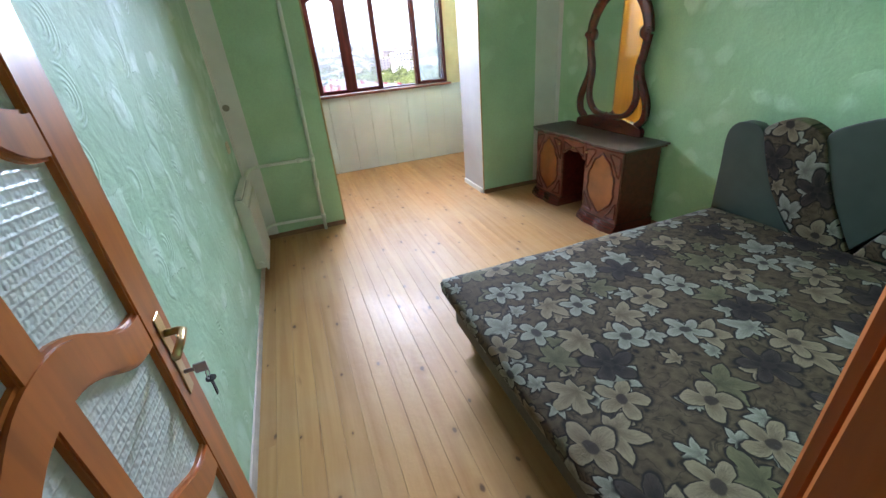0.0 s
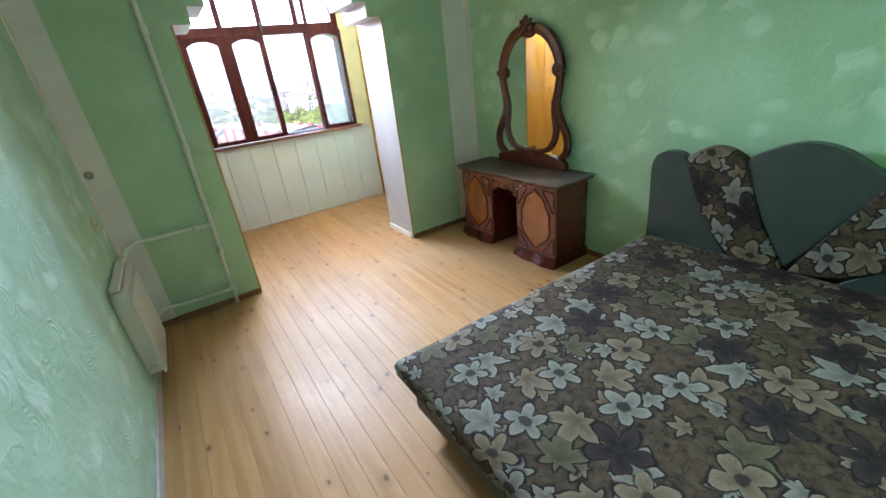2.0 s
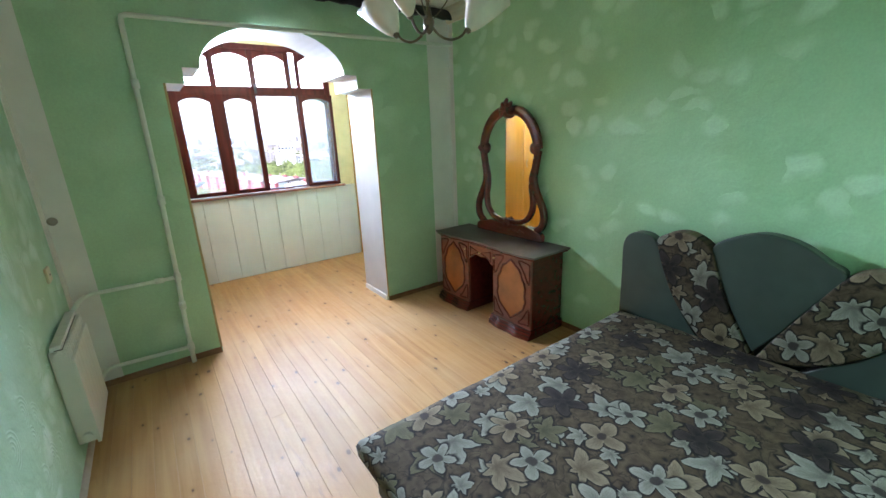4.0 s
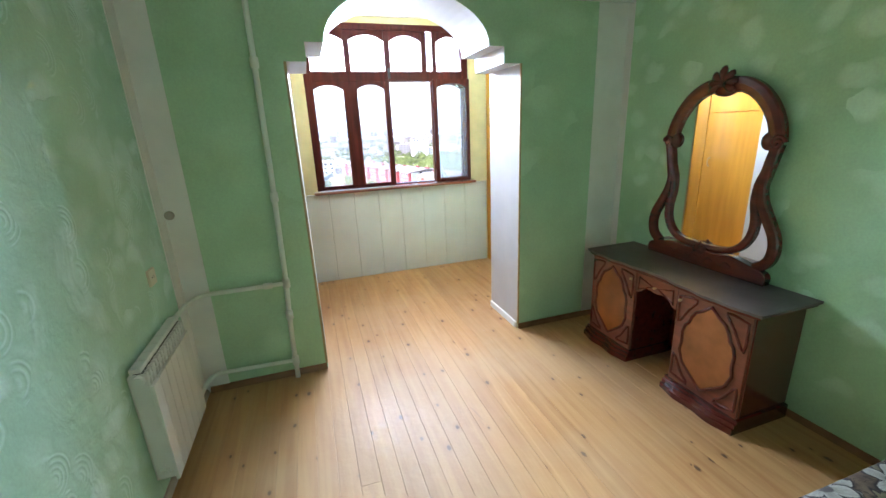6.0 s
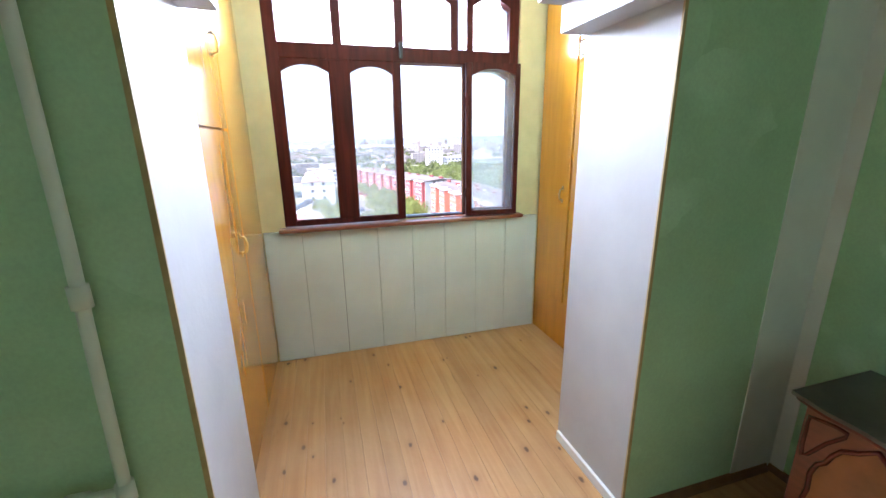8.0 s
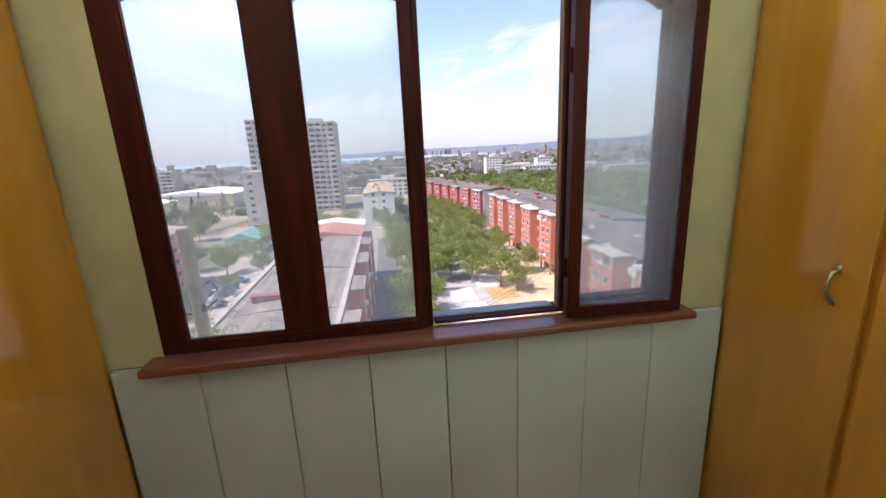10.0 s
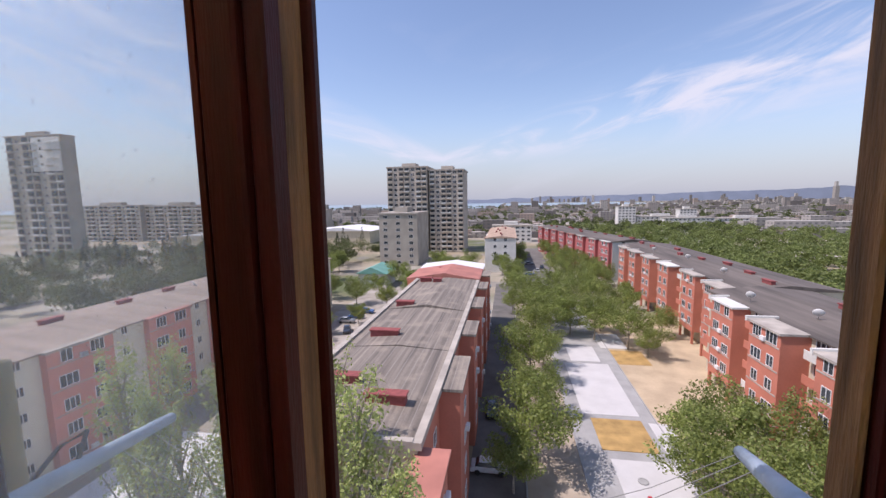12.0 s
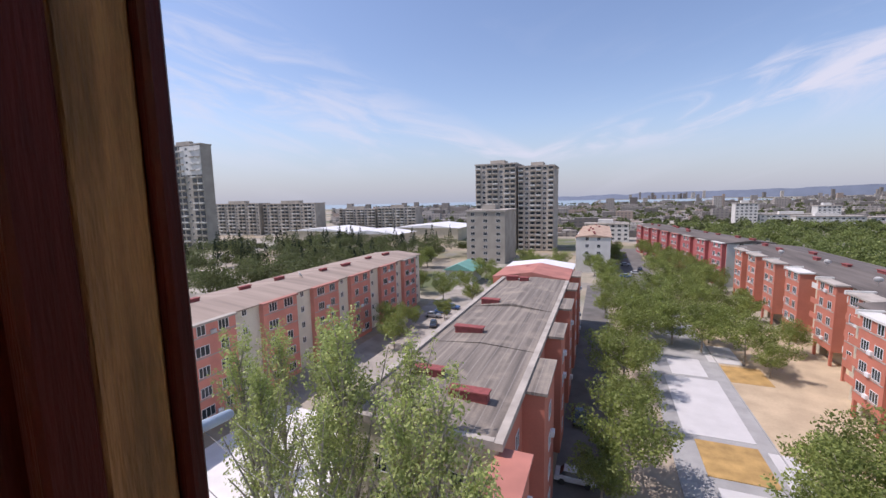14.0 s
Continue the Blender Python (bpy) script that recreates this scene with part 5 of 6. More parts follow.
M_ROOFEDGE = mat("pale_parapet", (0.40, 0.36, 0.31), 0.9, vary=0.25, scale=0.6)
M_VENT = mat("red_vent_render", (0.27, 0.07, 0.065), 0.8, vary=0.25, scale=2)
M_REDROOF = mat("red_sheet_roof", (0.42, 0.17, 0.13), 0.7, vary=0.2, scale=0.4)
M_WHITEROOF = mat("white_sheet_roof", (0.70, 0.70, 0.70), 0.6, vary=0.1, scale=0.15)
M_TEAL = mat("teal_roof", (0.16, 0.36, 0.30), 0.6, vary=0.15, scale=0.4)
M_GLASS_FAR = mat("far_window_glass", (0.035, 0.045, 0.055), 0.12, vary=0.4, scale=1.5)
M_WFRAME = mat("white_window_frame", (0.70, 0.70, 0.69), 0.5, vary=0.06)
M_TAR = mat("asphalt", (0.15, 0.142, 0.132), 0.9, vary=0.3, scale=0.3, fine=0.12)
M_SLAB = mat("pale_paving", (0.52, 0.515, 0.505), 0.85, vary=0.08, scale=0.4, fine=0.05)
M_PATH = mat("grey_paving", (0.33, 0.33, 0.32), 0.9, vary=0.15, scale=0.5, fine=0.1)
M_SAND = mat("sandy_earth", (0.46, 0.365, 0.245), 0.95, vary=0.2, scale=0.25, fine=0.12, bump=0.2, bump_scale=3)
M_SAND2 = mat("ochre_earth", (0.42, 0.27, 0.10), 0.95, vary=0.3, scale=0.6, fine=0.15)


def felt():
    """Roofing felt laid in strips, streaked and patched."""
    g = Nodes("roofing_felt")
    v = g.coords()
    x, y, z = g.split(v)
    stripe = g.noise(g.join(g.math("MULTIPLY", x, 1.6), g.math("MULTIPLY", y, 0.06), 0.0), 1.0, 3)
    col = g.mix(g.ramp(stripe, 0.3, 0.7), (0.105, 0.09, 0.078), (0.27, 0.232, 0.19))
    lap = g.ramp(g.math("ABSOLUTE", g.math("SUBTRACT", g.math("FRACT", x), 0.5)), 0.44, 0.49)
    col = g.mix(g.math("MULTIPLY", lap, 0.45), col, (0.36, 0.33, 0.29))
    col = g.mix(g.ramp(g.noise(v, 0.35, 5), 0.52, 0.66, 0.0, 0.6), col, (0.33, 0.28, 0.22))
    return g.done(g.scale(col, g.ramp(g.noise(v, 6, 3), 0.2, 0.8, 0.85, 1.15)), 0.9)


M_FELT = felt()
M_DARKFELT = mat("dark_roofing_felt", (0.135, 0.115, 0.10), 0.9, vary=0.45, scale=0.35, stretch=(1.6, 0.12, 1), fine=0.15)


def earth():
    g = Nodes("town_ground")
    v = g.coords()
    col = g.mix(g.ramp(g.noise(v, 0.02, 6), 0.4, 0.6), (0.30, 0.25, 0.17), (0.36, 0.33, 0.28))
    col = g.mix(g.ramp(g.noise(g.mapped(v, loc=(31, 7, 0)), 0.012, 6), 0.48, 0.58), col, (0.10, 0.12, 0.05))
    col = g.mix(g.ramp(g.noise(g.mapped(v, loc=(3, 77, 0)), 0.06, 4), 0.55, 0.62, 0.0, 0.6), col, (0.20, 0.19, 0.18))
    return g.done(g.scale(col, g.ramp(g.noise(v, 0.9, 4), 0.2, 0.8, 0.85, 1.15)), 0.95)


M_EARTH = earth()

slab("ground", (-4500, 4500, 12, 4950, G - 1.0, G), M_EARTH, label="dry earth and grass between the apartment blocks", category="ground")
# water colour paled and greyed to include distance haze
M_SEA = mat("hazed_sea_water", (0.26, 0.33, 0.37), 0.3, vary=0.1, scale=0.01)
slab("water", (-4500, -40, 1500, 4960, G + 0.05, G + 0.3), M_SEA, label="pale blue sea on the horizon", category="sea")
slab("water_bay", (-20, 900, 2100, 3900, G + 0.05, G + 0.35), M_SEA, label="pale blue bay behind the town", category="sea")

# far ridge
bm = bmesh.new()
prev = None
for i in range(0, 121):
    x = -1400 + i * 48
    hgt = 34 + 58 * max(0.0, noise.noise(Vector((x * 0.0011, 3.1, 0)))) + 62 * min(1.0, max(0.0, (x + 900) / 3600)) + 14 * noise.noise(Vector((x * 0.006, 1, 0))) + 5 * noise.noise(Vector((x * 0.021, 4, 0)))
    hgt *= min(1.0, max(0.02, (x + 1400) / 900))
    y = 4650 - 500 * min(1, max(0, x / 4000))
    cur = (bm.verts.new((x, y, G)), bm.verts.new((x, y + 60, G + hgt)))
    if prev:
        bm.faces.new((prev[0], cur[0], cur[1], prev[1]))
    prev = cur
# the blue-grey base colour carries the haze of distance
tagged(part("backdrop_hills", bm, mat("haze_blue_hills", (0.15, 0.18, 0.235), 1.0, vary=0.1, scale=0.01), smooth=True), "low hills along the horizon, distance haze in their blue-grey colour", "hills", "", "structure")


def patch(name, b, material, label, z=0.03):
    return slab(name, (b[0], b[1], b[2], b[3], G - 0.2, G + z), material, label=label, category="pavement")


patch("road_west", (-1.0, 5.2, 26, 150), M_TAR, "dark asphalt lane beside the long block", 0.02)
patch("road_far", (8, 22, 118, 260), M_TAR, "asphalt parking street between the blocks", 0.024)
patch("road_yard", (-44, -32, 60, 150), mat("dusty_asphalt", (0.34, 0.31, 0.27), 0.9, vary=0.3, scale=0.25, fine=0.12), "dusty pale asphalt yard road", 0.022)
patch("pavement_slab_far", (14.9, 20.2, 80.6, 88.5), M_SLAB, "pale concrete paving in the yard", 0.12)
patch("pavement_slab", (13.6, 21.2, 61.5, 79.6), M_SLAB, "pale concrete paving in the yard", 0.12)
patch("pavement_slab_near", (15.0, 22.5, 40, 51.5), M_SLAB, "pale concrete paving in the yard", 0.12)
patch("pavement_slab_east", (21.8, 24.5, 52, 60), M_SLAB, "pale concrete paving in the yard", 0.10)
patch("pavement_slab_back", (21.8, 27, 88, 97), M_SLAB, "pale concrete paving in the yard", 0.12)
patch("pavement_path", (11.6, 23.0, 38, 120), M_PATH, "grey paved path round the beds", 0.06)
patch("ground_bed", (14.5, 21.0, 53.2, 60.4), M_SAND2, "ochre earth bed between paths", 0.14)
patch("ground_bed_far", (23.2, 29, 80, 87), M_SAND2, "ochre earth bed between paths", 0.08)
patch("ground_yard", (23.0, 46, 40, 112), M_SAND, "bare sandy yard before the block", 0.04)
patch("ground_strip", (5.2, 11.6, 34, 130), mat("dusty_soil", (0.36, 0.30, 0.23), 0.95, vary=0.25, scale=0.3, fine=0.1), "dusty soil strip under the trees", 0.05)
patch("pavement_white", (-42, -15.2, 24, 50), mat("bright_concrete", (0.68, 0.665, 0.64), 0.85, vary=0.1, scale=0.4, fine=0.05), "bright concrete yard behind the poplars", 0.06)
for x in (5.2, 11.6, 23.0):
    slab("kerb", (x - 0.08, x + 0.08, 36, 118, G, G + 0.17), M_PATH, label="grey concrete kerb", category="kerb")


# ---- houses ----
def quadbox(vs, fs, x0, x1, y0, y1, z0, z1):
    n = len(vs)
    vs += [(x0, y0, z0), (x1, y0, z0), (x1, y1, z0), (x0, y1, z0), (x0, y0, z1), (x1, y0, z1), (x1, y1, z1), (x0, y1, z1)]
    fs += [tuple(n + i for i in f) for f in ((3, 2, 1, 0), (4, 5, 6, 7), (0, 1, 5, 4), (1, 2, 6, 5), (2, 3, 7, 6), (3, 0, 4, 7))]


WIN = {}


def window_mesh(w, h, leaves):
    """Shared meshes of one outside window that looks along -x: frame and pane, origin at its foot in the wall plane."""
    key = (round(w, 2), round(h, 2), leaves)
    if key not in WIN:
        t = 0.07
        wl_ = (w - t) / leaves
        bm = bmesh.new()
        prism(bm, [(-w / 2, 0), (w / 2, 0), (w / 2, h), (-w / 2, h)], "x", -0.05, 0.02,
              holes=[[(-w / 2 + t + wl_ * i, t), (-w / 2 + wl_ * (i + 1), t), (-w / 2 + wl_ * (i + 1), h - t), (-w / 2 + t + wl_ * i, h - t)] for i in range(leaves)])
        fr = mesh_from("window_frame", bm, M_WFRAME)
        vs, fs = [], []
        quadbox(vs, fs, -0.012, 0.01, -w / 2 + t, w / 2 - t, t, h - t)
        pa = bpy.data.meshes.new("window_pane")
        pa.from_pydata(vs, [], fs)
        pa.materials.append(M_GLASS_FAR)
        WIN[key] = (fr, pa)
    return WIN[key]


def put_window(parent, x, y, z, w, h, turn, leaves=2):
    fr, pa = window_mesh(w, h, leaves)
    f = new("window", fr)
    f.parent = parent
    f.matrix_basis = pose(x, y, z, 0, 0, turn)
    p = new("pane", pa)
    p.parent = f


AC = []


def put_ac(parent, x, y, z, turn):
    if not AC:
        bm = bmesh.new()
        box(bm, -0.32, 0.0, -0.4, 0.4, 0, 0.55)
        soften(bm, 0.03, 1)
        AC.append(mesh_from("air_conditioner", bm, M_WFRAME))
    a = new("air_conditioner", AC[0])
    a.parent = parent
    a.matrix_basis = pose(x, y, z, 0, 0, turn)


def hpart(name, boxes, material, parent, label="", bev=0.0):
    bm = bmesh.new()
    for b in boxes:
        box(bm, *b)
    return part(name, bm, material, parent, label)


rh = random.Random(11)


def vent(parent, x, y, z, l, w=0.7, along="y"):
    lx, ly = (w, l) if along == "y" else (l, w)
    bm = bmesh.new()
    box(bm, x - lx / 2, x + lx / 2, y - ly / 2, y + ly / 2, z, z + 0.75)
    v = part("roof_vent", bm, M_VENT, parent)
    bm = bmesh.new()
    box(bm, x - lx / 2 - 0.12, x + lx / 2 + 0.12, y - ly / 2 - 0.12, y + ly / 2 + 0.12, z + 0.75, z + 0.88)
    part("vent_cap", bm, M_VENT, v)


# long middle block, seen from above
HC = thing("apartment_block", "long low salmon apartment block with a streaked felt roof", "apartment block", (-8.6, 65, G))
ZR = -14 - G


def hc(x, y):
    return x + 8.6, y - 65


hpart("wall", [(-14.4 + 8.6, -2.7 + 8.6, 29.6 - 65, 84.5 - 65, 0, ZR - 0.25)], M_CREAM, HC, "cream rendered wall")
hpart("wall", [(-17.2 + 8.6, -2.6 + 8.6, 84.5 - 65, 105 - 65, 0, ZR - 0.25)], M_SALMON, HC)
segs = [(29.6, 46.0, 0.0), (46.0, 61.5, 0.12), (61.5, 73.0, 0.5), (73.0, 84.5, 0.1)]
for a, b, lift in segs:
    bm = bmesh.new()
    n0, n1 = a - 65, b - 65
    prism(bm, [(-14.5 + 8.6, ZR - 0.25), (-2.6 + 8.6, ZR - 0.25), (-2.6 + 8.6, ZR), (-8.5 + 8.6, ZR + 0.35 + lift), (-14.5 + 8.6, ZR)], "y", n0, n1 - 0.08)
    part("roof", bm, M_FELT, HC, "streaked grey roofing felt")
bm = bmesh.new()
prism(bm, [(-17.4 + 8.6, ZR - 0.25), (-2.4 + 8.6, ZR - 0.25), (-2.4 + 8.6, ZR + 0.1), (-9.5 + 8.6, ZR + 1.3), (-17.4 + 8.6, ZR + 0.1)], "y", 84.6 - 65, 97 - 65)
part("roof", bm, M_REDROOF, HC, "faded red sheet roof")
bm = bmesh.new()
prism(bm, [(-17.4 + 8.6, ZR - 0.25), (-2.4 + 8.6, ZR - 0.25), (-2.4 + 8.6, ZR + 0.1), (-9.5 + 8.6, ZR + 1.0), (-17.4 + 8.6, ZR + 0.1)], "y", 97.2 - 65, 105 - 65)
part("roof", bm, M_WHITEROOF, HC, "pale sheet roof")
hpart("parapet", [(-15.2 + 8.6, -14.5 + 8.6, 29.4 - 65, 84 - 65, ZR - 0.5, ZR + 0.25)], M_ROOFEDGE, HC)
hpart("parapet", [(-2.95 + 8.6, -2.35 + 8.6, 29.4 - 65, 84 - 65, ZR - 0.4, ZR + 0.14)], M_ROOFEDGE, HC)
hpart("parapet", [(-14.5 + 8.6, -2.95 + 8.6, 29.4 - 65, 29.9 - 65, ZR - 0.4, ZR + 0.2)], M_ROOFEDGE, HC)
for x, y, l in ((-11.0, 49.4, 3.3), (-10.8, 37.2, 2.6), (-6.2, 34.3, 3.2), (-12.0, 62.8, 2.6), (-12.6, 81.4, 2.2), (-10.2, 80.6, 1.6), (-10.5, 94, 3.0)):
    vent(HC, *hc(x, y), ZR + 0.15, l, 0.8, "x")
bay_y = [(25.8, 30.2), (37.8, 44.8), (52.0, 57.2), (64.5, 70.5), (77.5, 83.0), (90, 96)]
for i, (a, b) in enumerate(bay_y):
    top = ZR - (0.2 if i else 0.9)
    hpart("bay", [(-2.7 + 8.6, -0.8 + 8.6, a - 65, b - 65, 0, top - 0.15)], M_SALMON, HC, "salmon rendered stair bay")
    hpart("bay_roof", [(-2.9 + 8.6, -0.55 + 8.6, a - 65 - 0.25, b - 65 + 0.25, top - 0.15, top + 0.12)], M_FELT if i else M_REDROOF, HC)
    for k in range(4):
        put_window(HC, -0.8 + 8.6, (a + b) / 2 - 65, 1.6 + 2.9 * k, 1.5, 1.4, 180)
        if rh.random() < 0.5:
            put_ac(HC, -0.8 + 8.6, (a + b) / 2 - 65 + 1.3, 2.0 + 2.9 * k, 180)
hpart("facade", [(-2.7 + 8.6, -2.66 + 8.6, 30.2 - 65, 104 - 65, 0.3, ZR - 0.5)], M_SALMON, HC)
for (_, a), (b, _) in zip(bay_y, bay_y[1:]):
    for k in range(4):
        for f in (0.3, 0.72):
            put_window(HC, -2.66 + 8.6, a + (b - a) * f - 65, 1.6 + 2.9 * k, 1.3, 1.4, 180)
for k in range(4):
    for x in (-11.5, -5.5):
        put_window(HC, x + 8.6, 29.6 - 65, 1.6 + 2.9 * k, 1.2, 1.4, 90)


def row_block(name, label, x_face, y0, y1, depth, sign, wall_a, wall_b, period, bay_share, bay_out, storeys, roof_mat, seed, at_turn=0, base_at=None, gable=None):
    """A row of flats along y whose front looks along x (sign -1: towards -x). Bays stand proud of plainer strips."""
    r = random.Random(seed)
    L = y1 - y0
    ob = thing(name, label, "apartment block", base_at or (x_face, y0, G), turn=at_turn)
    H = storeys * 2.88
    turn = 0 if sign < 0 else 180
    xb = -sign * depth
    hpart("wall", [(min(0, xb), max(0, xb), 0, L, 0, H - 0.2)], wall_b, ob)
    if gable:
        hpart("gable_wall", [(min(0, xb), max(0, xb), -0.12, 0.0, 0, H - 0.2)], gable, ob, "pale end wall")
        for k in range(storeys - 1):
            for f in (0.3, 0.65):
                put_window(ob, xb * f, -0.12, 1.4 + 2.88 * (k + 1), 1.3, 1.4, 90)
    bm = bmesh.new()
    prism(bm, [(min(0, xb) - 0.5, H - 0.2), (max(0, xb) + 0.5, H - 0.2), (max(0, xb) + 0.5, H), ((xb) / 2, H + 0.8), (min(0, xb) - 0.5, H)], "y", -0.4, L + 0.3)
    part("roof", bm, roof_mat, ob, "weathered low-pitched roof")
    n = max(1, int(L / period))
    for i in range(n):
        a = i * L / n + r.uniform(0, 0.6)
        b = a + L / n * bay_share
        o = sign * (bay_out * r.uniform(0.62, 1.0) if bay_out >= 1.6 else bay_out)
        top = H - 0.25 - r.choice((0, 0, 0.15))
        hpart("bay", [(min(0, o), max(0, o), a, b, 0.0 if bay_out < 1.6 else 2.6, top)], wall_a, ob)
        hpart("bay_roof", [(min(0, o) - 0.25, max(0, o) + 0.25, a - 0.2, b + 0.2, top, top + 0.28)], r.choice((M_ROOFEDGE, M_WHITEWALL, M_REDROOF if bay_out < 1.6 else M_ROOFEDGE)), ob)
        if bay_out >= 1.6:
            hpart("bay_parapet", [(min(0, o) - 0.3, max(0, o) + 0.3, b + 0.2, b + 0.55, top - 0.1, top + 0.55)], M_WHITEWALL, ob)
            hpart("stair_strip", [(min(0, o * 0.45), max(0, o * 0.45), b, b + 1.5, 0, top - 0.5)], M_CREAM, ob, "cream rendered strip")
        if bay_out >= 1.6:
            for yy in (a + 0.3, b - 0.3):
                hpart("pillar", [(min(o, o - sign * 0.4), max(o, o - sign * 0.4), yy - 0.2, yy + 0.2, 0, 2.6)], wall_a, ob)
        for k in range(storeys):
            z = 1.15 + 2.88 * k
            if k == 0 and bay_out >= 1.6:
                continue
            for f in (0.27, 0.73):
                w = r.choice((1.3, 1.7, 2.1))
                put_window(ob, o, a + (b - a) * f, z, w, 1.45, turn, 2 if w < 1.6 else 3)
                if r.random() < 0.22:
                    put_ac(ob, o, (a + b) / 2, z - 0.1, turn)
            hpart("balcony_band", [(min(o, o + sign * 0.06), max(o, o + sign * 0.06), a + 0.15, b - 0.15, z - 0.28, z - 0.12)], M_ROOFEDGE, ob)
            c = b + (L / n * (1 - bay_share)) / 2
            if bay_out >= 1.6 and c + 0.75 < L - 1.2:
                w2 = min(2.4, L / n * (1 - bay_share) - 1.9)
                q0, q1 = c + 0.75 - w2 / 2, c + 0.75 + w2 / 2
                put_window(ob, 0, (q0 + q1) / 2, z, w2 * 0.9, 1.5, turn, 3)
                bl = hpart("balcony", [(min(0, sign * 1.1), max(0, sign * 1.1), q0, q1, z - 0.85, z - 0.7), (min(sign * 1.0, sign * 1.1), max(sign * 1.0, sign * 1.1), q0, q1, z - 0.7, z + 0.2)], wall_a if r.random() < 0.7 else M_WHITEWALL, ob)
            else:
                put_window(ob, 0, min(c, L - 0.8), z + 0.5, 0.9, 1.1, turn, 2)
    for i in range(int(L / 9)):
        vent(ob, xb * r.uniform(0.3, 0.7), 4 + i * 9 + r.uniform(-2, 2), H + 0.4, r.uniform(1.8, 3.2))
    return ob


row_block("apartment_block", "salmon and cream apartment block with shallow bays", -47.4, 28, 113.3, 14.5, 1, M_PINK, M_CREAM2, 12.0, 0.62, 0.9, 5, mat("brown_sheet_roof", (0.33, 0.26, 0.21), 0.85, vary=0.25, scale=0.3, stretch=(0.15, 2, 1)), 3)
row_block("apartment_block", "orange-red apartment block with deep bays on pillars", 37.3, 44, 79, 15, -1, M_SALMON, M_CREAM, 11.5, 0.52, 3.4, 5, M_DARKFELT, 5)
row_block("apartment_block", "orange-red apartment block with deep bays on pillars", 42.6, 80, 153, 15, -1, M_SALMON, M_CREAM, 10.5, 0.52, 3.2, 5, M_DARKFELT, 8, gable=M_CREAM)
row_block("apartment_block", "crimson apartment block with a white end wall", 0, 0, 95, 14, -1, M_CRIMSON, M_CRIMSON, 11.0, 0.6, 1.2, 5, M_DARKFELT, 9, at_turn=12, base_at=(41.0, 160, G), gable=M_WHITEWALL)
row_block("apartment_block", "white apartment block with red roof vents", -6.0, 176, 240, 12.5, -1, M_WHITEWALL, M_WHITEWALL, 12, 0.5, 0.5, 5, mat("tan_roof", (0.42, 0.30, 0.22), 0.9, vary=0.3, scale=0.5), 13, gable=M_WHITEWALL)


def tower(name, label, x0, x1, y0, y1, top, wall, storeys, cols, balcony, seed, base=G, accent=None):
    r = random.Random(seed)
    ob = thing(name, label, "tower block", ((x0 + x1) / 2, y0, base))
    w, d, H = x1 - x0, y1 - y0, top - base
    hpart("wall", [(-w / 2, w / 2, 0, d, 0, H)], wall, ob)
    if accent:
        hpart("painted_bay", [(-w * 0.02, w / 2 - 0.3, -0.4, 0, H * 0.72, H - 0.6)], M_WHITEWALL, ob)
    hpart("roof", [(-w / 2 - 0.4, w / 2 + 0.4, -0.4, d + 0.4, H, H + 0.8)], M_ROOFEDGE, ob)
    hpart("lift_house", [(-w * 0.2, w * 0.15, d * 0.3, d * 0.7, H + 0.8, H + 3.2)], wall, ob)
    sh = H / storeys
    for k in range(storeys):
        for c in range(cols):
            x = -w / 2 + (c + 0.5) * w / cols
            if balcony and c % 3 != 1:
                hpart("balcony", [(x - w / cols * 0.42, x + w / cols * 0.42, -1.1, 0, sh * k + 0.5, sh * k + 1.3)], wall if r.random() < 0.6 else M_WHITEWALL, ob)
                hpart("loggia", [(x - w / cols * 0.38, x + w / cols * 0.38, -0.06, 0.02, sh * k + 1.3, sh * k + sh - 0.15)], M_GLASS_FAR, ob)
            else:
                put_window(ob, x, -0.4 if accent and c >= cols / 2 and k > storeys * 0.72 else 0, sh * k + 1.1, min(2.0, w / cols * 0.55), 1.5, 90)
    return ob


tower("tower_block", "tall beige concrete tower with stacked balconies", -67.5, -43.5, 238, 262, 21.5, M_TOWERWALL, 17, 7, True, 1)
tower("tower_block", "tall beige concrete tower with stacked balconies", -42.6, -22.5, 240, 264, 19.5, M_TOWERWALL, 17, 6, True, 2)
tower("tower_block", "grey-brown slab block with few windows", -57.0, -38.5, 188, 214, -4.0, M_GREYWALL, 8, 3, False, 3)
tower("tower_block", "high grey and white tower block", -284, -246.0, 200, 208, 42.0, M_GREYWALL, 16, 7, True, 4, accent=True)
for x0, x1, y, top, cols, sd in ((-366, -303, 300, 2.0, 14, 5), (-301, -239, 303, 1.2, 14, 6), (-233, -193, 330, -5.5, 10, 7), (-191, -152, 331, -4.6, 10, 8)):
    tower("slab_block", "long weathered grey panel block with balconies", x0, x1, y, y + 14, top, M_GREYWALL, 9, cols, True, sd)


for x0, x1, y, top, st, cols, sd in ((122, 140, 470, -7.5, 7, 5, 21), (143, 196, 474, -18.5, 3, 12, 22), (158, 204, 438, -18.8, 3, 11, 23), (206, 262, 436, -19.5, 3, 12, 24), (-8, 20, 300, -17.0, 4, 7, 25), (196, 214, 500, -11.5, 6, 5, 26)):
    tower("slab_block", "white rendered block of flats above the trees", x0, x1, y, y + 12, top, M_WHITEWALL, st, cols, False, sd)


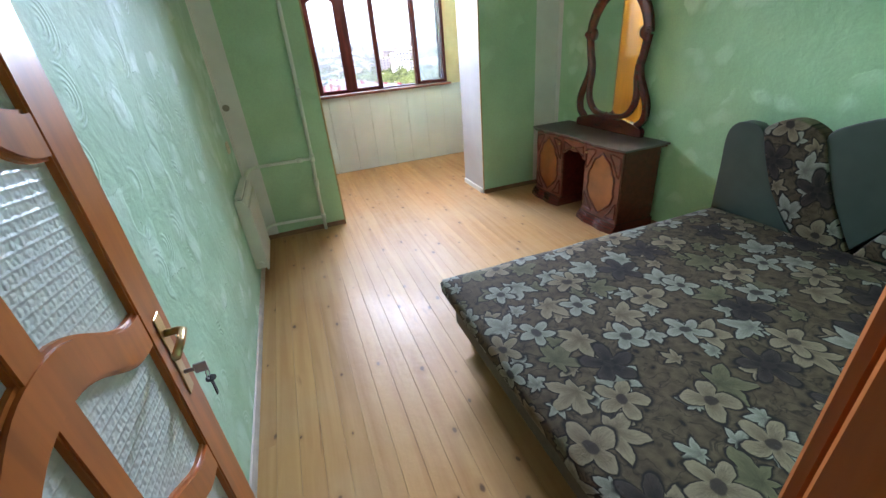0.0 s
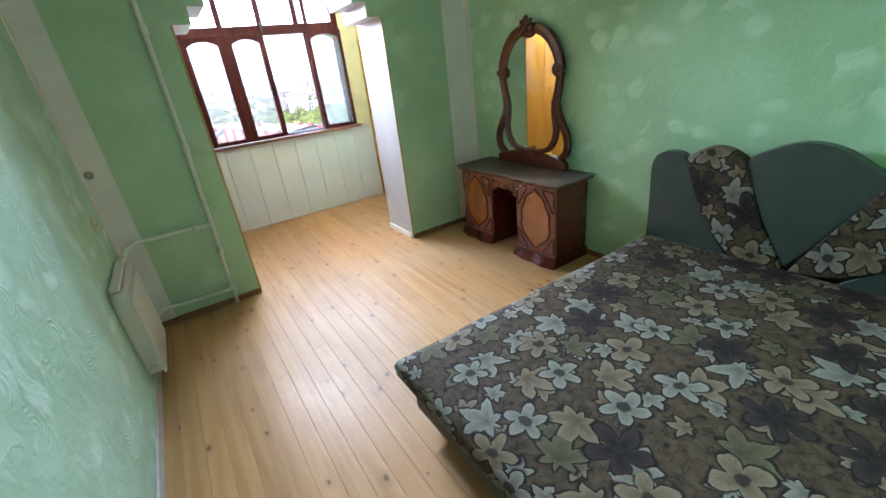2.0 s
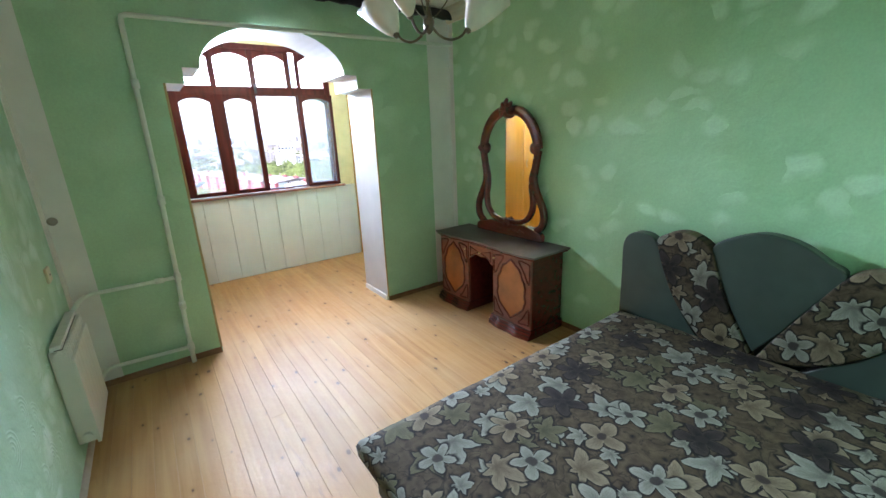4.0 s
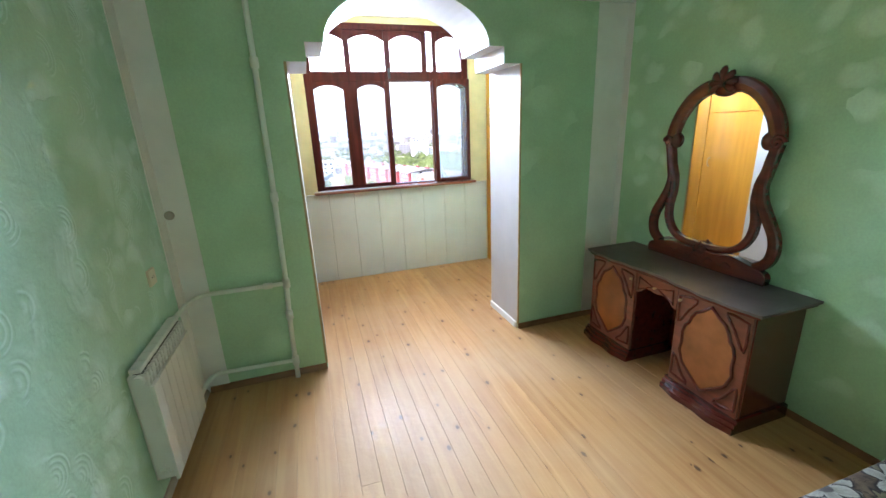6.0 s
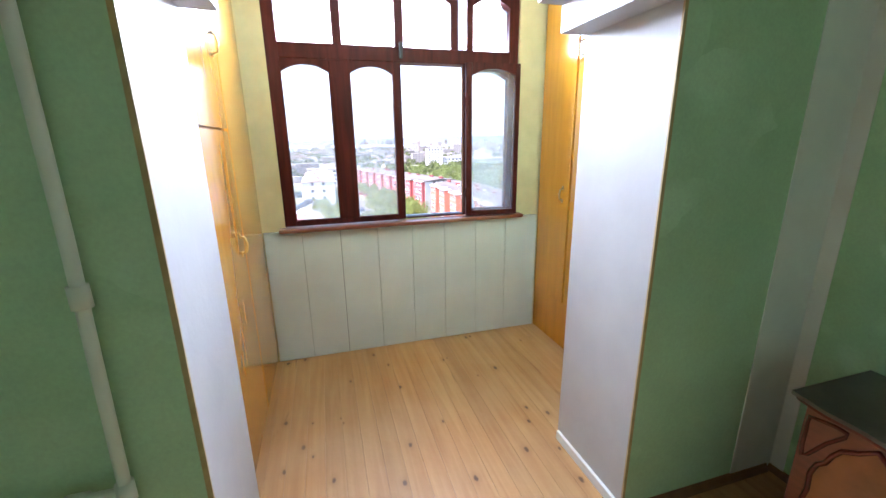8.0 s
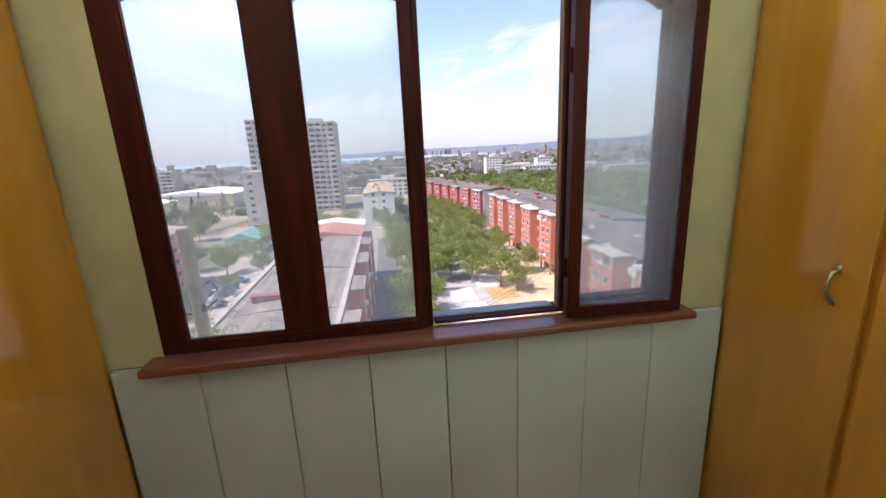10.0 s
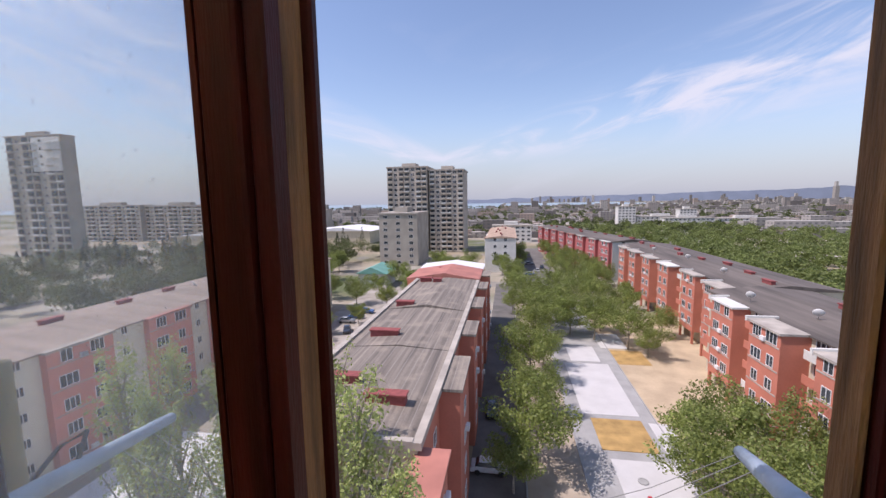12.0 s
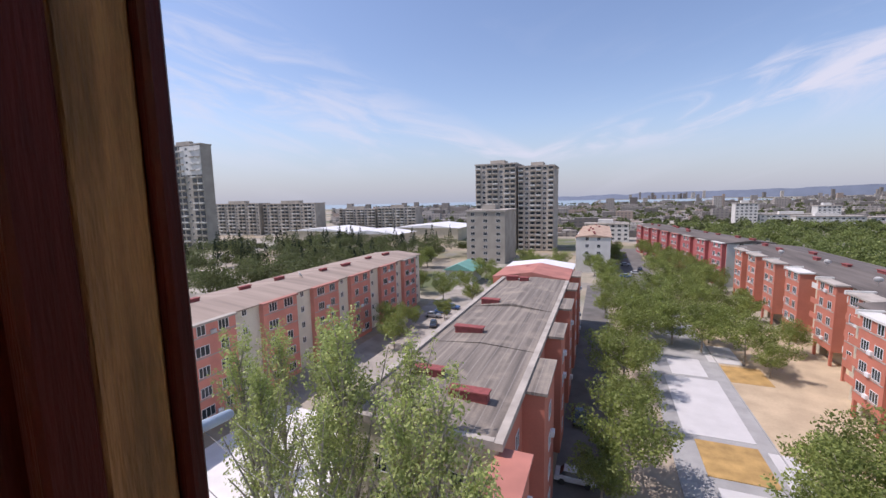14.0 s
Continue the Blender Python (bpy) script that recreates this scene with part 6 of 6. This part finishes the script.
def shed(x0, x1, y0, y1, z):
    ob = thing("hall_building", "low hall with a white sheet roof", "hall", ((x0 + x1) / 2, y0, G))
    w, d = (x1 - x0) / 2, y1 - y0
    hpart("wall", [(-w, w, 0, d, 0, z - G)], M_CREAM, ob)
    bm = bmesh.new()
    prism(bm, [(-w - 1, z - G), (w + 1, z - G), (w * 0.1, z - G + 2.6)], "y", -1, d + 1)
    part("roof", bm, M_WHITEROOF, ob)


shed(-235, -175, 262, 300, -20.5)
shed(-172, -122, 240, 268, -20)
shed(-150, -96, 285, 330, -19)
th = thing("small_house", "small house with a teal sheet roof", "house", (-44.5, 140, G))
hpart("wall", [(-5, 5, 0, 12, 0, 5)], M_WHITEWALL, th)
bm = bmesh.new()
prism(bm, [(-5.8, 5), (5.8, 5), (0, 7.4)], "y", -0.8, 12.8)
part("roof", bm, M_TEAL, th)

# satellite dishes on the flat roofs
M_DISH = mat("dish_white", (0.6, 0.6, 0.58), 0.5)
for x, y in ((38.5, 70), (41.0, 60.5), (45.5, 92), (47, 112), (44.5, 128), (-54, 70)):
    dsh = thing("satellite_dish", "white satellite dish on the roof", "satellite dish", (x, y, -13.6), "satellite dishes", turn=150)
    bm = bmesh.new()
    lathe(bm, [(0.02, 0.0), (0.3, 0.05), (0.5, 0.15), (0.6, 0.24), (0.58, 0.25), (0.3, 0.08), (0.02, 0.03)], seg=16)
    bmesh.ops.rotate(bm, verts=bm.verts, cent=(0, 0, 0), matrix=Matrix.Rotation(radians(60), 3, "X"))
    bmesh.ops.translate(bm, verts=bm.verts, vec=(0, 0, 0.8))
    part("reflector", bm, M_DISH, dsh, smooth=True)
    bm = bmesh.new()
    tube(bm, [(0, 0, -0.6), (0, 0, 0.8)], 0.04, 8)
    part("mast", bm, M_STEEL, dsh)

# far town, too many houses to count
vs, fs = [], []
rt = random.Random(21)
for i in range(11500):
    y = 330 + 3300 * rt.random() ** 1.45
    x = rt.uniform(-0.75, 1.25) * y
    if (x < -45 and y > 1450) or (-25 < x < 905 and 2080 < y < 3920):
        continue
    if y < 420 and (-380 < x < -140):
        continue
    if 0.1 < x / y < 0.5 and y < 520:
        continue
    w, d, h = rt.choice((6, 8, 9, 11, 14, 20)) * rt.uniform(0.7, 1.2), rt.uniform(6, 13), rt.choice((2.6, 3, 3, 3.4, 4, 5, 6)) * rt.uniform(0.8, 1.1)
    if rt.random() < 0.05:
        w, h = rt.uniform(12, 40), rt.uniform(8, 14)
    if rt.random() < 0.012 and y > 900:
        w, h = rt.uniform(14, 22), rt.uniform(18, 30)
    quadbox(vs, fs, x, x + w, y, y + d, G, G + h)
# high-rises of the centre on the far shore
for i in range(26):
    x, y = rt.gauss(640, 190) if i < 16 else rt.uniform(900, 2600), rt.uniform(3950, 4300)
    w, h = rt.uniform(14, 26), 34 + 32 * rt.random() ** 2
    quadbox(vs, fs, x, x + w, y, y + 20, G, G + h)
quadbox(vs, fs, 1748, 1767, 2500, 2520, G, G + 80)
quadbox(vs, fs, 1752, 1763, 2505, 2518, G + 80, G + 104)
me = bpy.data.meshes.new("far_houses")
me.from_pydata(vs, [], fs)
g = Nodes("far_house_render")
r = g.island()
col = g.mix(r, (0.14, 0.125, 0.11), (0.42, 0.39, 0.35))
col = g.mix(g.math("GREATER_THAN", g.math("FRACT", g.math("MULTIPLY", r, 13.7)), 0.9), col, (0.34, 0.27, 0.22))
x_, y_, z_ = g.split(g.coords())
rows = g.math("GREATER_THAN", g.math("FRACT", g.math("DIVIDE", z_, 3.0)), 0.55)
cols_ = g.math("GREATER_THAN", g.math("FRACT", g.math("DIVIDE", g.math("ADD", x_, y_), 4.2)), 0.5)
nz = g.split(g.n.new("ShaderNodeNewGeometry").outputs["Normal"])[2]
wall_only = g.math("LESS_THAN", nz, 0.5)
col = g.mix(g.math("MULTIPLY", g.math("MULTIPLY", rows, cols_), g.math("MULTIPLY", wall_only, 0.6)), col, (0.09, 0.09, 0.10))
me.materials.append(g.done(col, 0.9))
tagged(new("far_houses", me), "hundreds of small pale houses spread to the horizon", "houses", "", "stuff")

# ---- trees ----
def cards(centres, normals_seed, size, stretch=1.0):
    """Leaf quads with random facing, as vertex and face arrays."""
    rs = np.random.RandomState(normals_seed)
    n = len(centres)
    u = rs.normal(size=(n, 3))
    u /= np.linalg.norm(u, axis=1)[:, None]
    v = np.cross(u, rs.normal(size=(n, 3)))
    v /= np.linalg.norm(v, axis=1)[:, None] + 1e-9
    s = size * rs.uniform(0.55, 1.3, (n, 1))
    a, b = u * s, v * s * 0.62 * stretch
    c = np.asarray(centres)
    q = np.stack([c - a, c + b * 0.9 - a * 0.1, c + a, c - b * 0.9 + a * 0.1], 1).reshape(-1, 3)
    f = np.arange(4 * n).reshape(-1, 4)
    return q, f


def card_mesh(name, q, f, material):
    me = bpy.data.meshes.new(name)
    me.vertices.add(len(q))
    me.vertices.foreach_set("co", q.astype(np.float32).ravel())
    me.loops.add(f.size)
    me.loops.foreach_set("vertex_index", f.astype(np.int32).ravel())
    me.polygons.add(len(f))
    me.polygons.foreach_set("loop_start", np.arange(0, f.size, 4, dtype=np.int32))
    me.update(calc_edges=True)
    me.materials.append(material)
    return me


def limbs_tree(name, label, H, crown_r, crown_base, leaf, n_leaf, material, seed, shape, group):
    r = random.Random(seed)
    rs = np.random.RandomState(seed)
    ob = thing(name, label, "tree", (0, 0, 0), group)
    bm = bmesh.new()
    lean = Vector((r.uniform(-0.03, 0.03), r.uniform(-0.03, 0.03), 0))
    top = H * (0.93 if shape == "poplar" else 0.62)
    spine = [Vector((0, 0, top * f)) + lean * H * f + Vector((math.sin(f * 5 + seed) * 0.02 * H * f, math.cos(f * 4 + seed) * 0.02 * H * f, 0)) for f in (0, 0.15, 0.3, 0.5, 0.7, 0.85, 1)]
    tube(bm, spine, 0.017 * H if shape != "poplar" else 0.011 * H, 8, taper=0.15)
    part("trunk", bm, M_BARK, ob)
    clumps = []
    n_limb = 26 if shape == "poplar" else 14
    for i in range(n_limb):
        f = 0.0 + (i + r.random()) / n_limb
        if shape == "poplar":
            z0 = crown_base + (H * 0.9 - crown_base) * f
            reach = crown_r * (1 - 0.72 * f) * r.uniform(0.45, 1.25)
            rise = reach * r.uniform(1.8, 3.4)
        else:
            z0 = crown_base * 0.75 + (top - crown_base * 0.75) * f
            reach = crown_r * (0.55 + 0.45 * math.sin(math.pi * min(1, f + 0.2))) * r.uniform(0.7, 1.05)
            rise = reach * r.uniform(0.35, 0.9)
        a = i * 2.4 + r.uniform(-0.5, 0.5)
        s = spine[0].lerp(spine[-1], min(1, z0 / top))
        e = s + Vector((math.cos(a) * reach, math.sin(a) * reach, rise))
        mid = s.lerp(e, 0.5) + Vector((0, 0, -0.08 * reach if shape != "poplar" else 0.1 * reach))
        bm = bmesh.new()
        tube(bm, [s, mid, e], 0.006 * H * (1 - 0.5 * f), 6, taper=0.25)
        part("limb", bm, M_BARK, ob)
        for t in (0.35, 0.6, 0.82, 1.0):
            p = s.lerp(mid, t * 2) if t < 0.5 else mid.lerp(e, t * 2 - 1)
            clumps.append((p, (0.17 if shape == "poplar" else 0.265) * crown_r * r.uniform(0.5, 1.3)))
    if shape == "poplar":
        clumps.append((spine[-1], 0.2 * crown_r))
    pts = []
    w = np.array([c[1] ** 2 for c in clumps])
    pick = rs.choice(len(clumps), n_leaf, p=w / w.sum())
    d = rs.normal(size=(n_leaf, 3))
    d /= np.linalg.norm(d, axis=1)[:, None]
    d *= rs.uniform(0.35, 1.0, (n_leaf, 1)) ** 0.6
    if shape == "poplar":
        d[:, 2] *= 2.2
    else:
        d[:, 2] *= 0.75
    pts = np.array([clumps[k][0] for k in pick]) + d * np.array([clumps[k][1] for k in pick])[:, None]
    q, f = cards(pts, seed + 50, leaf)
    crown = new("crown", card_mesh("crown", q, f, material))
    crown.parent = ob
    return ob


pops = [limbs_tree("poplar_tree", "tall slender poplar with airy silvery-green leaves", 22.5, 3.0, 6.0, 0.12, 4600, M_POPLAR, s, "poplar", "poplars below the window") for s in (31, 32, 33)]
spots = [(-19.0, 26.0, 0.95), (-16.2, 24.5, 0.90), (-13.4, 27.0, 0.98), (-10.6, 25.5, 1.03), (-8.4, 27.8, 0.95), (-6.2, 23.0, 0.92), (-4.4, 21.5, 0.98), (-2.2, 20.8, 0.86), (-21.5, 30.5, 0.9), (-15, 31, 0.93), (-11.8, 22.5, 0.88)]
rp = random.Random(2)
for i, (x, y, s) in enumerate(spots):
    m = pose(x, y, G, 0, 0, rp.uniform(0, 360)) @ Matrix.Scale(s, 4)
    if i < 3:
        pops[i].matrix_basis = m
    else:
        t = copy_thing(pops[i % 3], pose(x, y, G, 0, 0, rp.uniform(0, 360)))
        t.scale = (s, s, s)
broad = [limbs_tree("broadleaf_tree", "broad green street tree with an open crown", 11.5, 4.8, 3.0, 0.15, 7500, M_LEAF, s, "round", "yard trees") for s in (41, 42, 43)]
spots = [(6.4, 48.5, 1.12), (3.8, 44.5, 0.75), (7.6, 60.5, 0.85), (6.8, 70.5, 1.12), (9.5, 77, 0.8), (8.4, 88, 1.05), (12.5, 95, 1.05), (17, 96, 1.0), (21.5, 93, 1.0), (27.0, 88, 1.05), (24, 99, 1.0), (29.5, 84.0, 0.72),
         (36.0, 96, 0.75), (23.6, 48.0, 1.12), (30.0, 49.5, 1.1), (33.5, 45.0, 1.0), (27.5, 40.5, 1.05), (22.0, 41.5, 1.05), (9.0, 101, 1.1), (15, 105, 1.1), (11, 114, 1.1), (25, 116, 1.0), (32, 112, 0.9), (4.5, 112, 0.8),
         (24, 130, 1.0), (28, 140, 1.0), (24, 152, 1.0), (5, 128, 0.95), (6, 142, 1.0), (4, 156, 0.95), (22, 170, 1.0), (27, 182, 1.0), (9, 190, 1.0), (8, 212, 1.1), (-12, 150, 0.95), (-18, 132, 0.9), (-20, 160, 1.0), (-26, 175, 1.05), (-13, 170, 1.0),
         (-40.5, 84, 0.85), (-38.5, 90, 0.6), (-41, 116, 0.9), (-38, 128, 0.8), (-52, 122, 0.9), (-60, 128, 1.0), (-66, 150, 1.1), (-70, 170, 1.1), (-30, 36, 0.6),
         (-36, 76, 0.75), (-33.5, 98, 0.6), (-31, 114, 0.75), (-25, 120, 0.8), (-29, 134, 0.9), (-23, 146, 0.9), (-36, 146, 1.0), (36, 158, 0.9), (35, 168, 0.85), (34, 178, 0.95), (31, 190, 1.0), (28, 202, 0.95), (25, 214, 1.0), (23, 228, 1.0), (37, 150, 0.8), (30, 150, 1.0), (1, 168, 1.0), (-1, 182, 0.9), (20, 122, 0.9), (18, 134, 0.95), (30, 126, 0.9), (38.5, 132, 0.6), (36, 118, 0.65)]
for i, (x, y, s) in enumerate(spots):
    q = rp.uniform(0, 360)
    if i < 3:
        broad[i].matrix_basis = pose(x, y, G, 0, 0, q) @ Matrix.Scale(s, 4)
    else:
        t = copy_thing(broad[i % 3], pose(x, y, G, 0, 0, q))
        t.scale = (s, s, s)


def woods(name, label, n, region, material, leaf, seed, tall=(6, 11), slim=False, per=130):
    rs = np.random.RandomState(seed)
    pts = []
    k = 0
    while k < n:
        x, y = region(rs)
        h = rs.uniform(*tall)
        if slim:
            d = rs.normal(size=(per, 3))
            d /= np.linalg.norm(d, axis=1)[:, None]
            d[:, :2] *= (1.0 - 0.5 * d[:, 2:3])
            pts.append(np.array([x, y, G + h * 0.52]) + d * rs.uniform(0.75, 1.0, (per, 1)) * np.array([h * 0.09, h * 0.09, h * 0.52]))
        else:
            # a crown of several rounded lobes, leaves near their skin
            lobes = 7
            m = per // lobes
            for q in range(lobes):
                a = 2.4 * q + rs.uniform(-0.4, 0.4)
                o = h * (0.0 if q == 0 else 0.27) * rs.uniform(0.7, 1.2)
                c = np.array([x + o * np.cos(a), y + o * np.sin(a), G + h * ((0.74 if q == 0 else 0.56) + rs.uniform(-0.07, 0.06))])
                d = rs.normal(size=(m, 3))
                d /= np.linalg.norm(d, axis=1)[:, None]
                pts.append(c + d * rs.uniform(0.78, 1.0, (m, 1)) * h * np.array([0.24, 0.24, 0.19]) * rs.uniform(0.8, 1.2))
        k += 1
    q, f = cards(np.concatenate(pts), seed, leaf)
    return tagged(new(name, card_mesh(name, q, f, material)), label, "woods", "", "stuff")


woods("woodland", "dark green park trees behind the block", 230, lambda r: (r.uniform(-215, -66), r.uniform(90, 232)), M_WOOD, 0.34, 61, (6, 14), per=850)
woods("cypress_grove", "dark slim cypresses among park trees", 60, lambda r: (r.uniform(-200, -80), r.uniform(130, 235)), M_CYPRESS, 0.4, 62, (11, 17), True, 220)
woods("woodland", "green belt of trees behind the orange blocks", 480, lambda r: (lambda y: (62 + (y - 90) * r.uniform(-0.05, 0.75) + r.uniform(0, 40), y))(r.uniform(95, 420)), M_BELT, 0.5, 63, (5, 12), per=420)
woods("far_woodland", "patches of trees among the far houses", 2600, lambda r: (lambda y: (r.uniform(-0.6, 1.1) * y, y))(340 + 1700 * r.random_sample() ** 1.5), M_WOOD, 1.3, 64, (5, 10), per=70)

# ---- parked cars ----
def car(paint, label):
    ob = thing("car", label, "car", group="parked cars")
    bm = bmesh.new()
    side = [(-2.1, 0.35), (-2.1, 0.75), (-1.9, 0.88), (-1.0, 0.95), (1.35, 0.98), (2.0, 0.92), (2.1, 0.7), (2.1, 0.35)]
    prism(bm, [(y, z) for y, z in side], "x", -0.83, 0.83)
    soften(bm, 0.05, 2)
    part("body", bm, paint, ob)
    bm = bmesh.new()
    v = [bm.verts.new(p) for p in ((-0.76, -0.95, 0.94), (0.76, -0.95, 0.94), (0.76, 1.55, 0.96), (-0.76, 1.55, 0.96), (-0.6, -0.25, 1.42), (0.6, -0.25, 1.42), (0.6, 1.1, 1.42), (-0.6, 1.1, 1.42))]
    for f in ((4, 5, 6, 7), (0, 1, 5, 4), (1, 2, 6, 5), (2, 3, 7, 6), (3, 0, 4, 7)):
        bm.faces.new([v[i] for i in f])
    part("cabin_glass", bm, M_GLASS_FAR, ob)
    bm = bmesh.new()
    box(bm, -0.62, 0.62, -0.27, 1.12, 1.40, 1.46)
    soften(bm, 0.02, 1)
    part("roof", bm, paint, ob)
    for x in (-0.8, 0.8):
        for y in (-1.3, 1.3):
            bm = bmesh.new()
            tube(bm, [(x - 0.1, y, 0.32), (x + 0.1, y, 0.32)], 0.32, 14)
            part("wheel", bm, M_DARK, ob)
    return ob


paints = [mat("car_white", (0.6, 0.6, 0.6), 0.25, coat=0.5), mat("car_dark", (0.03, 0.035, 0.05), 0.25, coat=0.5), mat("car_silver", (0.35, 0.36, 0.38), 0.3, 0.5), mat("car_blue", (0.05, 0.12, 0.30), 0.25, coat=0.5)]
cars = [car(p, l) for p, l in zip(paints, ("parked white saloon car", "parked dark saloon car", "parked silver saloon car", "parked blue saloon car"))]
spots = [(1.2, 47.5, 90), (1.0, 60, 5), (-37, 99, 90), (-36, 103, 90), (2.0, 36, 0), (-34, 92, 20), (11, 130, 0), (14, 138, 90), (14, 146, 90), (17, 152, 10), (19, 160, 0), (12, 168, 90), (16, 176, 90), (18, 185, 0), (13, 196, 90), (-35, 108, 90)]
for i, (x, y, a) in enumerate(spots):
    if i < 4:
        cars[i].matrix_basis = pose(x, y, G + 0.03, 0, 0, a)
    else:
        copy_thing(cars[i % 4], pose(x, y, G + 0.03, 0, 0, a))
# ---- small things on the paving ----
crate = thing("plastic_stool", "small red plastic stool standing on pale paving", "stool", (17.2, 45.0, G + 0.12))
M_REDPLASTIC = mat("red_plastic", (0.45, 0.03, 0.03), 0.4, vary=0.15)
bm = bmesh.new()
box(bm, -0.2, 0.2, -0.2, 0.2, 0.42, 0.47)
soften(bm, 0.015, 2)
part("seat", bm, M_REDPLASTIC, crate)
for sx in (-1, 1):
    for sy in (-1, 1):
        bm = bmesh.new()
        tube(bm, [(sx * 0.22, sy * 0.22, 0), (sx * 0.16, sy * 0.16, 0.43)], 0.03, 8)
        part("leg", bm, M_REDPLASTIC, crate)
hatch = thing("manhole", "grey concrete manhole collar in the paving", "manhole", (17.45, 47.9, G + 0.12))
bm = bmesh.new()
lathe(bm, [(0.55, 0.0), (0.55, 0.12), (0.42, 0.14), (0.40, 0.10), (0.02, 0.10)], seg=20)
part("collar", bm, M_PATH, hatch)
# ---- drying lines outside the window ----
rack = thing("drying_rack", "pale blue pipe arms with drying lines outside the window", "drying rack", (2.85, 6.12, 1.0))
M_BLUEPIPE = mat("pale_blue_pipe", (0.42, 0.52, 0.62), 0.5, vary=0.2, scale=12)
M_WIRE = mat("grey_wire", (0.22, 0.22, 0.21), 0.7, vary=0.1)
M_OLDPOST = mat("yellowed_post", (0.46, 0.36, 0.16), 0.7, vary=0.25, scale=9)


def rpart(name, pts, r, material, label="", seg=10):
    bm = bmesh.new()
    tube(bm, [Vector(p) - Vector((2.85, 6.12, 1.0)) for p in pts], r, seg)
    return part(name, bm, material, rack, label, True)


rpart("arm", [(2.26, 6.10, 1.18), (2.155, 6.3, 1.107), (1.80, 7.0, 0.85)], 0.021, M_BLUEPIPE)
rpart("arm", [(3.47, 6.10, 1.353), (3.56, 6.3, 1.25), (3.875, 7.0, 0.89)], 0.019, M_BLUEPIPE)
rpart("post", [(2.04, 6.34, 0.2), (2.04, 6.34, 1.365)], 0.026, M_OLDPOST, "yellowed upright post", 14)
rpart("bracket", [(2.04, 6.12, 0.7), (2.04, 6.34, 0.7)], 0.012, M_STEEL)
rpart("cable", [(2.12, 6.2, 1.10), (2.08, 6.3, 1.04), (1.98, 6.40, 1.02), (1.95, 6.5, 1.06), (2.02, 6.52, 1.10), (2.10, 6.42, 1.06), (2.02, 6.38, 1.0), (1.85, 6.5, 0.97)], 0.006, M_DARK, "dark looped cable")
for f in (0.45, 0.72, 0.98):
    a = Vector((2.155, 6.3, 1.107)).lerp(Vector((1.80, 7.0, 0.85)), f)
    b = Vector((3.56, 6.3, 1.25)).lerp(Vector((3.875, 7.0, 0.89)), f)
    rpart("drying_line", [a.lerp(b, k / 8) - Vector((0, 0, (0.30 + 0.06 * f) * (1 - (2 * k / 8 - 1) ** 2) * 0.9)) for k in range(9)], 0.0013, M_WIRE, "", 5)
# ---- floor boards, pieces of the floor ----
floor = bpy.data.objects["floor"]
rng = random.Random(4)
BW = 0.0965
x = LX + 0.002
while x < 4.74:
    w = min(BW, 4.748 - x)
    # most boards run the whole length, a few are butted
    joint = rng.uniform(0.6, 5.4)
    cuts = [-1.49, joint, 6.0] if rng.random() < 0.18 else [-1.49, 6.0]
    for a, b in zip(cuts, cuts[1:]):
        bm = bmesh.new()
        box(bm, 0.0004, w - 0.0004, 0.0003, b - a - 0.0003, -0.018, 0.0)
        bmesh.ops.bevel(bm, geom=[e for e in bm.edges if all(v.co.z > -0.001 for v in e.verts)], offset=0.0007, segments=1, affect="EDGES")
        dz = rng.uniform(-0.0009, 0.0)
        part("floor_board", bm, M_BOARD, floor, m=pose(x, a, dz))
    x += BW
